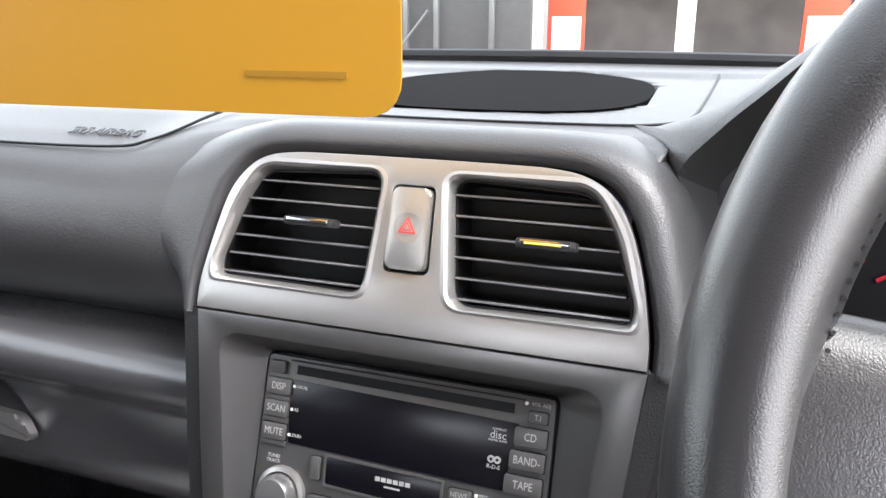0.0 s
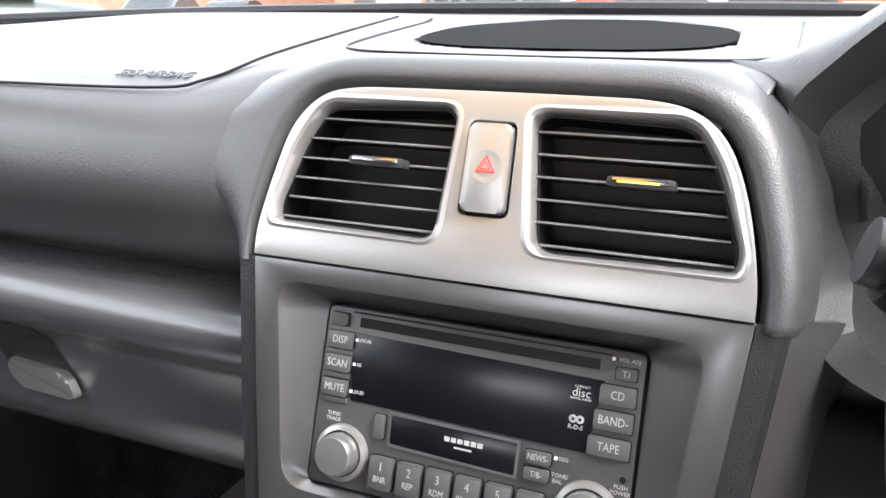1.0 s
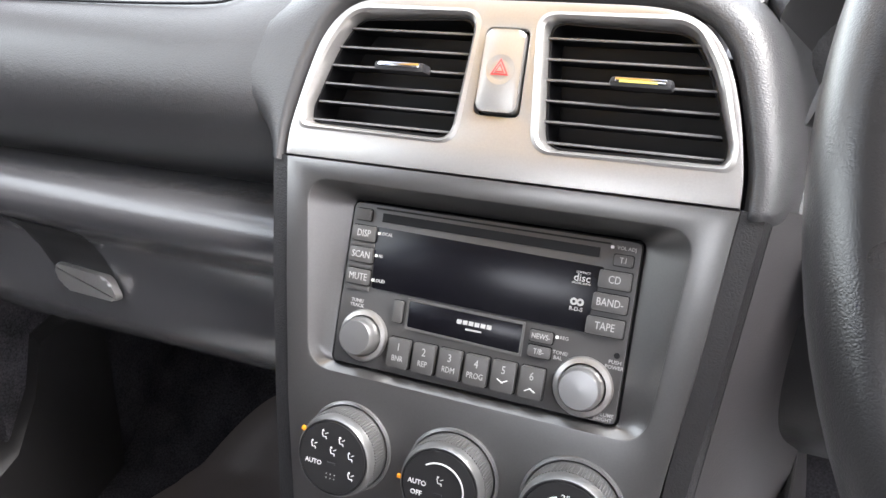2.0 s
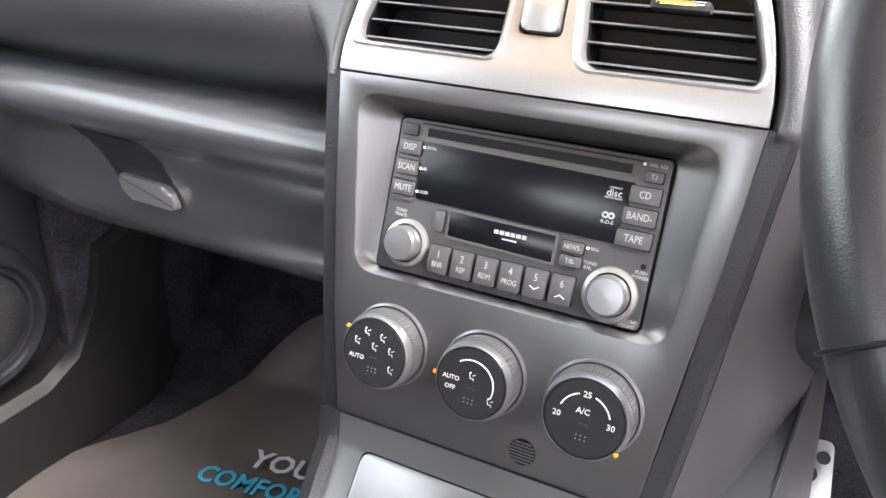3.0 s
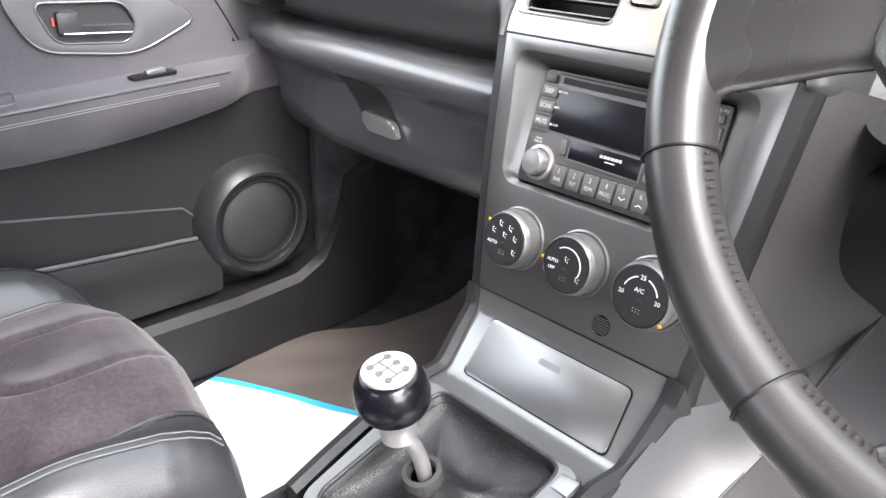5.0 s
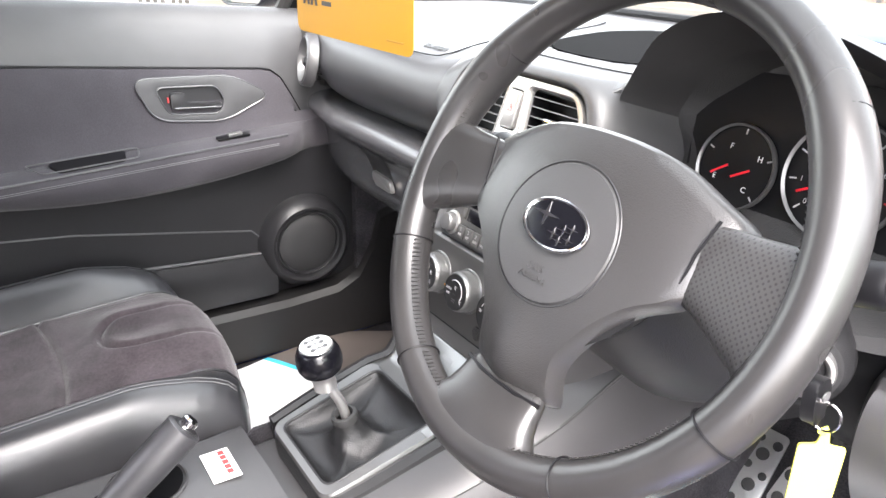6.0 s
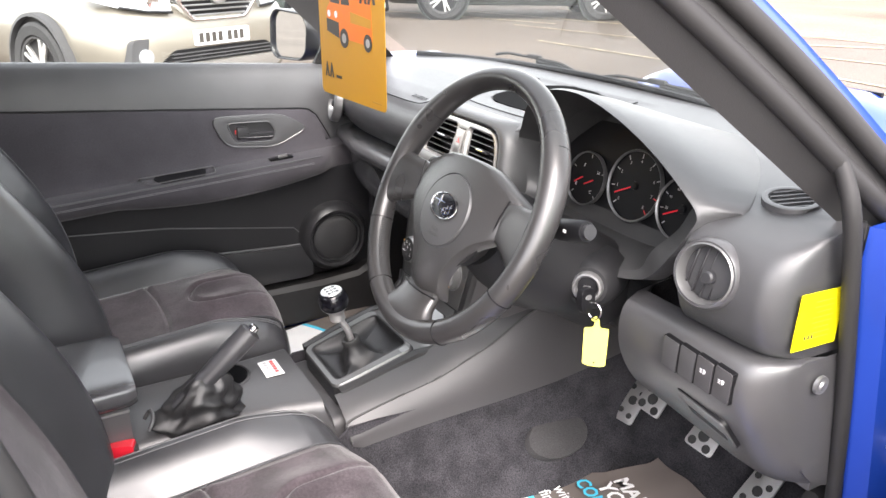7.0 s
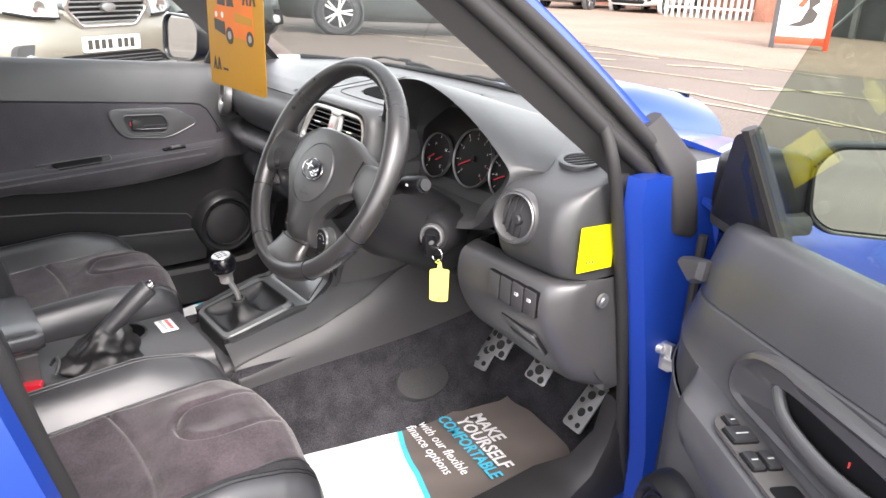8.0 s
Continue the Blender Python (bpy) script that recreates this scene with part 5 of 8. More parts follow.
for k in range(121):
    a = 2 * math.pi * k / 120
    grip = 0.0165 + 0.0022 * max(math.exp(-((((math.degrees(a) - 152 + 180) % 360) - 180) / 16) ** 2), math.exp(-((((math.degrees(a) - 28 + 180) % 360) - 180) / 16) ** 2))
    rings.append([W @ Vector(((RW + grip * 0.94 * math.cos(t)) * math.cos(a), (RW + grip * 0.94 * math.cos(t)) * math.sin(a), grip * 1.08 * math.sin(t))) for t in [2 * math.pi * j / 20 for j in range(20)]])
rbm = loft(rings, closed=True)
bmesh.ops.remove_doubles(rbm, verts=rbm.verts, dist=1e-6)
rim_ob = part("rim", rbm, M_WHEEL, wheel, "leather rim with worn shiny patches")
# seams across the rim
for a in (143, 37, 205, 335, 300, 240):
    r = radians(a)
    part("rim_seam", tube([W @ Vector(((RW + 0.0166 * math.cos(t)) * math.cos(r), (RW + 0.0166 * math.cos(t)) * math.sin(r), 0.0181 * math.sin(t))) for t in [2 * math.pi * j / 24 for j in range(24)]], 0.0008, 5, closed=True), M_BLACK, rim_ob)
# laced inner stitching
for a0, a1 in ((150, 172), (206, 240), (303, 332), (8, 36), (242, 298)):
    bms = []
    n = int((a1 - a0) / 1.3)
    for k in range(n):
        r = radians(a0 + (a1 - a0) * k / n)
        p = [W @ Vector(((RW - 0.0150 - 0.0005 * math.cos(t * 2.2)) * math.cos(r + 0.006 * t), (RW - 0.0150 - 0.0005 * math.cos(t * 2.2)) * math.sin(r + 0.006 * t), 0.0055 + 0.0045 * t)) for t in (-1, 0, 1)]
        bms.append(tube(p, 0.0006, 5))
    part("stitching", join(*bms), M_WHEEL, rim_ob)
# hub cover and spokes
hub_out = [(-0.122, 0.034), (-0.095, 0.048), (-0.055, 0.062), (0.0, 0.066), (0.055, 0.062), (0.095, 0.048), (0.122, 0.034), (0.112, 0.008), (0.107, -0.020), (0.080, -0.041), (0.057, -0.068), (0.041, -0.098), (0.040, -0.127), (0.020, -0.1295), (0.0, -0.130),
           (-0.020, -0.1295), (-0.040, -0.127), (-0.041, -0.098), (-0.057, -0.068), (-0.080, -0.041), (-0.107, -0.020), (-0.112, 0.008)]
ho = [Vector((p[0], p[1])) for p in hub_out]
hs = [Vector((q.x, q.y)) for q in spline([(p.x, p.y, 0) for p in ho], 4, closed=True)]
C0 = Vector((0, -0.012))


def dome(p):
    e = (p.x / 0.12) ** 2 + ((p.y + 0.012) / 0.105) ** 2
    return 0.015 - 0.0185 * e * (0.6 + 0.4 * e) + 0.012 * math.exp(-(p.x / 0.03) ** 2) * smoothstep(-0.07, -0.12, p.y)


rings = []
for s in (1.0, 0.995, 0.96, 0.88, 0.76, 0.62, 0.46, 0.28, 0.10):
    ring = []
    for p in hs:
        q = C0 + (p - C0) * s
        h = dome(q) - (0.018 if s == 1.0 else 0.003 if s > 0.99 else 0)
        ring.append(W @ Vector((q.x, q.y, h)))
    rings.append(ring)
hub = part("hub_cover", loft(rings, closed=True, caps=True), M_HUB, wheel, "grained airbag hub cover")
seam = [W @ Vector((0.056 * math.cos(a), -0.015 + 0.053 * math.sin(a), dome(Vector((0.056 * math.cos(a), -0.015 + 0.053 * math.sin(a)))) + 0.0004)) for a in [2 * math.pi * k / 60 for k in range(60)]]
part("airbag_seam", tube(seam, 0.0007, 6, closed=True), M_SLAT, hub)
pad = []
for s in (1.0, 0.98, 0.8, 0.5, 0.1):
    pad.append([W @ Vector((0.0546 * s * math.cos(a), -0.015 + 0.0516 * s * math.sin(a), dome(Vector((0.0546 * s * math.cos(a), -0.015 + 0.0516 * s * math.sin(a)))) + (0.0 if s == 1.0 else 0.0018))) for a in [2 * math.pi * k / 48 for k in range(48)]])
part("airbag_lid", loft(pad, closed=True, caps=True), M_LID, hub, "smooth oval airbag lid")
EM = W @ Matrix.Translation((0.003, -0.010, dome(Vector((0, -0.010))) + 0.0015)) @ Matrix.Scale(1.06, 4)
em = part("emblem", prism([(0.0295 * math.cos(a), 0.0165 * math.sin(a)) for a in [2 * math.pi * k / 40 for k in range(40)]], EM, 0.0, 0.0028, 0.0008), M_GLOSS, hub, "dark oval badge with silver stars")
part("emblem_rim", tube([EM @ Vector((0.0295 * math.cos(a), 0.0165 * math.sin(a), 0.0026)) for a in [2 * math.pi * k / 40 for k in range(40)]], 0.0014, 8, closed=True), M_CHROME, em)
for x, y, r in ((-0.011, 0.0045, 0.0105), (0.002, -0.0055, 0.005), (0.0095, -0.0015, 0.005), (0.0165, 0.0015, 0.0045), (0.0085, -0.0090, 0.0045), (0.0165, -0.0060, 0.0045)):
    star = []
    for k in range(8):
        rr = r if k % 2 == 0 else r * 0.22
        rr *= 1.35 if k in (0, 4) else 1.0
        star.append((x + rr * math.cos(math.pi * k / 4), y + rr * 0.8 * math.sin(math.pi * k / 4)))
    part("star_mark", prism(star, EM, 0.002, 0.0034), M_CHROME, em)
words("SRS", 0.0085, W @ Matrix.Translation((0.0, -0.043, dome(Vector((0, -0.043))) + 0.0019)), M_HUB, hub, "embossed_lettering", 0.0003, stretch=1.3)
words("AIRBAG", 0.0065, W @ Matrix.Translation((0.0, -0.0505, dome(Vector((0, -0.0505))) + 0.0019)), M_HUB, hub, "embossed_lettering", 0.0003, stretch=1.2)


def perforate(m, pitch):
    """Punched holes in rows in the wheel's plane."""
    n, l = m.node_tree.nodes, m.node_tree.links
    b = [q for q in n if q.type == "BSDF_PRINCIPLED"][0]
    tc, comb, vor = n.new("ShaderNodeTexCoord"), n.new("ShaderNodeCombineXYZ"), n.new("ShaderNodeTexVoronoi")
    for i in (0, 1):
        dot = n.new("ShaderNodeVectorMath")
        dot.operation = "DOT_PRODUCT"
        dot.inputs[1].default_value = (W.to_3x3().col[0] + (1 - 2 * i) * W.to_3x3().col[1]) * 0.7071
        l.new(tc.outputs["Object"], dot.inputs[0])
        l.new(dot.outputs["Value"], comb.inputs[i])
    vor.voronoi_dimensions = "2D"
    vor.inputs["Scale"].default_value, vor.inputs["Randomness"].default_value = 1.0 / pitch, 0.06
    l.new(comb.outputs[0], vor.inputs["Vector"])
    hole = n.new("ShaderNodeMapRange")
    hole.inputs["From Min"].default_value, hole.inputs["From Max"].default_value = 0.17, 0.30
    hole.inputs["To Min"].default_value, hole.inputs["To Max"].default_value = 0.25, 1.0
    l.new(vor.outputs["Distance"], hole.inputs["Value"])
    old = b.inputs["Base Color"].links[0].from_socket
    sc = n.new("ShaderNodeVectorMath")
    sc.operation = "SCALE"
    l.new(old, sc.inputs[0])
    l.new(hole.outputs["Result"], sc.inputs["Scale"])
    l.new(sc.outputs["Vector"], b.inputs["Base Color"])
    bm_ = n.new("ShaderNodeBump")
    bm_.inputs["Strength"].default_value, bm_.inputs["Distance"].default_value = 0.25, 0.0004
    l.new(hole.outputs["Result"], bm_.inputs["Height"])
    if b.inputs["Normal"].links:
        l.new(b.inputs["Normal"].links[0].from_socket, bm_.inputs["Normal"])
    l.new(bm_.outputs["Normal"], b.inputs["Normal"])


perforate(M_PERF, 0.0034)


def spoke(stations, name, material, label):
    rings = []
    for (x, y), (ux, uy), half, z0, t in stations:
        ring = []
        for k in range(20):
            a = 2 * math.pi * k / 20
            c, s_ = math.cos(a), math.sin(a)
            c = math.copysign(abs(c) ** 0.7, c)
            s_ = math.copysign(abs(s_) ** 0.7, s_)
            ring.append(W @ Vector((x + ux * half * c, y + uy * half * c, z0 + t * s_)))
        rings.append(ring)
    return part(name, loft(rings, closed=True, caps=True), material, wheel, label, sharp=75.0)


for s in (-1, 1):
    spoke([((s * 0.098, 0.006), (0, 1), 0.026, -0.008, 0.008), ((s * 0.118, 0.004), (0, 1), 0.030, -0.007, 0.010), ((s * 0.142, -0.001), (0, 1), 0.036, -0.004, 0.012), ((s * 0.160, -0.003), (0.1 * s, 1), 0.040, -0.002, 0.0135), ((s * 0.176, -0.006), (0.12 * s, 1), 0.052, 0.0, 0.0135)],
          "spoke", M_PERF if s > 0 else M_WHEEL, "perforated leather spoke" if s > 0 else "smooth leather spoke")
spoke([((0, -0.122), (1, 0), 0.036, -0.012, 0.008), ((0, -0.1305), (1, 0), 0.0415, -0.008, 0.0105), ((0, -0.140), (1, 0), 0.043, -0.006, 0.012), ((0, -0.150), (1, 0), 0.046, -0.004, 0.0135), ((0, -0.160), (1, 0), 0.054, -0.002, 0.0145), ((0, -0.168), (1, 0), 0.066, -0.001, 0.0145), ((0, -0.176), (1, 0), 0.086, 0.0, 0.014)],
      "spoke", M_WHEEL, "smooth leather lower spoke")
part("wheel_back", loft([[W @ Vector((a * math.cos(t), a * 0.9 * math.sin(t) - 0.015, d)) for t in [2 * math.pi * k / 28 for k in range(28)]] for d, a in ((-0.006, 0.085), (-0.03, 0.075), (-0.052, 0.05))], closed=True, caps=True), M_SHROUD, wheel)
for s in (1, -1):
    sl = tube([W @ Vector((s * 0.110, 0.034, 0.004)), W @ Vector((s * 0.104, 0.010, 0.0035)), W @ Vector((s * 0.101, -0.022, 0.001))], 0.0012, 6)
    part("spoke_seam", sl, M_BLACK, wheel)
part("spoke_seam", tube([W @ Vector((-0.042, -0.1290, -0.004)), W @ Vector((-0.02, -0.1305, 0.0015)), W @ Vector((0, -0.131, 0.002)), W @ Vector((0.02, -0.1305, 0.0015)), W @ Vector((0.042, -0.1290, -0.004))], 0.0016, 6), M_BLACK, wheel)

# ---- centre console ----
cons = thing("centre_console", "grey and silver centre console with gaiter frame", "console", (0, 0.15, 0.36))
# silver slope below the stack with the lid opening, down to the gaiter frame
prof = [(0.3400, 0.6735, 0.1070), (0.3370, 0.6600, 0.1055), (0.3352, 0.6538, 0.1048), (0.3325, 0.6490, 0.1042), (0.3128, 0.6285, 0.1025), (0.2940, 0.6090, 0.1000), (0.2890, 0.6062, 0.0990), (0.2820, 0.6050, 0.0980), (0.2560, 0.6050, 0.0960)]
rows = [[(x, y, z) for x in (-w - 0.003, -w, -w * 0.6, 0, w * 0.6, w - 0.004, w - 0.001)] for y, z, w in prof]
for r in rows:
    r[0] = (r[0][0], r[0][1] + 0.004, r[0][2] - 0.012)
    r[-1] = (r[-1][0], r[-1][1] + 0.004, r[-1][2] - 0.012)
part("console_slope", thick(loft(rows), -0.004), M_SATIN, cons, "pale satin silver console slope")
# dark trim along both edges, from the stack down past the gaiter
edge_rows = prof + [(0.200, 0.5900, 0.0945), (0.145, 0.5740, 0.0905), (0.108, 0.5640, 0.0860)]
for s in (-1, 1):
    strip = [[(s * (w - 0.001), y, z + 0.0005), (s * (w + 0.005), y - 0.001, z + 0.0035), (s * (w + 0.012), y, z + 0.001), (s * (w + 0.016), y + 0.004, z - 0.018), (s * (w + 0.018), y + 0.008, z - 0.055)] for y, z, w in edge_rows]
    part("console_edge", thick(loft(strip), 0.003), M_EDGE, cons, "dark grained console edge trim")
part("panel_seam", tube([ST @ Vector((-0.1085, -0.2402, 0.0004)), ST @ Vector((0.1085, -0.2402, 0.0004))], 0.0008, 6), M_BLACK, cons)
LD = axes((0, 0.3128, 0.6293), (1, 0, 0), (0, 0.0405, 0.0425))
lid = part("storage_lid", prism(rounded([(-0.0805, 0.0300), (0.0785, 0.0300), (0.0845, -0.0285), (-0.0785, -0.0285)], 0.007), LD, -0.002, 0.0022, 0.0010), M_SATIN, cons, "satin silver ashtray lid")
part("lid_gap", prism(rounded([(-0.0818, 0.0313), (0.0798, 0.0313), (0.0858, -0.0298), (-0.0798, -0.0298)], 0.007), LD, -0.004, 0.0006), M_BLACK, cons)
part("lid_mark", prism(rounded([(-0.012, 0.018), (0.012, 0.018), (0.012, 0.012), (-0.012, 0.012)], 0.002), LD, 0.001, 0.0025), M_KNOB, lid)
# gaiter frame: tilted rounded frame with a well
GF = axes((0.003, 0.1855, 0.587), (1, 0, 0), (0, 1, 0.285))
g_out = rounded([(-0.0940, 0.0790), (0.0920, 0.0790), (0.0840, -0.0880), (-0.0830, -0.0880)], 0.020, 6)
g_in = rounded([(-0.0690, 0.0715), (0.0690, 0.0715), (0.0670, -0.0735), (-0.0680, -0.0735)], 0.015, 6)
rg = [[GF @ Vector((x, y, h)) for x, y in lp] for lp, h in ((inset(g_out, -0.010), -0.055), (inset(g_out, -0.004), -0.020), (g_out, -0.002), (inset(g_out, 0.004), 0.004), (inset(g_in, -0.004), 0.005), (g_in, 0.001), (inset(g_in, 0.006), -0.018))]
part("gaiter_frame", loft(rg, closed=True), M_EDGE, cons, "dark grey frame round the gear gaiter")
pl = [[GF @ Vector((x, y, h)) for x, y in lp] for lp, h in ((inset(g_out, 0.001), 0.001), (inset(g_out, 0.004), 0.0058), (inset(g_in, -0.0035), 0.0066), (inset(g_in, -0.0005), 0.0040))]
part("frame_trim", loft(pl, closed=True), M_DULL, cons, "satin grey frame trim")
part("frame_lip", tube([GF @ Vector((x, y, 0.0052)) for x, y in inset(g_in, -0.002)], 0.0022, 8, closed=True), M_EDGE, cons, "dark lip round the gaiter")
part("blank_switch", box((0.0825, 0.060, 0.0068), (0.016, 0.016, 0.0012), 0.0005, GF), M_SATIN, cons, "small square blanking cover")
# gaiter: leather tent gathered at the stick
gait = []
for k, (s, h) in enumerate(((1.0, -0.002), (0.97, -0.007), (0.90, -0.012), (0.80, -0.016), (0.68, -0.018), (0.56, -0.018), (0.46, -0.014), (0.38, -0.008), (0.32, 0.000), (0.27, 0.008), (0.235, 0.015), (0.215, 0.021))):
    ring = []
    loop = inset(g_in, 0.003)
    for j in range(len(loop) * 3):
        (x0, y0), (x1, y1) = loop[j // 3], loop[(j // 3 + 1) % len(loop)]
        x, y = x0 + (x1 - x0) * (j % 3) / 3, y0 + (y1 - y0) * (j % 3) / 3
        a = math.atan2(y + 0.010, x)
        # four soft ridges run from the corners to the collar, small pleats between them
        amp = math.sin(math.pi * min(1.0, k / 9.0))
        wob = 0.0065 * amp * math.cos(4 * (a - 0.78)) + 0.0016 * amp * math.sin(11 * a + 0.6 * k) + 0.0012 * amp * math.sin(17 * a - 1.1 * k)
        c = Vector((0.0, -0.010))
        edge_ = Vector((x, y))
        rnd = c + (edge_ - c).normalized() * 0.075
        q = c.lerp(edge_.lerp(rnd, smoothstep(0.85, 0.35, s)), s)
        ring.append(GF @ Vector((q.x, q.y, h + wob)))
    gait.append(ring)
part("gear_gaiter", loft(gait, closed=True), M_FABRIC, cons, "creased black leather gear gaiter", sharp=80.0)
part("gaiter_collar", lathe([(0.0155, 0.018), (0.0175, 0.024), (0.016, 0.030), (0.012, 0.031), (0.010, 0.024)], GF @ Matrix.Translation((0, -0.010, 0)), 24, caps=False), M_RUBBER, cons)
# console body
body = []
for y, w, zt, wb in ((0.46, 0.150, 0.62, 0.20), (0.34, 0.135, 0.600, 0.185), (0.27, 0.128, 0.592, 0.172), (0.268, 0.124, 0.545, 0.17), (0.18, 0.118, 0.530, 0.165), (0.085, 0.115, 0.525, 0.155), (0.070, 0.112, 0.566, 0.150), (0.0, 0.098, 0.571, 0.140), (-0.06, 0.094, 0.571, 0.132), (-0.24, 0.094, 0.571, 0.130), (-0.60, 0.096, 0.571, 0.130)):
    body.append([(-min(wb, w + 0.016), y, 0.34), (-w - 0.012, y, zt - 0.09), (-w - 0.006, y, zt - 0.02), (-w + 0.004, y, zt - 0.004), (-w + 0.014, y, zt), (0, y, zt + 0.001), (w - 0.014, y, zt), (w - 0.004, y, zt - 0.004), (w + 0.006, y, zt - 0.02), (w + 0.012, y, zt - 0.09), (wb, y, 0.34)])
part("console_body", loft(body, closed=True, caps=True), M_HARD, cons, "dark grey console body")
# smooth side panels along the tunnel
for s in (1, -1):
    rows = []
    for y, z0, z1 in ((0.095, 0.500, 0.530), (0.115, 0.492, 0.541), (0.20, 0.498, 0.560), (0.27, 0.505, 0.578), (0.33, 0.512, 0.606), (0.38, 0.518, 0.632), (0.44, 0.526, 0.672), (0.50, 0.533, 0.70), (0.60, 0.545, 0.72), (0.72, 0.56, 0.74)):
        xo = 0.150 + 0.045 * smoothstep(0.15, 0.55, y)
        rows.append([(s * (xo + 0.024 * (1 - t) + 0.008 * math.sin(math.pi * t)), y, z0 + (z1 - z0) * t) for t in [k / 8 for k in range(9)]])
    if s > 0:
        part("tunnel_panel", thick(loft(rows), 0.006), M_SIDE, cons, "smooth grey tunnel side panel")
    edge = [Vector(r[-1]) for r in rows]
    if s > 0:
        flank_ = []
        for r in rows[:8]:
            q = Vector(r[-1])
            ey, ez, ew = [[e[i] for e in edge_rows][::-1] for i in range(3)]
            wz, ww = float(np.interp(q.y, ey, ez)), float(np.interp(q.y, ey, ew))
            a = Vector((ww + 0.0125, q.y, wz - 0.001))
            c = Vector((0.6 * a.x + 0.4 * q.x + 0.008, q.y, 0.6 * a.z + 0.4 * q.z + 0.004))
            flank_.append([(1 - t) ** 2 * a + 2 * t * (1 - t) * c + t * t * (q + Vector((0.002, 0, 0.001))) for t in [k / 8 for k in range(9)]])
        part("console_flank", thick(loft(flank_), 0.004), M_HARD, cons, "smooth grey side of the console")
    if s > 0:
        part("panel_edge", tube(spline([Vector(rows[0][2]), Vector(rows[0][6]), *edge], 4), 0.0025, 8), M_RUBBER, cons)
    carpet_side = []
    for y, zt in ((-0.55, 0.50), (0.05, 0.50), (0.095, 0.535), (0.20, 0.535), (0.40, 0.545), (0.60, 0.57), (0.90, 0.60)):
        xo = 0.168 + 0.045 * smoothstep(0.15, 0.55, y) if s > 0 else 0.132 + 0.030 * smoothstep(0.15, 0.55, y)
        if s > 0 and y > 0.1:
            carpet_side.append([(q.x, y, q.z) for q in spline([(xo, 0, zt), (xo + 0.003, 0, zt - 0.06), (xo + 0.006, 0, 0.425), (xo + 0.034, 0, 0.378), (xo + 0.075, 0, 0.318)], 4)])
        else:
            carpet_side.append([(s * (xo + 0.022 * t ** 1.6), y, zt + (0.318 - zt) * t) for t in [k / 16 for k in range(17)]])
    part("tunnel_carpet", thick(loft(carpet_side), 0.006), M_CARPET, cons, "black carpet up the tunnel side")
wing = []
for x, y in ((0.1370, -0.001), (0.1285, -0.080), (0.1195, -0.164), (0.1095, -0.240), (0.1085, -0.275)):
    p = ST @ Vector((x, y, -0.0015))
    wing.append([p + Vector((0.0165, 0.012, 0)), p + Vector((0.026, 0.024, -0.004)), p + Vector((0.045, 0.060, -0.015)), p + Vector((0.075, 0.14, -0.03)), p + Vector((0.095, 0.30, -0.045))])
part("stack_flank", thick(loft(wing), 0.004), M_SIDE, cons, "grey flank of the centre stack")
# badge plate, cup holder and tray
bd = part("build_plate", box((-0.029, 0.0205, 0.5735), (0.058, 0.034, 0.002), 0.0008), M_PAPERW, cons, "small white numbered plate")
for k in range(5):
    part("plate_bar", box((-0.050 + 0.0095 * k, 0.027, 0.5748), (0.0075, 0.007, 0.0005), 0), M_REDPRINT, bd)
for k in range(5):
    part("plate_bar", box((-0.050 + 0.0095 * k, 0.0145, 0.5748), (0.0070, 0.007, 0.0005), 0), M_GREYPRINT, bd)
cup = lathe([(0.041, -0.070), (0.042, 0.0), (0.0435, 0.002), (0.046, 0.0)], Matrix.Translation((-0.040, -0.062, 0.5735)), 40, caps=False)
part("cup_holder", cup, M_HARD, cons, "round cup holder")
# flat disc across the mouth, its near-black standing for shade in the cup
part("cup_shade", lathe([(0.040, 0.0), (0.0405, 0.0012), (0.0, 0.0012)], Matrix.Translation((-0.040, -0.062, 0.5735)), 36, caps=False), M_HOLLOWSHADE, cons, "near-black disc painted for the shade in the cup holder")
part("brake_slot", box((0.064, -0.13, 0.5725), (0.03, 0.10, 0.004), 0.0015), M_BLACK, cons)

# gear lever
gl = thing("gear_lever", "gear lever with a black and polished metal knob", "gear lever", tuple(GF @ Vector((0, -0.012, 0))))
b0 = GF @ Vector((0, -0.012, -0.02))
top = Vector((-0.004, 0.140, 0.7105))
part("stick", tube(spline([b0, (0.004, 0.166, 0.625), (0.004, 0.152, 0.655), (0.003, 0.146, 0.680)], 5), 0.0062, 14), M_ALU, gl)
KT = axes((0.003, 0.146, 0.657), (1, 0, 0), (0, 1, 0.17)) @ Matrix.Scale(1.12, 4)
part("neck", lathe([(0.010, 0.0), (0.0125, 0.002), (0.0125, 0.012), (0.0135, 0.016), (0.0165, 0.021), (0.0200, 0.024), (0.0215, 0.027)], KT, 36), M_ALU, gl, "polished metal collar")
part("knob", lathe([(0.0215, 0.026), (0.0242, 0.032), (0.0248, 0.039), (0.0235, 0.047), (0.0205, 0.0535), (0.0180, 0.0555), (0.0, 0.0560)], KT, 40), M_GLOSS, gl, "glossy black knob")
kp = part("shift_plate", lathe([(0.0178, 0.0555), (0.0170, 0.0572), (0.0, 0.0578)], KT, 36), M_ALU, gl, "silver shift pattern disc")
for x in (-0.009, 0.0, 0.009):
    for y in (-0.007, 0.007):
        part("pattern_dot", lathe([(0.0026, 0.0570), (0.0026, 0.0580), (0.0, 0.0580)], KT @ Matrix.Translation((x, y, 0)), 14), M_BUTTON, kp)
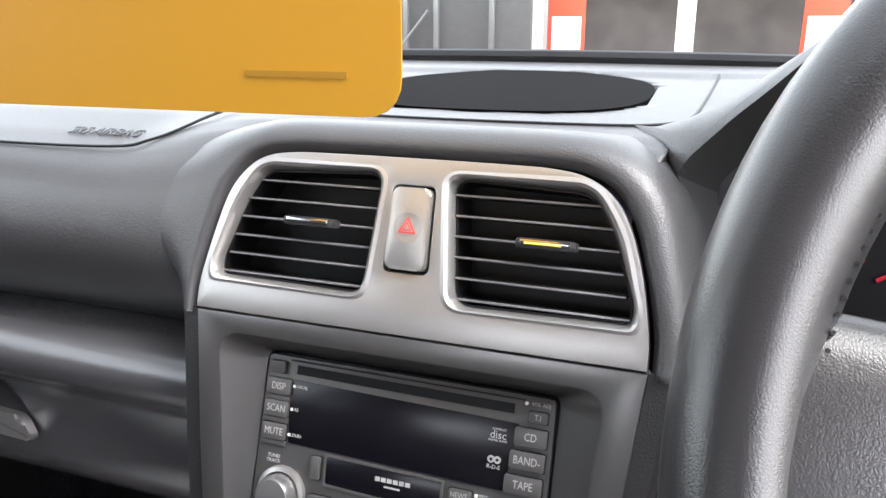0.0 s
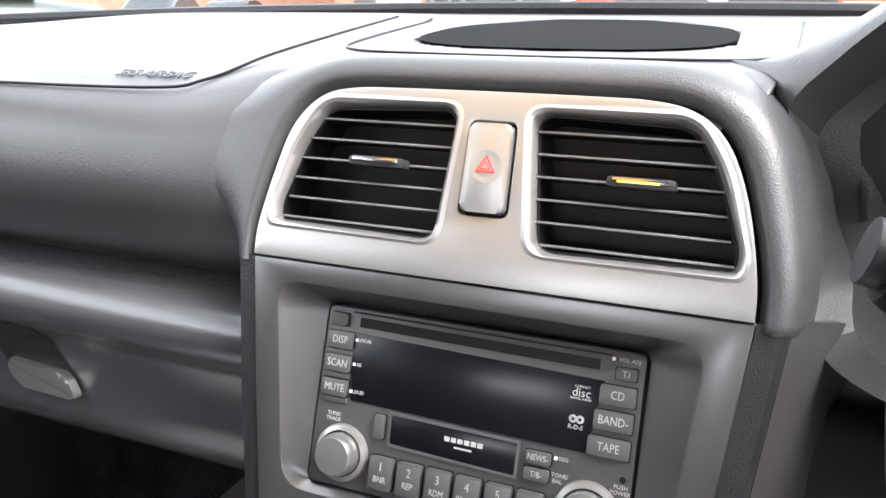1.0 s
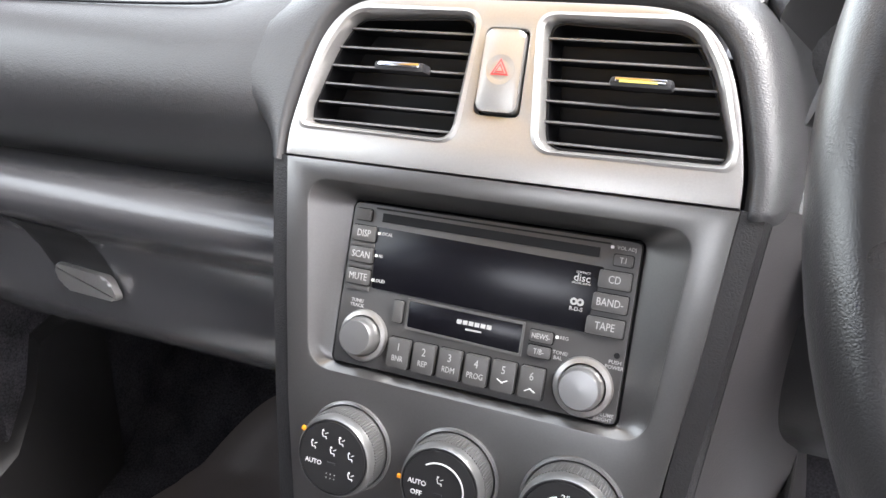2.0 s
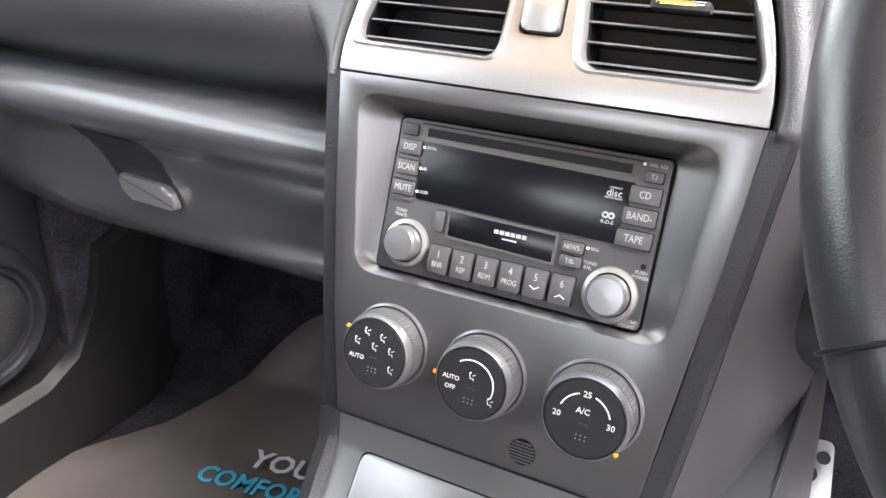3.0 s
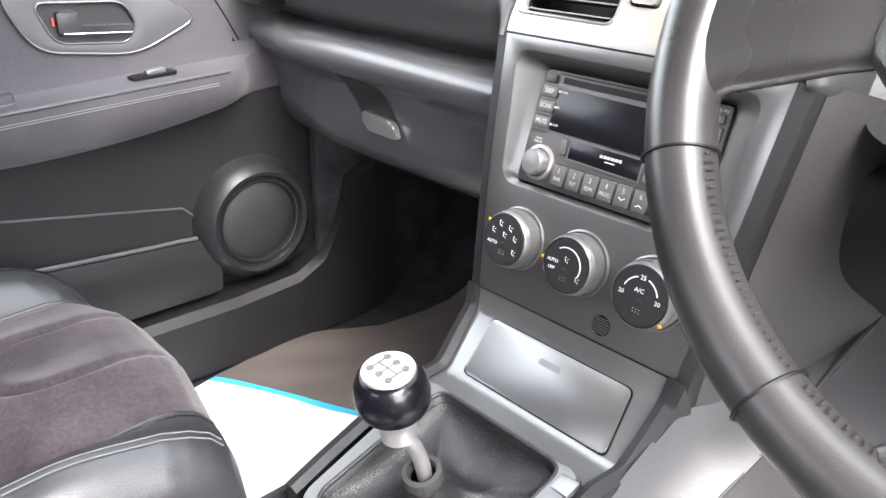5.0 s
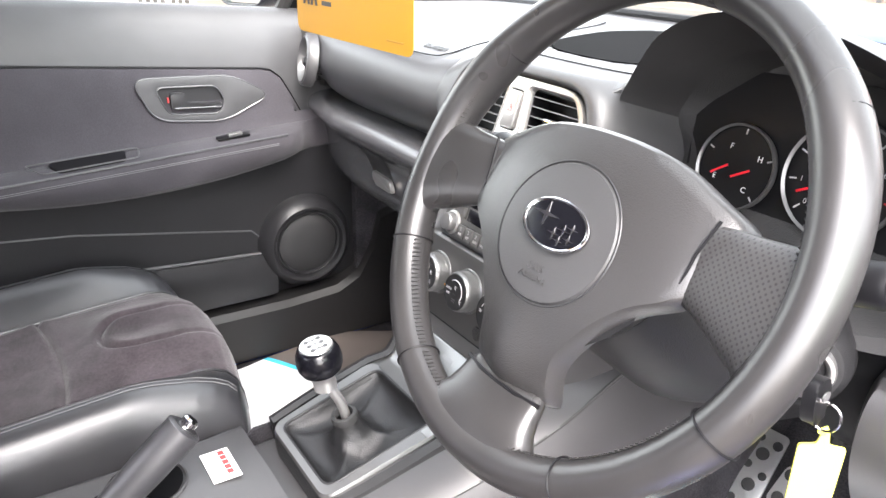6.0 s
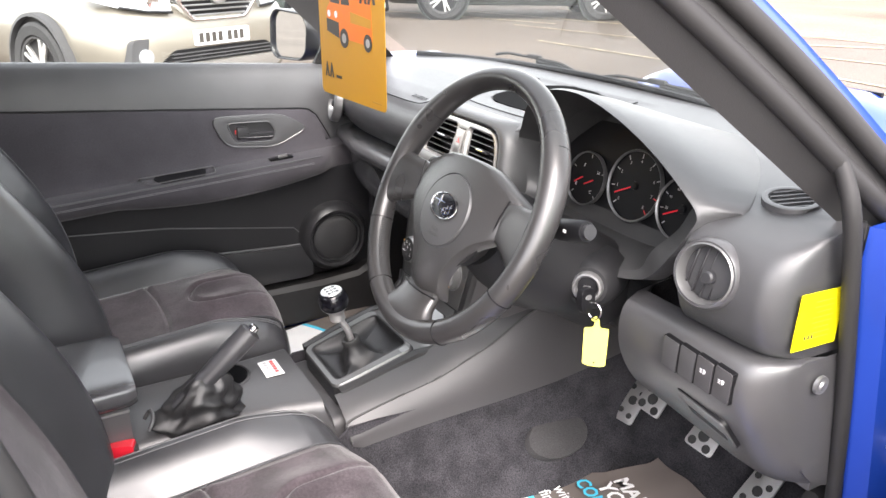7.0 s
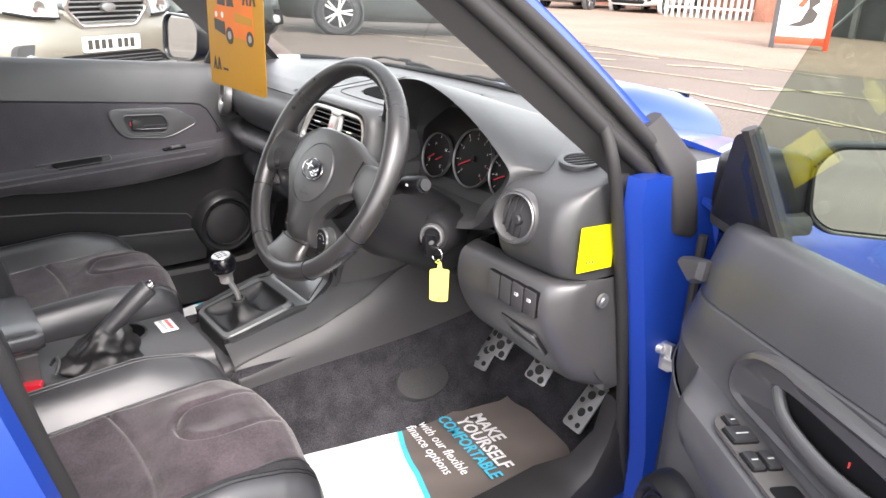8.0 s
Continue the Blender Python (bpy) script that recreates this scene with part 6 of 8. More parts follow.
part("pattern_mark", join(*[box((x, 0, 0.0577), (0.001, 0.010, 0.0006), 0, KT) for x in (-0.009, 0, 0.009)], box((0, 0, 0.0577), (0.018, 0.001, 0.0006), 0, KT)), M_BUTTON, kp)

# handbrake with a bunched gaiter
hb = thing("handbrake", "raised black leather handbrake lever with bunched gaiter", "handbrake", (0.066, -0.15, 0.572))
pa, pb = Vector((0.070, -0.165, 0.602)), Vector((0.074, -0.034, 0.714))
dirn = (pb - pa).normalized()
part("lever", tube([pa, pa.lerp(pb, 0.3), pa.lerp(pb, 0.7), pb - dirn * 0.012, pb - dirn * 0.002, pb], lambda t: (0.0190 if t > 0.3 else 0.016) if t < 0.97 else 0.0155, 20), M_LEATHER, hb, "leather-wrapped grip")
part("release_button", tube([pb - dirn * 0.004, pb + dirn * 0.008, pb + dirn * 0.010], lambda t: 0.0085 if t < 0.9 else 0.0065, 16), M_CHROME, hb, "chrome release button")
part("button_collar", tube([pb - dirn * 0.003, pb + dirn * 0.001], 0.0128, 18), M_SLAT, hb)
gb = []
for k in range(21):
    t = k / 20
    c = Vector((0.067, -0.135 - 0.012 * t, 0.574)).lerp(pa.lerp(pb, 0.40), t)
    ring = []
    for j in range(56):
        a = 2 * math.pi * j / 56
        r = (0.060 * (1 - t) ** 0.8 + 0.021 * t) * (1 + 0.10 * math.sin(4 * a + 3 * t) * math.sin(math.pi * min(1, t + 0.15)) + 0.05 * math.sin(9 * a - 6 * t + 1) + 0.07 * math.sin(5 * t * math.pi + 1.5 * math.sin(a)))
        ring.append(c + Vector((r * 0.72 * math.cos(a), r * 1.25 * math.sin(a), 0.008 * math.sin(3 * a + 4 * t))))
    gb.append(ring)
part("brake_gaiter", loft(gb, closed=True), M_FABRIC, hb, "creased black fabric gaiter", sharp=90.0)
gs = pa.lerp(pb, 0.25)
side = dirn.cross(Vector((1, 0, 0))).normalized()
stitches([pa.lerp(pb, t) + side * -0.0 + Vector((-0.016, 0, 0.004)) for t in (0.38, 0.95)], hb, "stitching", 0.005, 0.0008, M_BLACK)

# armrest box between the seats
ar = thing("armrest_box", "padded black leather armrest on the console box", "armrest", (0.02, -0.40, 0.572))
part("box", loft([[(x, y, z) for x, z in ((-0.088, 0.572), (-0.090, 0.640), (0.104, 0.640), (0.106, 0.572))] for y in (-0.240, -0.60)], closed=True, caps=True), M_HARD, ar)
part("box_seam", box((0.008, -0.42, 0.6425), (0.196, 0.362, 0.004), 0.001), M_KNOB, ar)
part("cushion", loft([[(0.008 + w * math.copysign(abs(math.cos(a)) ** 0.45, math.cos(a)), y, 0.665 + h * math.copysign(abs(math.sin(a)) ** 0.45, math.sin(a))) for a in [2 * math.pi * k / 32 for k in range(32)]]
                      for y, w, h in ((-0.222, 0.080, 0.010), (-0.225, 0.096, 0.019), (-0.238, 0.102, 0.0225), (-0.40, 0.104, 0.0235), (-0.60, 0.104, 0.0235))], closed=True, caps=True), M_ARM, ar, "padded leather lid")
# hinge latch in front of the armrest
part("latch", tube(spline([(0.085, -0.215, 0.585), (0.075, -0.205, 0.600), (0.050, -0.205, 0.600), (0.045, -0.215, 0.585)], 5), 0.0035, 8), M_HARD, ar)

# seat belt buckle beside the driver's seat
bk = thing("seat_belt_buckle", "black seat belt buckle with a red release button", "buckle", (0.118, -0.26, 0.50))
BK = axes((0.116, -0.262, 0.560), (0.3, 0.95, 0), (-0.15, -0.1, 1))
part("buckle_body", prism(rounded([(-0.024, 0.030), (0.024, 0.030), (0.020, -0.085), (-0.020, -0.085)], 0.008), BK, -0.012, 0.012, 0.004), M_RADIO, bk)
part("release_button", prism(rounded([(-0.021, 0.036), (0.021, 0.036), (0.021, 0.018), (-0.021, 0.018)], 0.004), BK, -0.009, 0.0135, 0.002), M_RED, bk, "red press button")
part("buckle_stalk", box((0, -0.12, 0), (0.022, 0.09, 0.006), 0.002, BK), M_RADIO, bk)


# ---- seats ----
def seat(cx, yf, label):
    t = thing("bucket_seat", label, "seat", (cx, yf - 0.3, 0.36), "front seats")
    stat = [(0.004, -0.165), (0.0, -0.115), (-0.002, -0.085), (0.002, -0.055), (0.010, -0.030), (0.024, -0.013), (0.042, -0.004), (0.065, 0.0)] + [(0.065 + 0.0125 * k, -0.0009 * k) for k in range(1, 34)]
    acr = [(0.0, 0.0), (0.06, 0.002), (0.10, 0.004), (0.130, 0.006), (0.142, 0.002), (0.148, 0.002), (0.158, 0.014), (0.175, 0.033), (0.195, 0.047), (0.212, 0.051), (0.228, 0.044), (0.240, 0.026), (0.247, 0.0), (0.250, -0.035), (0.250, -0.09), (0.247, -0.15)]
    us = [a for a, _ in acr]
    hs_ = [h for _, h in acr]

    def z_top(u, d):
        return float(np.interp(abs(u), us, hs_))

    def point(u, s, k):
        off, dz = s
        grow = 0.45 + 0.55 * smoothstep(0.02, 0.16, off)
        h = z_top(u, off)
        h = h * grow if h > 0 else h
        # stitched tongue on the suede
        if abs(u) < 0.14:
            r = 0.052
            yy = off - 0.128
            d = math.hypot(u, max(0.0, yy)) - r
            soft = 0.25 + 0.75 * smoothstep(0.05, 0.15, off)
            h -= soft * (0.0105 * math.exp(-(d / 0.0052) ** 2) - 0.009 * math.exp(-(d / 0.03) ** 2))
            h += 0.016 * smoothstep(0.145, 0.05, abs(u)) * smoothstep(0.28, 0.14, off)
            h -= 0.0085 * math.exp(-((off - 0.240) / 0.005) ** 2) - 0.005 * math.exp(-((off - 0.240) / 0.03) ** 2)
        y = yf - 0.045 * (u / 0.25) ** 2 - off * 1.0
        return Vector((cx + u, y, max(0.35, 0.577 + dz + h - 0.0)))

    ST_ = []
    for a, b in zip(stat, stat[1:]):
        for j in range(4):
            ST_.append((a[0] + (b[0] - a[0]) * j / 4, a[1] + (b[1] - a[1]) * j / 4))
    ST_.append(stat[-1])
    mid = [-0.143 + 0.286 * k / 130 for k in range(131)]
    bol = [0.1475 + 0.0009 * 0, 0.151, 0.156, 0.163, 0.171, 0.18, 0.19, 0.2, 0.208, 0.216, 0.224, 0.231, 0.2375, 0.243, 0.247, 0.2495, 0.2500]
    lows = [(0.250, -0.06), (0.249, -0.11), (0.245, -0.17), (0.235, -0.20)]
    part("seat_cushion", loft([[point(u, s, k) for u in mid] for k, s in enumerate(ST_)]), M_SUEDE, t, "plum-grey suede cushion with a stitched tongue")
    for sg in (-1, 1):
        rows = []
        for k, s in enumerate(ST_):
            r = [point(sg * 0.141, s, k) + Vector((0, 0, -0.006))] + [point(sg * u, s, k) for u in bol]
            last = r[-1]
            r += [Vector((cx + sg * u, last.y, max(0.36, last.z + dz))) for u, dz in lows]
            rows.append(r)
        b = part("bolster", loft(rows), M_LEATHER, t, "black leather side bolster")
        for uu in (0.205, 0.214):
            pts = [point(sg * uu, s, k) + Vector((0, 0, 0.0006)) for k, s in enumerate(ST_) if s[0] > 0.012]
            part("stitching", tube(pts, 0.0007, 5), M_THREAD if sg * cx < 0 else M_BLACK, b)
        part("piping", tube([point(sg * 0.145, s, k) + Vector((0, 0, 0.001)) for k, s in enumerate(ST_)], 0.0022, 6), M_LEATHER, b)
    part("seat_base", box((cx, yf - 0.27, 0.405), (0.44, 0.40, 0.11), 0.03), M_RADIO, t)
    # backrest
    def back(u, v):
        h = float(np.interp(abs(u), [0, 0.12, 0.15, 0.18, 0.21, 0.235, 0.25, 0.255], [0, 0.004, 0.012, 0.045, 0.075, 0.07, 0.03, -0.05])) * (0.5 + 0.5 * math.sin(math.pi * min(1, v / 0.55)) if v < 0.55 else 0.45)
        w = 1.0 - 0.35 * smoothstep(0.42, 0.66, v)
        y = yf - 0.415 - 0.33 * v + h + 0.012 * math.sin(v * 9)
        return Vector((cx + u * w, y, 0.545 + 0.93 * v))
    vs_ = [0.82 * k / 30 for k in range(31)]
    br = part("backrest", thick(loft([[back(u, v) for u in [-0.145 + 0.29 * k / 24 for k in range(25)]] for v in vs_]), 0.02), M_SUEDE, t, "suede backrest panel")
    for sg in (-1, 1):
        part("back_bolster", thick(loft([[back(sg * u, v) for u in (0.144, 0.15, 0.158, 0.168, 0.18, 0.192, 0.205, 0.217, 0.228, 0.238, 0.246, 0.252, 0.255)] for v in vs_]), 0.02), M_LEATHER, t, "black leather backrest bolster")
        part("stitching", tube([back(sg * 0.222, v) + Vector((0, 0.001, 0)) for v in vs_], 0.0007, 5), M_THREAD, br)
    part("backrest_shell", loft([[(cx + sx * w, yf - 0.45 - 0.33 * v - d, 0.52 + 0.93 * v) for sx, d in ((-0.25, 0), (0.25, 0), (0.22, 0.10), (-0.22, 0.10))] for v, w in ((0, 1), (0.42, 1), (0.66, 0.66), (0.82, 0.6))], closed=True, caps=True), M_RADIO, t)
    return t


seat(-0.385, 0.135, "passenger bucket seat in plum-grey suede and black leather")
seat(0.385, 0.085, "driver's bucket seat in plum-grey suede and black leather")


# ---- doors ----
def belt(y):
    return 1.0405 - 0.068 * y


def door(side, tf, label):
    """A front door in closed left-hand coordinates, moved by tf."""
    drv = side > 0
    t = thing("door_2" if drv else "door_1", label, "car door", tuple(tf @ Vector((-0.72, 0.1, 0.42))), "front doors", "structure")

    def P(name, bm, material, parent=None, lab="", sharp=38.0):
        bm.transform(tf)
        return part(name, bm, material, parent or t, lab, sharp=sharp)

    ys = [-0.50 + 0.02 * k for k in range(56)]

    def sec(y):
        zb, zi, za = belt(y), 0.941 - 0.080 * y, (0.804 if drv else 0.785) + 0.056 * y
        zi -= 0.0 if drv else 0.20 * smoothstep(0.33, 0.47, y) ** 2
        zi = max(zi, za + 0.012)
        zc = 0.712 + 0.35 * (y - 0.06) ** 2
        a = smoothstep(0.435, 0.36, y)
        zc = min(zc, za - 0.052)

        def ax(x):
            return -0.668 + (x + 0.668) * a
        up = [(-0.750, zb - 0.004), (-0.742, zb + 0.004), (-0.726, zb + 0.003), (-0.712, zb - 0.008), (-0.704, zb - 0.030), (-0.696, (zb + zi) / 2), (-0.691, zi + 0.008), (-0.690, zi)]
        if drv:
            up[-2:] = [(-0.6925, zi + 0.008), (-0.6905, zi)]
        ins = [(-0.694, zi - 0.001), (-0.687, zi - 0.004), (-0.682, zi - 0.02), (-0.678, (zi + za) / 2), (-0.676, za + 0.02), (-0.671, za + 0.006), (-0.668, za + 0.001)]
        arm = [(-0.672, za + 0.002), (ax(-0.650), za + 0.001), (ax(-0.630), za - 0.001), (ax(-0.617), za - 0.007), (ax(-0.611), za - 0.020), (ax(-0.612), (za + zc) / 2), (ax(-0.622), zc + 0.012), (ax(-0.640), zc + 0.001), (ax(-0.660), zc - 0.004)]
        low = [(-0.664, zc - 0.002), (-0.667, zc - 0.020), (-0.669, 0.62), (-0.668, 0.56), (-0.668, 0.50), (-0.672, 0.465), (-0.685, 0.448), (-0.71, 0.44)]
        return up, ins, arm, low

    if drv:
        # the leading edge turns outwards and dips
        def turn(y, pts):
            k = max(0.0, (y - 0.44) / 0.145) ** 2
            return [(max(x - 0.062 * k, -0.80), z - 0.028 * k * smoothstep(0.85, 0.95, z)) for x, z in pts]
        ys = [y for y in ys if y < 0.59]
        secs = [tuple(turn(y, q) for q in sec(y)) for y in ys]
    else:
        secs = [sec(y) for y in ys]
    up = P("upper_trim", thick(loft([[(x, y, z) for x, z in s[0]] for y, s in zip(ys, secs)]), 0.003), M_DOORP, None, "smooth grey upper door trim")
    ins = P("insert", thick(loft([[(x, y, z) for x, z in s[1]] for y, s in zip(ys, secs)]), 0.003), M_DSUEDE if not drv else M_DOORP, None, "dark suede door insert" if not drv else "grained plastic door insert")
    arm = P("armrest", thick(loft([[(x, y, z) for x, z in s[2]] for y, s in zip(ys, secs)]), 0.003), M_DSUEDE if not drv else M_DOORP, None, "padded door armrest")
    # lighter trim on the lit driver's door, shade-darkened plastic on the passenger's
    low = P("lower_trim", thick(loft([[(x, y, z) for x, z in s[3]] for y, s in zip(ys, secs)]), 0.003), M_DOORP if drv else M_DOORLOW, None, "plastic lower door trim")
    for zoff, name in ((0.0, "insert_seam"),):
        if not drv:
            P(name, tube([(-0.689, y, s[0][-1][1]) for y, s in zip(ys, secs)], 0.0016, 6), M_BLACK, ins)
    if not drv:
        for dz in (-0.017, -0.020):
            P("stitching", tube([(-0.6105, y, s[2][3][1] + dz + 0.006) for y, s in zip(ys, secs) if y < 0.36], 0.0006, 5), M_THREAD, arm)
        P("armrest_edge", tube([(-0.616, y, s[2][3][1] + 0.001) for y, s in zip(ys, secs) if y < 0.37], 0.0022, 6), M_DOORP, arm)
    # end faces and outer skin
    for yy, s in ((ys[0], secs[0]), (ys[-1], secs[-1])):
        prof = s[0] + s[1] + s[2] + s[3]
        P("door_edge", prism([(x, z) for x, z in prof] + [(-0.80, 0.44), (-0.84, 0.60), (-0.83, 0.85), (-0.755, s[0][0][1])], Matrix(((1, 0, 0, 0), (0, 0, -1, yy), (0, 1, 0, 0), (0, 0, 0, 1))), -0.002, 0.002), M_BLUE, None)
    skin = [[(-0.752, y, belt(y) - 0.002), (-0.775, y, belt(y) - 0.02), (-0.822, y, 0.85), (-0.838, y, 0.70), (-0.835, y, 0.55), (-0.80, y, 0.36), (-0.76, y, 0.345), (-0.71, y, 0.44)] for y in (-0.50, -0.2, 0.2, 0.62)]
    P("outer_skin", thick(loft(skin), 0.003), M_BLUE, None, "glossy blue door skin")
    P("lower_seal", tube([(-0.715, -0.49, 0.44), (-0.715, 0.10, 0.436), (-0.715, 0.59, 0.44), (-0.735, 0.605, 0.50), (-0.745, 0.605, 0.95)], 0.008, 8), M_SEAL, None)
    # handle dish and lever
    if not drv:
        HD = axes((-0.6815, 0.22, 0.868), (0, 1, 0), (-0.02, 0, 1))
        dish = P("handle_bezel", plate(rounded([(-0.118, 0.046), (0.060, 0.040), (0.135, -0.002), (0.040, -0.044), (-0.085, -0.030)], 0.03, 6), [rounded([(-0.080, 0.028), (0.030, 0.024), (0.045, -0.005), (0.030, -0.028), (-0.060, -0.022)], 0.016, 5)], HD, 0.0, 0.008, 0.003), M_DOORP, None, "grey handle surround")
        P("handle_well", prism(rounded([(-0.083, 0.031), (0.034, 0.027), (0.048, -0.005), (0.032, -0.031), (-0.062, -0.025)], 0.016, 5), HD, 0.001, 0.003), M_SLAT, dish)
        # thin glossy tubes added to draw the highlight along both rims
        for lp, hh in ((rounded([(-0.118, 0.046), (0.060, 0.040), (0.135, -0.002), (0.040, -0.044), (-0.085, -0.030)], 0.03, 6), 0.0066), (rounded([(-0.080, 0.028), (0.030, 0.024), (0.045, -0.005), (0.030, -0.028), (-0.060, -0.022)], 0.016, 5), 0.0078)):
            P("bezel_highlight", tube([HD @ Vector((x, y, hh)) for x, y in lp], 0.0016, 6, closed=True), M_GLOVE, dish, "glossy bead added as the surround's highlight line")
        P("door_lever", prism(rounded([(-0.055, 0.016), (-0.030, 0.016), (-0.030, -0.002), (0.036, -0.006), (0.036, -0.016), (-0.055, -0.012)], 0.004), HD, 0.004, 0.014, 0.003), M_SLAT, dish, "dark grey door lever")
        P("lever_trim", tube([HD @ Vector(p) for p in ((-0.050, -0.010, 0.0145), (0.034, -0.014, 0.0145))], 0.0012, 6), M_CHROME, dish)
        P("lock_mark", box((-0.058, 0.004, 0.006), (0.003, 0.010, 0.003), 0.001, HD), M_REDPRINT, dish)
        AR = axes((-0.640, 0.045, 0.7915), (0, 1, 0.056), (-1, 0, 0.16))
        # flat black slab paints the shade inside the pull pocket
        P("pull_pocket", prism(rounded([(-0.095, 0.017), (0.030, 0.016), (0.024, -0.015), (-0.084, -0.016)], 0.008), AR, -0.010, 0.0012), M_BLACK, arm, "pull pocket, its inner shade painted as a black patch")
        P("pocket_rim", tube([AR @ Vector((x, y, 0.0014)) for x, y in rounded([(-0.130, 0.022), (0.052, 0.020), (0.046, -0.020), (-0.108, -0.021)], 0.010)], 0.0013, 6, closed=True), M_DOORP, arm)
        A2 = axes((-0.640, 0.262, 0.8025), (0, 1, 0.056), (-1, 0, 0))
        sw = P("window_switch", prism(rounded([(-0.030, 0.010), (0.030, 0.010), (0.030, -0.010), (-0.030, -0.010)], 0.003), A2, -0.002, 0.0015), M_BLACK, arm, "window switch")
        P("switch_key", box((0.004, 0, 0.004), (0.026, 0.012, 0.006), 0.002, A2), M_KNOB, sw)
    else:
        HD = axes((-0.679, 0.20, 0.875), (0, 1, 0), (-0.02, 0, 1))
        b_out = rounded([(-0.260, 0.052), (0.060, 0.050), (0.118, 0.034), (0.156, 0.004), (0.160, -0.038), (0.120, -0.046), (-0.260, -0.048)], 0.035, 6)
        b_in = rounded([(-0.230, 0.020), (0.020, 0.020), (0.055, 0.018), (0.078, 0.008), (0.060, -0.012), (-0.010, -0.024), (-0.230, -0.030)], 0.018, 6)
        rg_ = [[HD @ Vector((x, y, h)) for x, y in lp] for lp, h in ((b_out, 0.0), (inset(b_out, 0.004), 0.010), (inset(b_out, 0.012), 0.013), (inset(b_out, 0.022), 0.007), (inset(b_in, -0.008), 0.009), (b_in, 0.006), (inset(b_in, 0.003), -0.012))]
        dish = P("handle_bezel", loft(rg_, closed=True), M_HARD, None, "raised grey handle surround")
        P("handle_well", prism(inset(b_in, 0.002), HD, -0.003, 0.0015), M_BLACK, dish)
        P("door_lever", tube(spline([HD @ Vector((0.066, 0.010, 0.003)), HD @ Vector((0.030, -0.010, 0.011)), HD @ Vector((-0.05, -0.018, 0.013)), HD @ Vector((-0.12, -0.014, 0.008))], 6), 0.0075, 12, squash=((0.2, 0, 1), 1.5)), M_DULL, dish, "dull grey door lever")
        P("lock_mark", box((-0.060, 0.000, 0.002), (0.002, 0.007, 0.002), 0.0008, HD), M_REDPRINT, dish)
        AR = axes((-0.642, 0.213, 0.8170), (0, 1, 0.056), (-1, 0, 0))
        pl_ = P("switch_plate", prism(rounded([(-0.150, 0.020), (0.085, 0.022), (0.108, 0.004), (0.085, -0.020), (-0.150, -0.022)], 0.014, 6), AR, -0.001, 0.004, 0.0015), M_PLATE, arm, "grey switch plate on the armrest")
        for x, y, w, h, n_ in ((0.082, 0.002, 0.020, 0.013, "mirror_switch"), (0.056, 0.000, 0.026, 0.030, "mirror_pad"), (0.010, -0.010, 0.028, 0.015, "window_switch"), (0.010, 0.009, 0.028, 0.015, "window_switch")):
            k_ = P(n_, box((x, y, 0.006), (w, h, 0.008), 0.003, AR), M_SLAT, pl_, "black rocker switch")
            P("switch_rim", plate(rrect(w + 0.004, h + 0.004, 0.003, 3, x, y), [rrect(w, h, 0.003, 3, x, y)], AR, 0.0, 0.005), M_BLACK, k_)
            P("switch_mark", box((x - 0.002, y, 0.0101), (0.002, h * 0.5, 0.0004), 0, AR), M_GREYPRINT, k_)
        # pull cup drawn as a flat black slab, shade in the colour
        P("pull_cup", prism(rounded([(-0.120, 0.016), (-0.030, 0.016), (-0.030, -0.016), (-0.120, -0.016)], 0.006), AR, -0.004, 0.0045), M_BLACK, arm, "pull cup, its inner shade painted as a black patch")
        P("door_knob", lathe([(0.016, 0.0), (0.016, 0.012), (0.012, 0.016), (0, 0.0165)], axes((-0.664, 0.34, 0.655), (0, 1, 0), (0, 0, 1)), 24), M_HARD, low)
    # map pocket and loudspeaker
    MP = axes((-0.6675, 0.14, 0.600), (0, 1, 0), (0, 0, 1))
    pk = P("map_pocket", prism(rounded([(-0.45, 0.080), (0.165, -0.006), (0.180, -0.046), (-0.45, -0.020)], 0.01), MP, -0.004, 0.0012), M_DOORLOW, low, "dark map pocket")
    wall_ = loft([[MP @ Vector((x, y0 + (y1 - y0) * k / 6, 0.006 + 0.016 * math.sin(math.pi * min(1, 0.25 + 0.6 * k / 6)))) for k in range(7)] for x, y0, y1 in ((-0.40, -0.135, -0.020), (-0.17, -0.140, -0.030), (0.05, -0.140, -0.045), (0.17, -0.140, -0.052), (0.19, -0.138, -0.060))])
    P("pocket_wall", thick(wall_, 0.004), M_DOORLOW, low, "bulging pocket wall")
    P("pocket_lip", tube([MP @ Vector((-0.40, -0.018, 0.012)), MP @ Vector((-0.17, -0.026, 0.012)), MP @ Vector((0.05, -0.041, 0.012)), MP @ Vector((0.18, -0.050, 0.010))], 0.0035, 8), M_DOORP, low)
    P("pocket_edge", tube([MP @ Vector((-0.40, 0.075, 0.002)), MP @ Vector((-0.17, 0.054, 0.003)), MP @ Vector((0.150, 0.000, 0.003)), MP @ Vector((0.178, -0.030, 0.003))], 0.0018, 6), M_DOORP, low)
    SP = axes((-0.668, 0.400, 0.560), (0, 1, 0), (0, 0, 1))
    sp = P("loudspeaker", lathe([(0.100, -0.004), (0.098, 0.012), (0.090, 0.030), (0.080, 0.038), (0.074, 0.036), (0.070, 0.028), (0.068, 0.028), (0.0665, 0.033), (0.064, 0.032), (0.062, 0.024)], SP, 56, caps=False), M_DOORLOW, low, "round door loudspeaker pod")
    P("grille", lathe([(0.064, 0.024), (0.055, 0.029), (0.035, 0.0315), (0.0, 0.0325)], SP, 48, caps=False), mat("speaker_mesh" + ("_b" if drv else ""), (0.016, 0.016, 0.017), 0.6, bump=0.6, bs=620.0, voro=True), sp, "fine mesh loudspeaker grille")
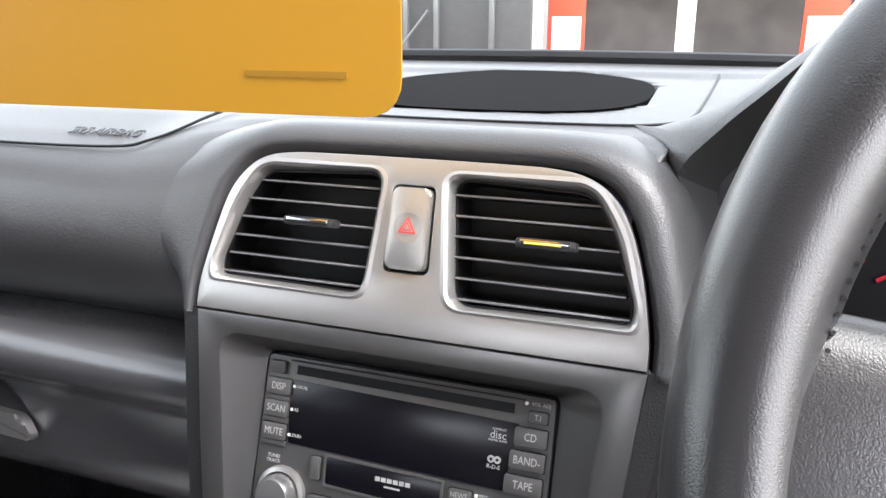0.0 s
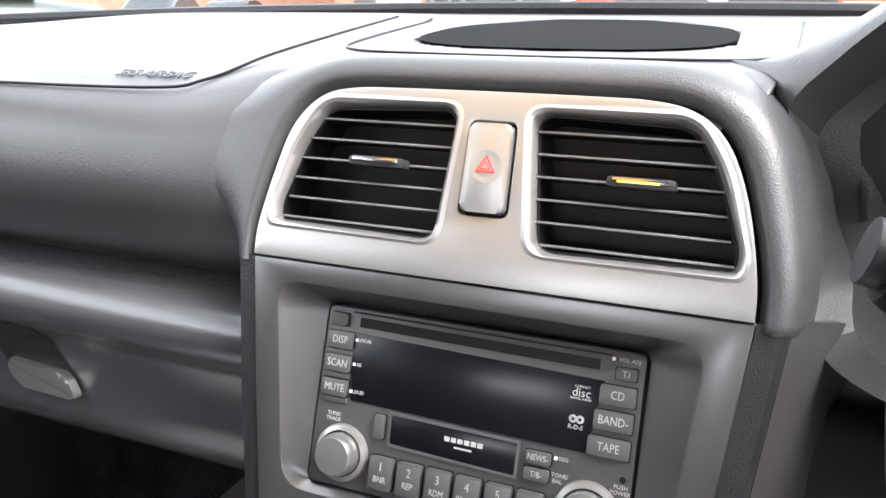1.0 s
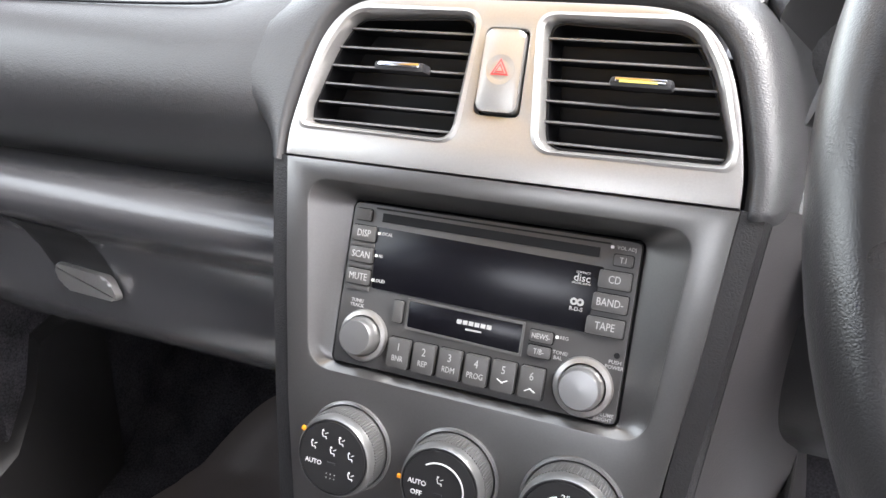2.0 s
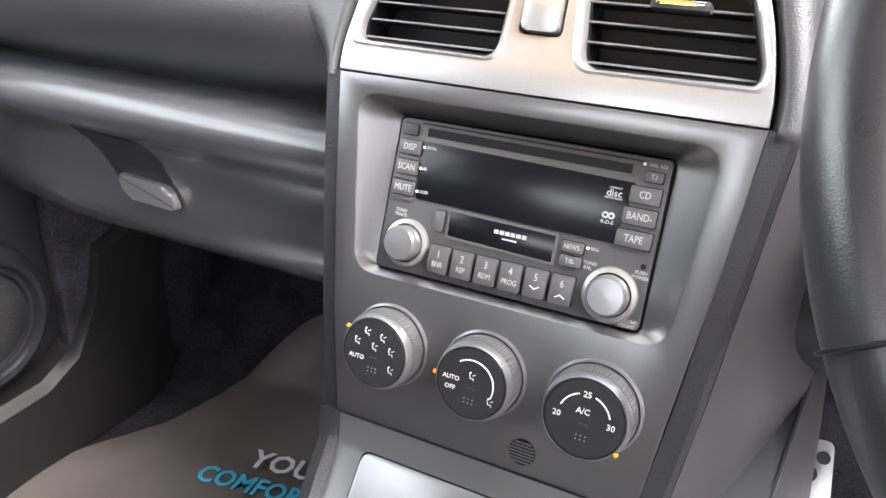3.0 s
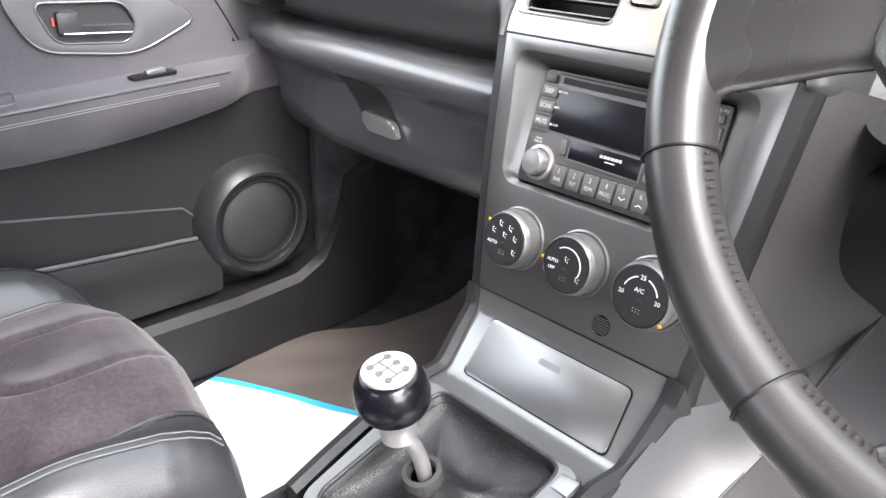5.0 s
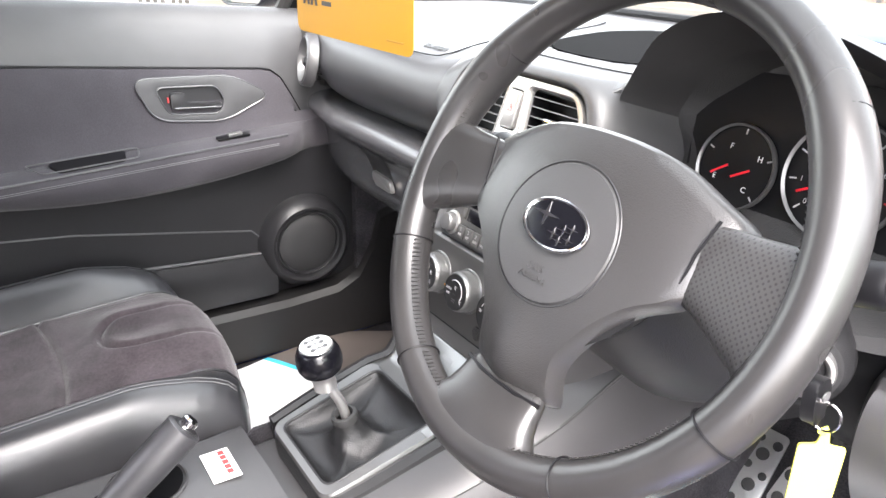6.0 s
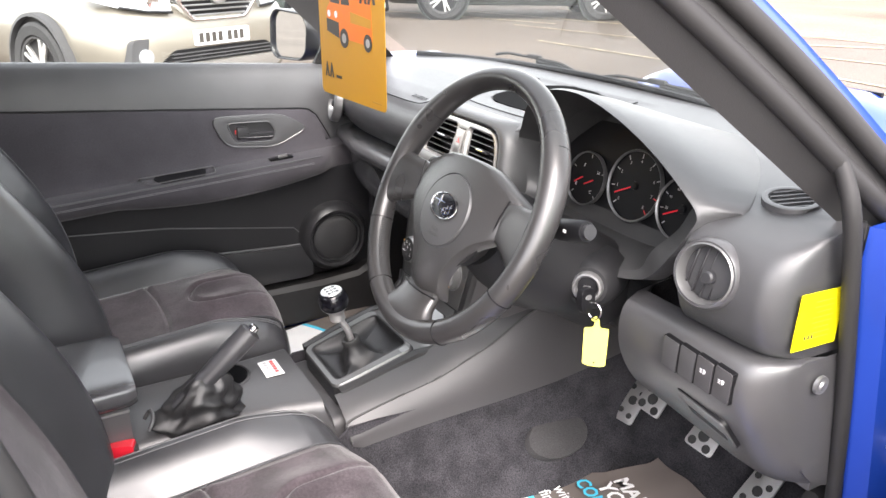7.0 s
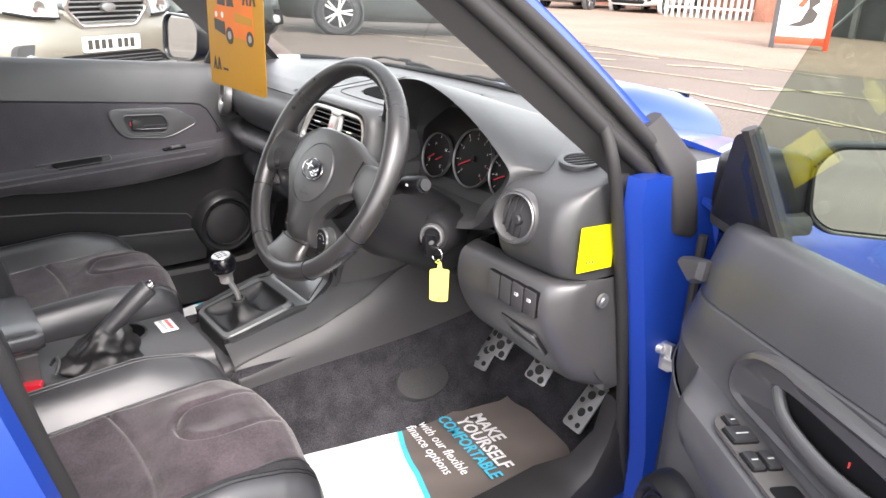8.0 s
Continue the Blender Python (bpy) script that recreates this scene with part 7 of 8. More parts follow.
    # glass, sail corner and door mirror
    gl_ = []
    for k in range(9):
        z = 1.0 + 0.38 * k / 8
        yf_ = min(0.47, 0.395 - (z - 1.166) * 1.25) if drv else min(0.47, 0.486 - (z - 1.156) * 0.78)
        x = -0.748 + (z - 1.0) * 0.42
        gl_.append([(x - 0.004 * math.sin(math.pi * j / 6), -0.47 + 0.10 * (z - 1.0) + (yf_ + 0.47 - 0.10 * (z - 1.0)) * j / 6, z) for j in range(7)])
    g = P("window_glass", thick(loft(gl_), 0.004), M_TINT if drv else M_GLASS, None, "frameless door glass")
    g.visible_shadow = False
    SL = axes((-0.742, 0.48, 1.02), (0, 1, 0), (0.42, 0, 1))
    sail = [(-0.062, -0.03), (0.125, -0.05), (0.125, -0.035), (-0.012, 0.126), (-0.042, 0.138)] if drv else [(-0.070, -0.03), (0.125, -0.05), (0.125, -0.035), (0.02, 0.128), (-0.012, 0.138)]
    P("mirror_sail", prism(rounded(sail, 0.012), SL, -0.016, 0.006, 0.004), M_EDGE if drv else M_BLACK, None, "black mirror sail panel")
    P("glass_channel", tube([SL @ Vector((-0.066 if drv else -0.074, -0.02, 0.002)), SL @ Vector((-0.046 if drv else -0.014, 0.142, 0.002))], 0.010 if drv else 0.013, 8), M_SEAL, None, "rubber glass channel")
    # door mirror
    MM = axes((-0.950, 0.415 if not drv else 0.53, 1.068 if not drv else 1.04), (1, 0.30, 0), (0, 0.06, 1))
    m_out = rounded([(-0.082, 0.045), (-0.060, 0.066), (0.060, 0.060), (0.084, 0.030), (0.078, -0.040), (0.050, -0.062), (-0.062, -0.066), (-0.084, -0.040)], 0.03, 5)
    shell_rings = [[MM @ Vector((x * s, y * s, -d)) for x, y in m_out] for s, d in ((1.04, -0.011), (1.07, -0.006), (1.09, 0.0), (1.06, 0.04), (0.92, 0.075), (0.60, 0.098), (0.2, 0.104))]
    if drv:
        mcol = M_BLACK
    else:
        mcol = M_SLAT
    mh = P("mirror_housing", loft([[MM @ Vector((x * 0.98, y * 0.98, -0.004)) for x, y in m_out]] + [[MM @ Vector((x * 1.0, y * 1.0, 0.010)) for x, y in m_out]] + shell_rings, closed=True, caps=True), mcol, None, "black door mirror housing")
    P("mirror_glass", prism([(x * 0.955, y * 0.955) for x, y in m_out], MM, -0.002, 0.001), M_MIRROR, mh, "door mirror glass")
    if drv:
        P("mirror_arm", box((-0.812, 0.585, 1.035), (0.13, 0.075, 0.105), 0.03, None, 4), mcol, mh)
        P("mirror_foot", box((-0.815, 0.575, 0.985), (0.13, 0.075, 0.035), 0.012), M_RUBBER, mh)
        P("hinge_cap", loft([[(x, 0.545 + dy * f, 0.925 + dz * f) for dy, dz in ((-0.040, 0.022), (0.030, 0.004), (0.036, -0.006), (-0.010, -0.024), (-0.034, -0.010))] for x, f in ((-0.715, 1.0), (-0.700, 1.0), (-0.692, 0.8))], closed=True, caps=True), M_DOORP, None, "small grey corner cap")
    else:
        P("mirror_arm", box((-0.86, 0.50, 1.02), (0.20, 0.06, 0.05), 0.018), mcol, mh)
    # hinge side grommet
    return t


door(-1, Matrix.Identity(4), "closed passenger door, dark suede insert and grey trim")
HINGE = Vector((0.800, 0.665, 0))
OPEN = Matrix.Translation(HINGE + Vector((0, 0, -0.018))) @ Matrix.Rotation(radians(62), 4, "Z") @ Matrix.Translation(-HINGE) @ MIRX
door(1, OPEN, "open driver's door with grey trim and window switches")


# ---- paper floor mats ----
def floor_z(x, y):
    return float(np.interp(y, [p[0] for p in [(-1.28, 0), (0.45, 0), (0.58, 0), (0.68, 0), (0.80, 0), (0.92, 0)]], [0.320, 0.320, 0.326, 0.365, 0.49, 0.66])) + 0.003 * math.sin(x * 23 + y * 9)


def paper_mat(c, yaw, label, bend, wl, wr, taper, top, make, your, comf, fine):
    t = thing("floor_mat", label, "floor mat", (c[0], c[1], 0.34), "paper floor mats")
    R = Matrix.Translation((c[0], c[1], 0)) @ Matrix.Rotation(radians(yaw), 4, "Z")

    def sheet(y0, y1):
        rows = []
        for i in range(31):
            row = []
            for j in range(45):
                u = wl + (wr - wl) * j / 44
                vv = y0(u) + (y1(u) - y0(u)) * i / 30
                # the sheet narrows towards the toe board
                u *= float(np.interp(vv, *taper)) if u < 0 else 1.0
                p = R @ Vector((u, vv, 0))
                rip = 0.0022 * math.sin(31 * p.x + 5 * p.y) * math.sin(17 * p.y) + 0.0012 * math.sin(70 * p.x - 41 * p.y)
                row.append((p.x, p.y, floor_z(p.x, p.y) + 0.012 + rip))
            rows.append(row)
        return thick(loft(rows), 0.0008)

    edge = lambda u: -0.012 - 0.55 * max(0.0, 0.1 - bend * u) ** 2 + 0.030 * smoothstep(0.0, 0.18, bend * u)
    part("white_panel", sheet(lambda u: -0.30, edge), M_PAPERW, t, "plain white paper")
    part("stripe", sheet(edge, lambda u: edge(u) + 0.012), M_CYAN, t, "cyan printed stripe")
    part("brown_panel", sheet(lambda u: edge(u) + 0.012, top), M_PAPERB, t, "glossy brown printed paper")

    def line(s, size, u, v, m_, bold=0.0, stretch=1.0):
        p = R @ Vector((u, v, 0))
        base = R.copy()
        ends = [R @ Vector((u + k * size * stretch * 0.62 * len(s), v, 0)) for k in (0.0, 0.5, 1.0)]
        base.translation = Vector((p.x, p.y, max(floor_z(q.x, q.y) for q in ends) + 0.0165))
        words(s, size, base, m_, t, "lettering", 0.0003, "LEFT", stretch, bold)

    line("MAKE", 0.046, *make, M_PAPERW, 0.0010, 0.92)
    line("YOURSELF", 0.046, *your, M_PAPERW, 0.0010, 0.92)
    line("COMFORTABLE", 0.041, *comf, M_CYAN, 0.0008, 0.84)
    line("with our flexible", 0.034, *fine, M_PAPERW, 0.0, 0.9)
    line("finance options", 0.034, fine[0], fine[1] - 0.031, M_PAPERW, 0.0, 0.9)
    return t


paper_mat((0.372, 0.385), -9.0, "driver's white and brown paper floor mat with slogan", -1.0, -0.185, 0.19, ((0.0, 0.02, 0.14, 0.22, 0.256), (1.0, 0.97, 0.72, 0.52, 0.42)),
          lambda u: 0.275 + 0.02 * smoothstep(-0.18, 0.14, u) - 0.05 * max(0.0, (u - 0.12) / 0.07) ** 2,
          (-0.080, 0.190), (-0.080, 0.154), (-0.108, 0.119), (-0.108, 0.070))
paper_mat((-0.318, 0.432), 9.0, "passenger's white and brown paper floor mat with slogan", 1.0, -0.318, 0.20, ((0.0, 0.064, 0.12, 0.175, 0.218, 0.25), (1.0, 0.98, 0.88, 0.75, 0.60, 0.50)),
          lambda u: 0.345 - 0.085 * max(0.0, (-0.10 - u) / 0.21) ** 1.5 - 0.06 * max(0.0, (u - 0.10) / 0.1) ** 2,
          (0.020, 0.182), (-0.061, 0.146), (-0.118, 0.110), (-0.066, 0.056))
# heel pad set in the carpet
HP = axes((0.222, 0.506, 0.408), (0, 1, 0), (-0.70, 0, 0.714)) @ Matrix.Translation((-0.000, 0.001, 0))
pad_rows = [[HP @ Vector((0.071 * r * math.cos(a), 0.044 * r * math.sin(a), 0.010 * h)) for a in [2 * math.pi * k / 40 for k in range(40)]] for r, h in ((1.0, -1.5), (1.0, 0.6), (0.96, 1.0), (0.7, 1.1), (0.4, 1.2), (0.05, 1.2))]
solo("heel_pad", loft(pad_rows, closed=True, caps=True), M_HEEL, "oval grey heel pad set in the carpet", "heel pad", at=(0.222, 0.506, 0.40))


# ---- pedals ----
def pedal(c, w, h, tilt, turn, holes, label, arm_to):
    t = thing("pedal", label, "pedal", tuple(c), "pedals")
    M = Matrix.Translation(c) @ Matrix.Rotation(radians(turn), 4, "Z") @ Matrix.Rotation(radians(tilt), 4, "X")
    part("plate", prism(rounded([(-w / 2 * 0.86, h / 2), (w / 2 * 0.95, h / 2), (w / 2, -h / 2), (-w / 2, -h / 2)], 0.008), M, 0.0, 0.004, 0.0015), M_ALU, t, "brushed aluminium plate")
    for x, y, r in holes:
        part("grip_stud", lathe([(r, 0.003), (r, 0.0052), (r * 0.75, 0.0055), (r * 0.72, 0.0044), (0, 0.0044)], M @ Matrix.Translation((x * w, y * h, 0)), 18), M_RUBBER, t, "black rubber stud")
    if arm_to:
        a = M @ Vector((0, 0, -0.004))
        part("pedal_arm", tube(spline([a, a.lerp(Vector(arm_to), 0.5) + Vector((0, 0.03, -0.01)), arm_to], 5), 0.008, 8), M_RUBBER, t)
    return t


pads = [(-0.27, 0.30, 0.008), (0.27, 0.32, 0.008), (0.0, 0.0, 0.011), (-0.27, -0.30, 0.008), (0.27, -0.32, 0.008)]
longp = [(-0.28, 0.38, 0.006), (0.27, 0.36, 0.007), (-0.02, 0.22, 0.0095), (-0.27, 0.06, 0.006), (0.27, 0.00, 0.006), (0.02, -0.14, 0.0095), (-0.25, -0.34, 0.006), (0.22, -0.38, 0.006)]
pedal(Vector((0.232, 0.705, 0.452)), 0.048, 0.135, 48, 8, longp, "drilled aluminium footrest plate on the toe board", None)
pedal(Vector((0.322, 0.655, 0.502)), 0.060, 0.056, 52, 0, pads, "drilled aluminium clutch pedal with rubber studs", (0.33, 0.72, 0.66))
pedal(Vector((0.452, 0.652, 0.500)), 0.060, 0.056, 52, 0, pads, "drilled aluminium brake pedal with rubber studs", (0.45, 0.72, 0.66))
pedal(Vector((0.548, 0.700, 0.445)), 0.056, 0.115, 50, -6, longp, "long drilled aluminium accelerator pedal", (0.55, 0.80, 0.62))

# ---- hanging dealer card ----
CD = axes((-0.0480, 0.215, 1.190), (0.245, 0.014, 0.0), (0, 0, 1))
card = thing("hanging_card", "orange-yellow dealer card hanging from the mirror", "card", tuple(CD @ Vector((0, -0.14, 0))))
part("card_sheet", prism(rounded([(-0.124, 0.150), (0.124, 0.150), (0.124, -0.140), (-0.124, -0.140)], 0.012, 5), CD, 0.0, 0.0008), M_CARD, card)
van = part("van_picture", prism([(-0.090, -0.022), (-0.090, 0.012), (-0.078, 0.022), (-0.066, 0.056), (-0.050, 0.064), (0.030, 0.058), (0.078, 0.040), (0.082, -0.030), (0.060, -0.038), (-0.040, -0.034)], CD, 0.0008, 0.0012), M_CARDORANGE, card, "flat picture of an orange van")
for win in ([(-0.074, 0.024), (-0.064, 0.052), (-0.038, 0.054), (-0.036, 0.022)], [(-0.030, 0.022), (-0.030, 0.051), (-0.006, 0.051), (0.002, 0.022)], [(-0.052, 0.064), (-0.018, 0.062), (-0.018, 0.068), (-0.050, 0.070)]):
    part("van_window", prism(win, CD, 0.0012, 0.0014), M_CARDINK, van)
part("van_front", prism([(-0.091, -0.026), (-0.091, -0.004), (-0.042, -0.009), (-0.041, -0.036)], CD, 0.0012, 0.0014), M_CARDINK, van)
part("van_stripe", prism([(0.004, 0.012), (0.078, 0.004), (0.078, -0.010), (0.004, -0.006)], CD, 0.0012, 0.0014), M_CARD, van)
for x in (-0.080, -0.052):
    part("van_lamp", prism(circle(0.006, 14, x, 0.004), CD, 0.0014, 0.0016), M_PAPERW, van)
for x, r in ((-0.022, 0.0165), (0.066, 0.0145)):
    part("van_wheel", prism(circle(r, 24, x, -0.034), CD, 0.0014, 0.0017), M_CARDINK, van)
    part("van_hub", prism(circle(r * 0.5, 18, x, -0.034), CD, 0.0017, 0.0019), M_GREYPRINT, van)
for x0, y0, h in ((0.040, 0.028, 0.040), (-0.106, -0.108, 0.026)):
    for k in (0, 1):
        x = x0 + k * h * 0.72
        part("mark_shape", prism([(x, y0), (x + h * 0.26, y0 + h), (x + h * 0.40, y0 + h), (x + h * 0.66, y0), (x + h * 0.46, y0), (x + h * 0.33, y0 + h * 0.5), (x + h * 0.20, y0)], CD, 0.0014, 0.0018), M_CARDINK, card)
part("text_bar", box((-0.050, -0.104, 0.0010), (0.022, 0.005, 0.0004), 0, CD), M_CARDINK, card)
part("text_bar", box((0.092, -0.1285, 0.0010), (0.032, 0.0018, 0.0004), 0, CD), mat("faded_card_ink", (0.36, 0.18, 0.01), 0.5), card)
part("hanger", tube([CD @ Vector((0, 0.148, 0.0004)), (0.0, 0.215, 1.372)], 0.0015, 6), M_RUBBER, card)
mir = thing("rear_view_mirror", "black interior mirror under the windscreen header", "mirror", (0, 0.16, 1.375))
part("mirror_case", box((0, 0.205, 1.375), (0.22, 0.03, 0.030), 0.012), M_RUBBER, mir)
part("mirror_stem", tube([(0, 0.21, 1.38), (0, 0.16, 1.395)], 0.010, 10), M_RUBBER, mir)

# ---- wipers ----
for x0, x1 in ((0.255, -0.19), (-0.20, -0.60)):
    w = thing("wiper", "black windscreen wiper lying at the glass foot", "wiper", ((x0 + x1) / 2, 0.88, 0.955), "windscreen wipers")
    mid_ = (x0 + x1) / 2
    part("wiper_arm", tube(spline([(x0 + 0.16, 0.93, 0.958), (x0 + 0.06, 0.90, 0.998), (mid_ + 0.08, 0.872, 1.032), (mid_ + 0.01, 0.868, 1.036)], 6), lambda t: 0.010 - 0.004 * t, 8), M_RUBBER, w)
    blade_ = part("wiper_blade", tube(spline([(x0, 0.858, 1.018), (x0 - 0.10, 0.860, 1.024), (mid_, 0.860, 1.026), (x1 + 0.10, 0.856, 1.024), (x1, 0.850, 1.018)], 6), 0.0045, 8), M_RUBBER, w, "black rubber blade")
    for o in (-0.11, 0.11):
        part("blade_bridge", tube(spline([(mid_ + o * 1.5, 0.860, 1.033), (mid_ + o, 0.864, 1.042), (mid_ + o * 0.4, 0.866, 1.042), (mid_ + o * 0.1, 0.867, 1.045)], 4), 0.004, 6), M_RUBBER, blade_)
    part("arm_clip", box((mid_, 0.867, 1.045), (0.05, 0.012, 0.012), 0.004), M_RUBBER, blade_)

# ---- outside: the car park ----
GZ = 0.08
M_GOLD = mat("champagne_car_paint", (0.23, 0.212, 0.178), 0.35, metal=0.5, var=0.03, vs=2.0, coat=0.8)
M_DARKCAR = mat("dark_green_car_paint", (0.045, 0.055, 0.052), 0.35, metal=0.3, var=0.05, vs=2.0, coat=0.8)
M_GREYCAR = mat("grey_car_paint", (0.16, 0.165, 0.17), 0.35, metal=0.5, var=0.05, vs=2.0, coat=0.8)
M_WHITECAR = mat("white_car_paint", (0.75, 0.75, 0.74), 0.35, var=0.03, vs=2.0, coat=0.8)
M_REDCAR = mat("red_car_paint", (0.45, 0.02, 0.03), 0.35, var=0.03, vs=2.0, coat=0.8)
M_CARGLASS = mat("car_glass", (0.03, 0.035, 0.04), 0.06, var=0.0, rvar=0.01)
M_LAMP = mat("headlamp_lens", (0.55, 0.57, 0.58), 0.12, metal=0.5, var=0.15, vs=9.0)
M_TYRE = mat("tyre_rubber", (0.03, 0.03, 0.031), 0.8, var=0.15)
M_CLAD = mat("grey_cladding", (0.055, 0.055, 0.057), 0.6, var=0.1)
M_SHED = mat("dark_garage_interior", (0.17, 0.15, 0.145), 0.8, var=0.3, vs=0.8)
M_BRICK = mat("red_brick", (0.33, 0.15, 0.10), 0.9, var=0.2, vs=2.0, grain=0.2, gs=20.0, bump=0.4, bs=40.0)
M_SIGNW = mat("white_sign_face", (0.75, 0.75, 0.75), 0.5, var=0.04)
M_SIGNR = mat("red_sign_frame", (0.70, 0.06, 0.02), 0.5, var=0.06)
M_POST = mat("pale_painted_wood", (0.55, 0.53, 0.50), 0.7, var=0.15)


def road_wheel(M, R, parent, rim=None):
    """Wheel in the frame M, whose z points outwards."""
    w = part("wheel", lathe([(R * 0.70, 0.0), (R * 0.74, 0.03), (R * 0.93, 0.035), (R, 0.015), (R, -0.16), (R * 0.9, -0.19), (R * 0.6, -0.19)], M, 36, caps=False), M_TYRE, parent, "black tyre")
    part("rim", lathe([(R * 0.71, 0.01), (R * 0.70, 0.025), (R * 0.66, 0.02), (R * 0.62, -0.06), (0.0, -0.06)], M, 36, caps=False), M_CLAD, w)
    for k in range(5):
        for o in (-0.16, 0.16):
            part("rim_spoke", box((R * 0.37, 0, 0.0), (R * 0.62, R * 0.09, 0.03), 0.008, M @ Matrix.Rotation(2 * math.pi * k / 5 + o, 4, "Z")), rim or M_ALU, w, "silver alloy spoke")
    part("hub_cap", lathe([(R * 0.16, -0.02), (R * 0.15, 0.02), (0, 0.025)], M, 20), rim or M_ALU, w)
    return w


def car(name, label, pos, head, paint, L=4.8, Wd=1.84, H=1.62, belt_z=1.0, bonnet=0.98, R=0.345, kind="estate", plate_bar=True, clad=None, cabin=1.35):
    """A parked car; local x runs forward from the nose at 0, y to its left."""
    t = thing(name, label, "car", (pos[0], pos[1], GZ), "parked cars")
    M = Matrix.Translation((pos[0], pos[1], GZ)) @ Matrix.Rotation(radians(head), 4, "Z")
    hw = Wd / 2
    st = [(0.0, 0.62, 0.34, 0.70, 0.60), (-0.05, 0.80, 0.24, 0.80, 0.74), (-0.16, 0.92, 0.22, 0.87, 0.90), (-0.40, 0.985, 0.21, bonnet - 0.06, 0.97), (-0.9, 1.0, 0.21, bonnet, 1.0), (-cabin, 1.0, 0.21, bonnet + 0.05, 1.0),
          (-2.4, 1.0, 0.21, belt_z + 0.03, 1.0), (-3.6, 1.0, 0.21, belt_z + 0.06, 1.0), (-L + 0.25, 0.97, 0.24, belt_z + 0.06, 0.97), (-L, 0.86, 0.34, 0.95, 0.86)]
    rings = []
    for x, w, z0, z1, w1 in st:
        c = []
        for k in range(24):
            a = 2 * math.pi * k / 24
            cx_, sz = math.cos(a), math.sin(a)
            cx_ = math.copysign(abs(cx_) ** 0.40, cx_)
            sz = math.copysign(abs(sz) ** 0.55, sz)
            c.append(M @ Vector((x, hw * w * cx_ * (1.0 - 0.10 * max(0, sz) ** 2), (z0 + z1) / 2 + (z1 - z0) / 2 * sz)))
        rings.append(c)
    body_ = part("body", loft(rings, closed=True, caps=True), paint, t, "painted car body")
    roof0, roof1 = -cabin - 0.75, -L + (0.65 if kind == "estate" else 1.3)
    cab = []
    for x, z, w in ((-cabin + 0.02, bonnet + 0.02, 0.88), (-cabin - 0.40, bonnet + 0.36, 0.80), (roof0, H - 0.03, 0.72), ((roof0 + roof1) / 2, H, 0.74), (roof1, H - 0.04, 0.72), (-L + 0.12 if kind == "estate" else -L + 0.55, belt_z + 0.06, 0.85)):
        zb = belt_z
        cab.append([M @ Vector((x, s * hw * ww, zz)) for s, ww, zz in ((-1, 0.93, zb), (-1, (0.93 + w) / 2, (zb + z) / 2), (-1, w, z - 0.03), (-1, w - 0.12, z), (1, w - 0.12, z), (1, w, z - 0.03), (1, (0.93 + w) / 2, (zb + z) / 2), (1, 0.93, zb))])
    part("greenhouse", loft(cab, closed=True, caps=True), M_CARGLASS, t, "dark car glass")
    part("roof", loft([[p + Vector((0, 0, 0.012)) for p in r[2:6]] for r in cab[2:5]]), paint, t)
    for x in (-0.92, -0.92 - 0.575 * L):
        for s in (-1, 1):
            A = M @ Matrix.Translation((x, s * (hw + 0.005), R)) @ Matrix.Rotation(radians(-90 * s), 4, "X")
            part("wheel_arch", lathe([(R * 1.20, -0.10), (R * 1.19, 0.040), (R * 1.12, 0.044), (R * 1.09, -0.10)], A, 30, caps=False), clad or paint, body_)
            part("arch_well", lathe([(R * 1.12, 0.006), (0, 0.006)], A @ Matrix.Translation((0, 0, -0.004)), 30, caps=False), M_BLACK, body_)
            road_wheel(A @ Matrix.Translation((0, 0, 0.012)), R, t)
    N = M @ Matrix.Translation((-0.02, 0, 0)) @ Matrix(((0, 0, 1, 0), (1, 0, 0, 0), (0, 1, 0, 0), (0, 0, 0, 1)))
    # nose: local x to the car's left, y up, z forward
    gr_ = part("grille", plate(rounded([(-0.36, 0.93), (0.36, 0.93), (0.40, 0.84), (0.26, 0.69), (-0.26, 0.69), (-0.40, 0.84)], 0.04), [rounded([(-0.32, 0.91), (0.32, 0.91), (0.355, 0.84), (0.24, 0.715), (-0.24, 0.715), (-0.355, 0.84)], 0.035)], N, -0.12, 0.035, 0.01), M_CHROME, t, "chrome grille surround")
    part("grille_back", prism([(-0.33, 0.915), (0.33, 0.915), (0.36, 0.84), (0.25, 0.71), (-0.25, 0.71), (-0.36, 0.84)], N, -0.10, 0.005), M_BLACK, gr_)
    for k in range(5):
        z = 0.735 + 0.036 * k
        w = 0.27 + 0.22 * min(1, (z - 0.71) / 0.13) * 0.42
        part("grille_bar", box((0, z, 0.012), (2 * w, 0.012, 0.014), 0.003, N), M_KNOB, gr_)
    part("badge", prism([(0.065 * math.cos(a), 0.84 + 0.034 * math.sin(a)) for a in [2 * math.pi * k / 24 for k in range(24)]], N, 0.0, 0.04, 0.006), M_KNOB, gr_, "silver oval badge")
    for s in (-1, 1):
        hl = loft([[N @ Vector((s * x, y, z)) for x, y, z in r] for r in (
            [(0.42, 0.90, 0.0), (0.43, 0.76, 0.02), (0.43, 0.76, -0.10), (0.42, 0.90, -0.12)], [(0.60, 0.915, -0.055), (0.60, 0.775, -0.025), (0.60, 0.775, -0.15), (0.60, 0.915, -0.16)],
            [(0.76, 0.93, -0.17), (0.76, 0.81, -0.12), (0.74, 0.81, -0.24), (0.74, 0.93, -0.26)], [(0.86, 0.945, -0.36), (0.86, 0.86, -0.33), (0.82, 0.86, -0.40), (0.82, 0.945, -0.42)])], closed=True, caps=True)
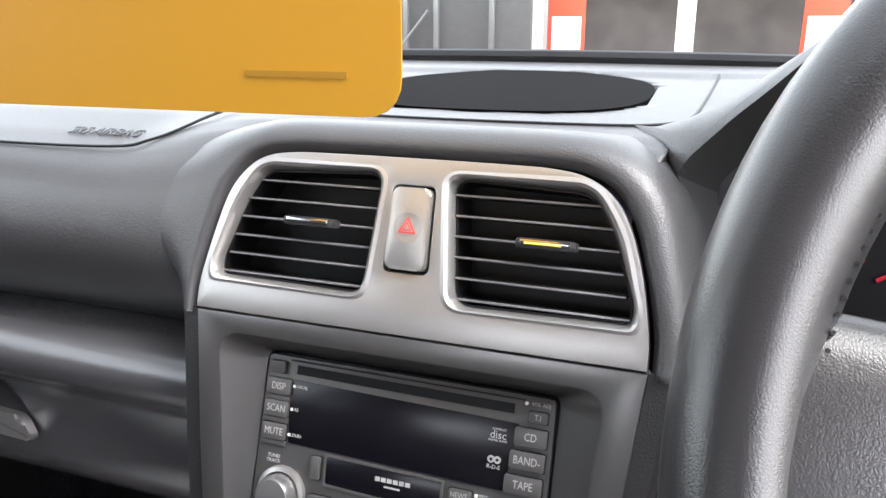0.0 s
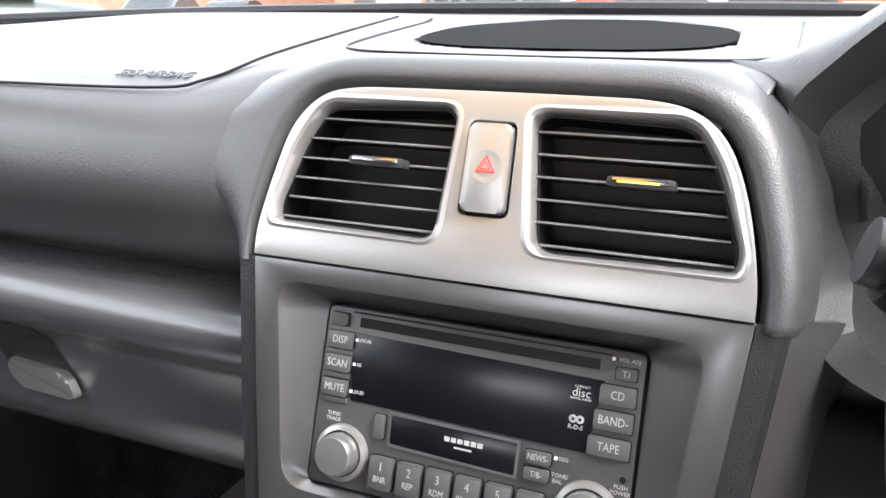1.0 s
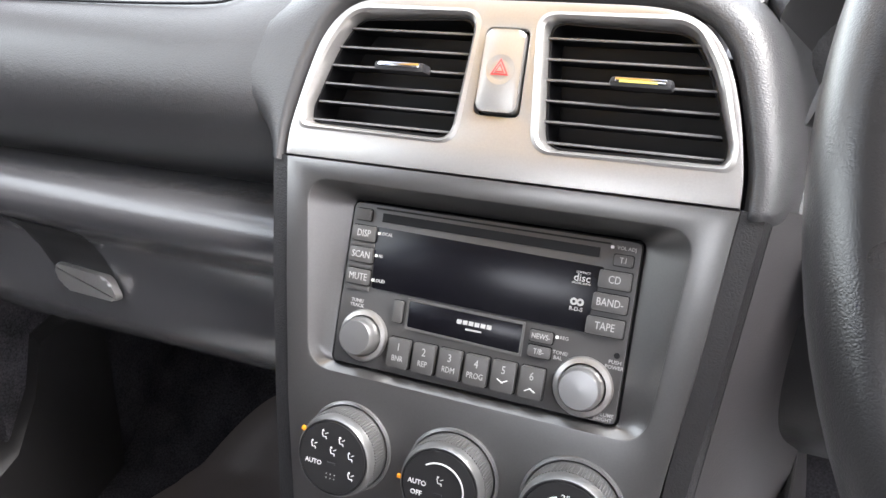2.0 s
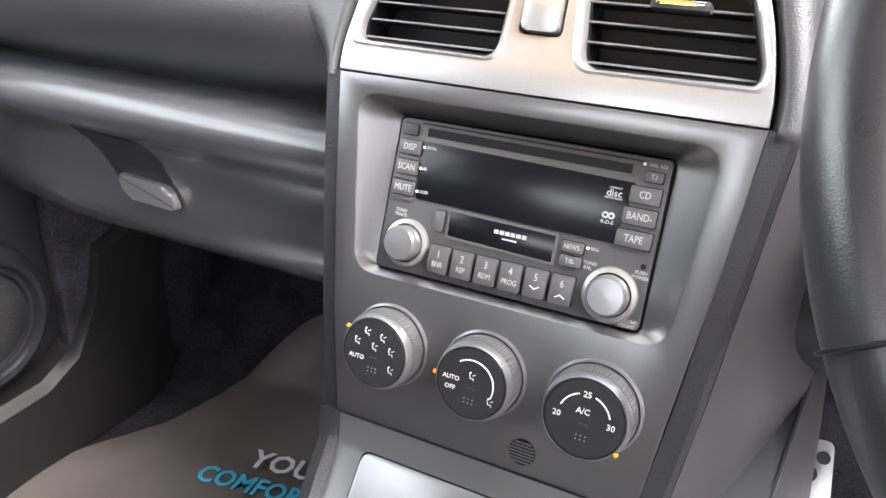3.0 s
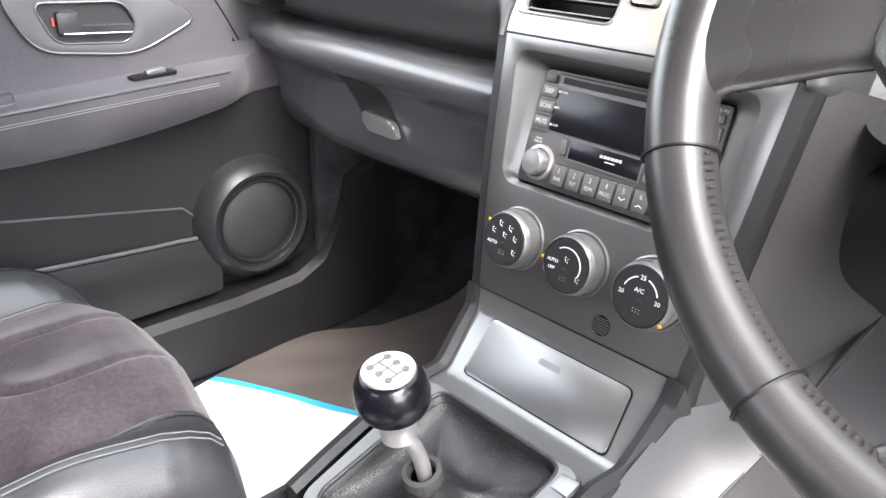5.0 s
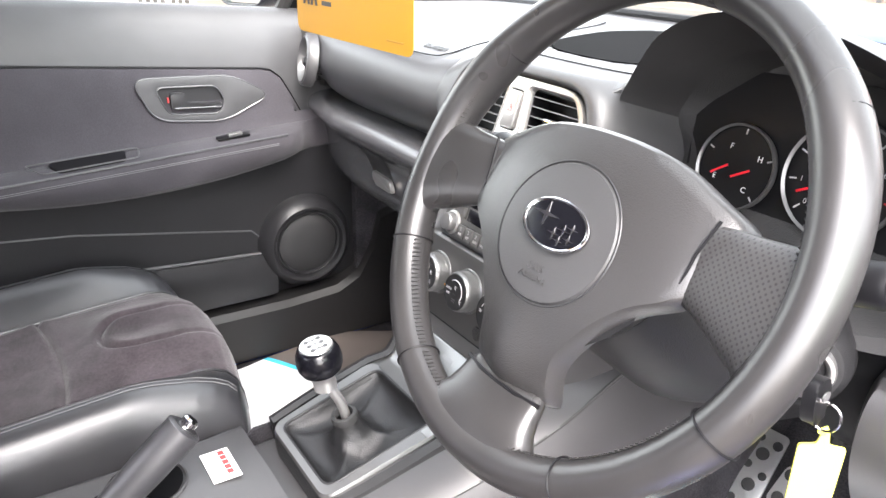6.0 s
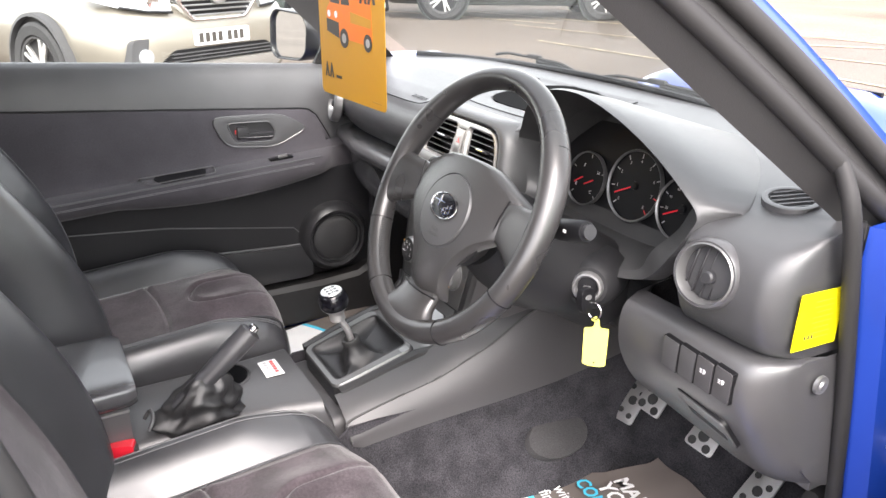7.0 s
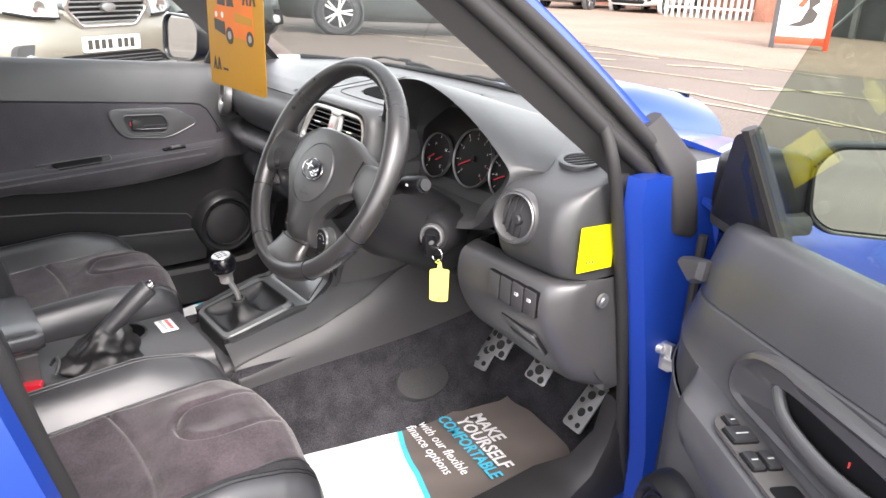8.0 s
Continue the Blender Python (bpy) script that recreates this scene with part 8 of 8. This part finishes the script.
        h_ = part("headlamp", hl, M_LAMP, t, "clear headlamp")
        part("lamp_rim", tube([N @ Vector((s * 0.42, 0.77, 0.02)), N @ Vector((s * 0.60, 0.78, -0.02)), N @ Vector((s * 0.76, 0.815, -0.115))], 0.010, 6), M_BLACK, h_)
        part("lamp_bowl", lathe([(0.05, 0.0), (0.048, 0.012), (0.0, 0.006)], N @ Matrix.Translation((s * 0.55, 0.845, -0.02)), 20), M_CHROME, h_)
        fg = part("fog_recess", prism(rounded([(s * 0.54, 0.60), (s * 0.76, 0.60), (s * 0.80, 0.40), (s * 0.58, 0.38)][::s], 0.05), N, -0.30, -0.002), M_CLAD if clad else M_BLACK, t, "dark fog lamp recess")
        part("fog_lamp", lathe([(0.058, 0.0), (0.055, 0.018), (0.0, 0.024)], N @ Matrix.Translation((s * 0.67, 0.475, -0.002)), 24), M_LAMP, fg, "round fog lamp")
    part("lower_grille", prism(rounded([(-0.44, 0.505), (0.44, 0.505), (0.60, 0.405), (-0.60, 0.405)], 0.03), N, -0.2, 0.030), M_BLACK, t, "black lower grille")
    for k in range(3):
        part("grille_slat", box((0, 0.425 + 0.026 * k, 0.032), (0.96, 0.008, 0.01), 0, N), M_CLAD, t)
    part("skid_plate", prism(rounded([(-0.64, 0.40), (0.64, 0.40), (0.54, 0.30), (-0.54, 0.30)], 0.02), N, -0.2, 0.045, 0.01), M_SILVER if clad else M_BLACK, t, "silver bumper skid plate")
    np_ = part("number_plate", prism(rounded([(-0.26, 0.63), (0.26, 0.63), (0.26, 0.52), (-0.26, 0.52)], 0.01), N, -0.05, 0.045, 0.003), M_WHITE, t, "white front plate with dark bars")
    if plate_bar:
        for k in range(7):
            x = -0.20 + 0.06 * k + (0.02 if k > 3 else -0.01)
            part("plate_bar", box((x, 0.575, 0.046), (0.040, 0.070, 0.002), 0, N), M_CARDINK, np_)
    return t


car("estate_car", "champagne gold estate car parked facing the lane", (-4.90, 1.20), 26.0, M_GOLD, clad=M_CLAD)
car("pickup_truck", "dark green off-road vehicle parked beyond", (-9.86, 10.3), 60.0, M_DARKCAR, L=4.9, H=1.85, belt_z=1.15, bonnet=1.12, R=0.39)
car("hatchback_car", "dark grey hatchback parked beside the off-roader", (-8.3, 3.6), 12.0, M_DARKCAR, L=4.2, H=1.48, belt_z=0.92, bonnet=0.92, R=0.31)
car("saloon_car", "white saloon parked by the fence", (-16.2, 20.6), -75.0, M_WHITECAR, L=4.4, H=1.42, belt_z=0.92, bonnet=0.90, R=0.32, kind="saloon")
car("people_carrier", "grey people carrier parked by the fence", (-18.3, 19.2), -75.0, M_GREYCAR, L=4.4, H=1.6, belt_z=0.98, bonnet=0.95, R=0.32)

# paving patch, yellow bay lines
pave = bmesh.new()
vs_ = [pave.verts.new(p) for p in ((-24, 14.5, GZ + 0.005), (-6.5, 9.8, GZ + 0.005), (6, 13.5, GZ + 0.005), (10, 32, GZ + 0.005), (-24, 34, GZ + 0.004))]
pave.faces.new(vs_)
solo("pavement", pave, M_PAVE, "tan block paving beside the bays", "pavement", kind="structure")
for (x0, y0), (x1, y1), w in (((-13.5, 7.6), (-6.2, 9.6), 0.09), ((-12.0, 10.0), (-3.6, 10.2), 0.07), ((-9.6, 7.2), (-2.4, 8.6), 0.07), ((-7.6, 6.2), (-1.8, 6.6), 0.07), ((-14.5, 6.0), (-9.4, 7.9), 0.08), ((-5.6, 9.0), (-4.8, 9.7), 0.12), ((-7.2, 8.3), (-6.3, 8.7), 0.12), ((-3.6, 8.0), (-2.9, 8.8), 0.12), ((-4.0, 7.0), (0.6, 6.4), 0.07)):
    d = Vector((x1 - x0, y1 - y0, 0))
    n = Vector((-d.y, d.x, 0)).normalized() * w / 2
    b = bmesh.new()
    b.faces.new([b.verts.new(Vector((x, y, GZ + 0.008)) + s) for (x, y), s in (((x0, y0), -n), ((x1, y1), -n), ((x1, y1), n), ((x0, y0), n))])
    solo("bay_line", b, M_LINE, "worn yellow parking line painted on asphalt", "road marking", "parking lines", kind="structure")

# tyre sign on its red frame
SG = axes((-6.35, 13.9, GZ), (0.86, 0.51, 0), (0, 0, 1))
sg = thing("advertising_sign", "white standing sign with a black and red emblem, red frame", "sign", tuple(SG @ Vector((0, 0, 0))))
part("sign_board", box((0, 1.15, 0), (0.86, 1.9, 0.06), 0.01, SG), M_SIGNW, sg, "white sign board")
for x in (-0.47, 0.47):
    part("frame_post", box((x, 1.06, 0), (0.09, 2.12, 0.09), 0.01, SG), M_SIGNR if x > 0 else M_CLAD, sg, "painted frame post")
part("base_rail", box((0, 0.16, 0), (0.94, 0.14, 0.08), 0.01, SG), M_SIGNR, sg)
part("emblem_shape", prism([(-0.28, 0.42), (-0.02, 0.42), (0.18, 0.50), (0.24, 0.66), (0.12, 0.76), (0.24, 0.86), (0.18, 1.02), (0.02, 1.02), (0.06, 0.76), (-0.04, 0.52)], SG, 0.03, 0.036), M_CARDINK, sg, "black emblem shape")
part("emblem_flash", prism([(-0.14, 0.78), (0.0, 1.02), (0.10, 1.02), (-0.04, 0.76)], SG, 0.036, 0.040), M_SIGNR, sg, "red emblem flash")

# garage building with dark openings and red signs, seen past the wipers
gb_ = thing("garage_building", "low garage building with dark open bays and red signs", "building", (0.0, 22.0, GZ))
part("back_wall", box((-2, 25.8, 2.2), (26, 0.3, 4.2), 0.02), M_SHED, gb_, "dark bay interior")
part("fascia", box((-2, 21.9, 4.0), (26, 0.4, 1.3), 0.02), M_SIGNW, gb_, "white fascia")
part("roof", box((-2, 24.0, 4.75), (27, 4.6, 0.25), 0.02), M_CLAD, gb_)
for x in (-12.0, -8.6, -5.0, -1.0, 3.2, 7.6):
    part("pier", box((x, 22.0, 1.75), (0.45, 0.5, 3.4), 0.02), M_SIGNW if x > -6 else M_BRICK, gb_, "bay pier")
for x, w in ((-4.1, 1.0), (2.3, 1.0), (4.4, 0.9)):
    s_ = part("sign_panel", box((x, 21.6, 1.5), (w, 0.08, 2.6), 0.01), M_SIGNR, gb_, "red sign panel")
    part("sign_face", box((x, 21.55, 0.9), (w * 0.8, 0.04, 1.0), 0.01), M_SIGNW, s_)
for k in range(5):
    part("shelf", box((6.3, 22.6, 0.5 + 0.42 * k), (2.0, 0.8, 0.05), 0.005), M_POST, gb_)
# dark open workshop beyond the sign
ws_ = thing("workshop", "dark open workshop bay with grey posts", "building", (-6.2, 18.0, GZ))
part("back_wall", box((-6.2, 18.4, 1.6), (3.8, 0.2, 3.1), 0.02), M_CLAD, ws_, "dark bay wall")
for x in (-7.4, -6.6, -5.2):
    part("post", box((x, 18.1, 1.6), (0.12, 0.12, 3.1), 0.01), M_GREYCAR, ws_, "grey steel post")
part("strut", tube([(-7.9, 18.05, 0.2), (-6.8, 18.05, 1.5)], 0.035, 8), M_GREYCAR, ws_)
# picket fence and brick wall
fn = thing("fence", "pale timber picket fence by the parked cars", "fence", (-13.0, 21.0, GZ))
for k in range(46):
    p = Vector((-14.6, 20.6, GZ)).lerp(Vector((-6.9, 24.8, GZ)), k / 45)
    part("picket", box((p.x, p.y, GZ + 0.55), (0.09, 0.05, 1.1), 0.005), M_POST, fn)
for z in (0.30, 0.85):
    part("rail", tube([(-14.6, 20.65, GZ + z), (-6.9, 24.85, GZ + z)], 0.04, 6), M_POST, fn)
solo("boundary_wall", box((-20, 27.5, 1.2), (34, 0.4, 2.4), 0.02, Matrix.Rotation(radians(8), 4, "Z")), M_BRICK, "long red brick boundary wall", "wall", kind="structure")
red = car("red_car", "red car parked behind the open door", (7.5, -6.5), 170.0, M_REDCAR, L=4.3, H=1.45, belt_z=0.92, bonnet=0.9, R=0.31)
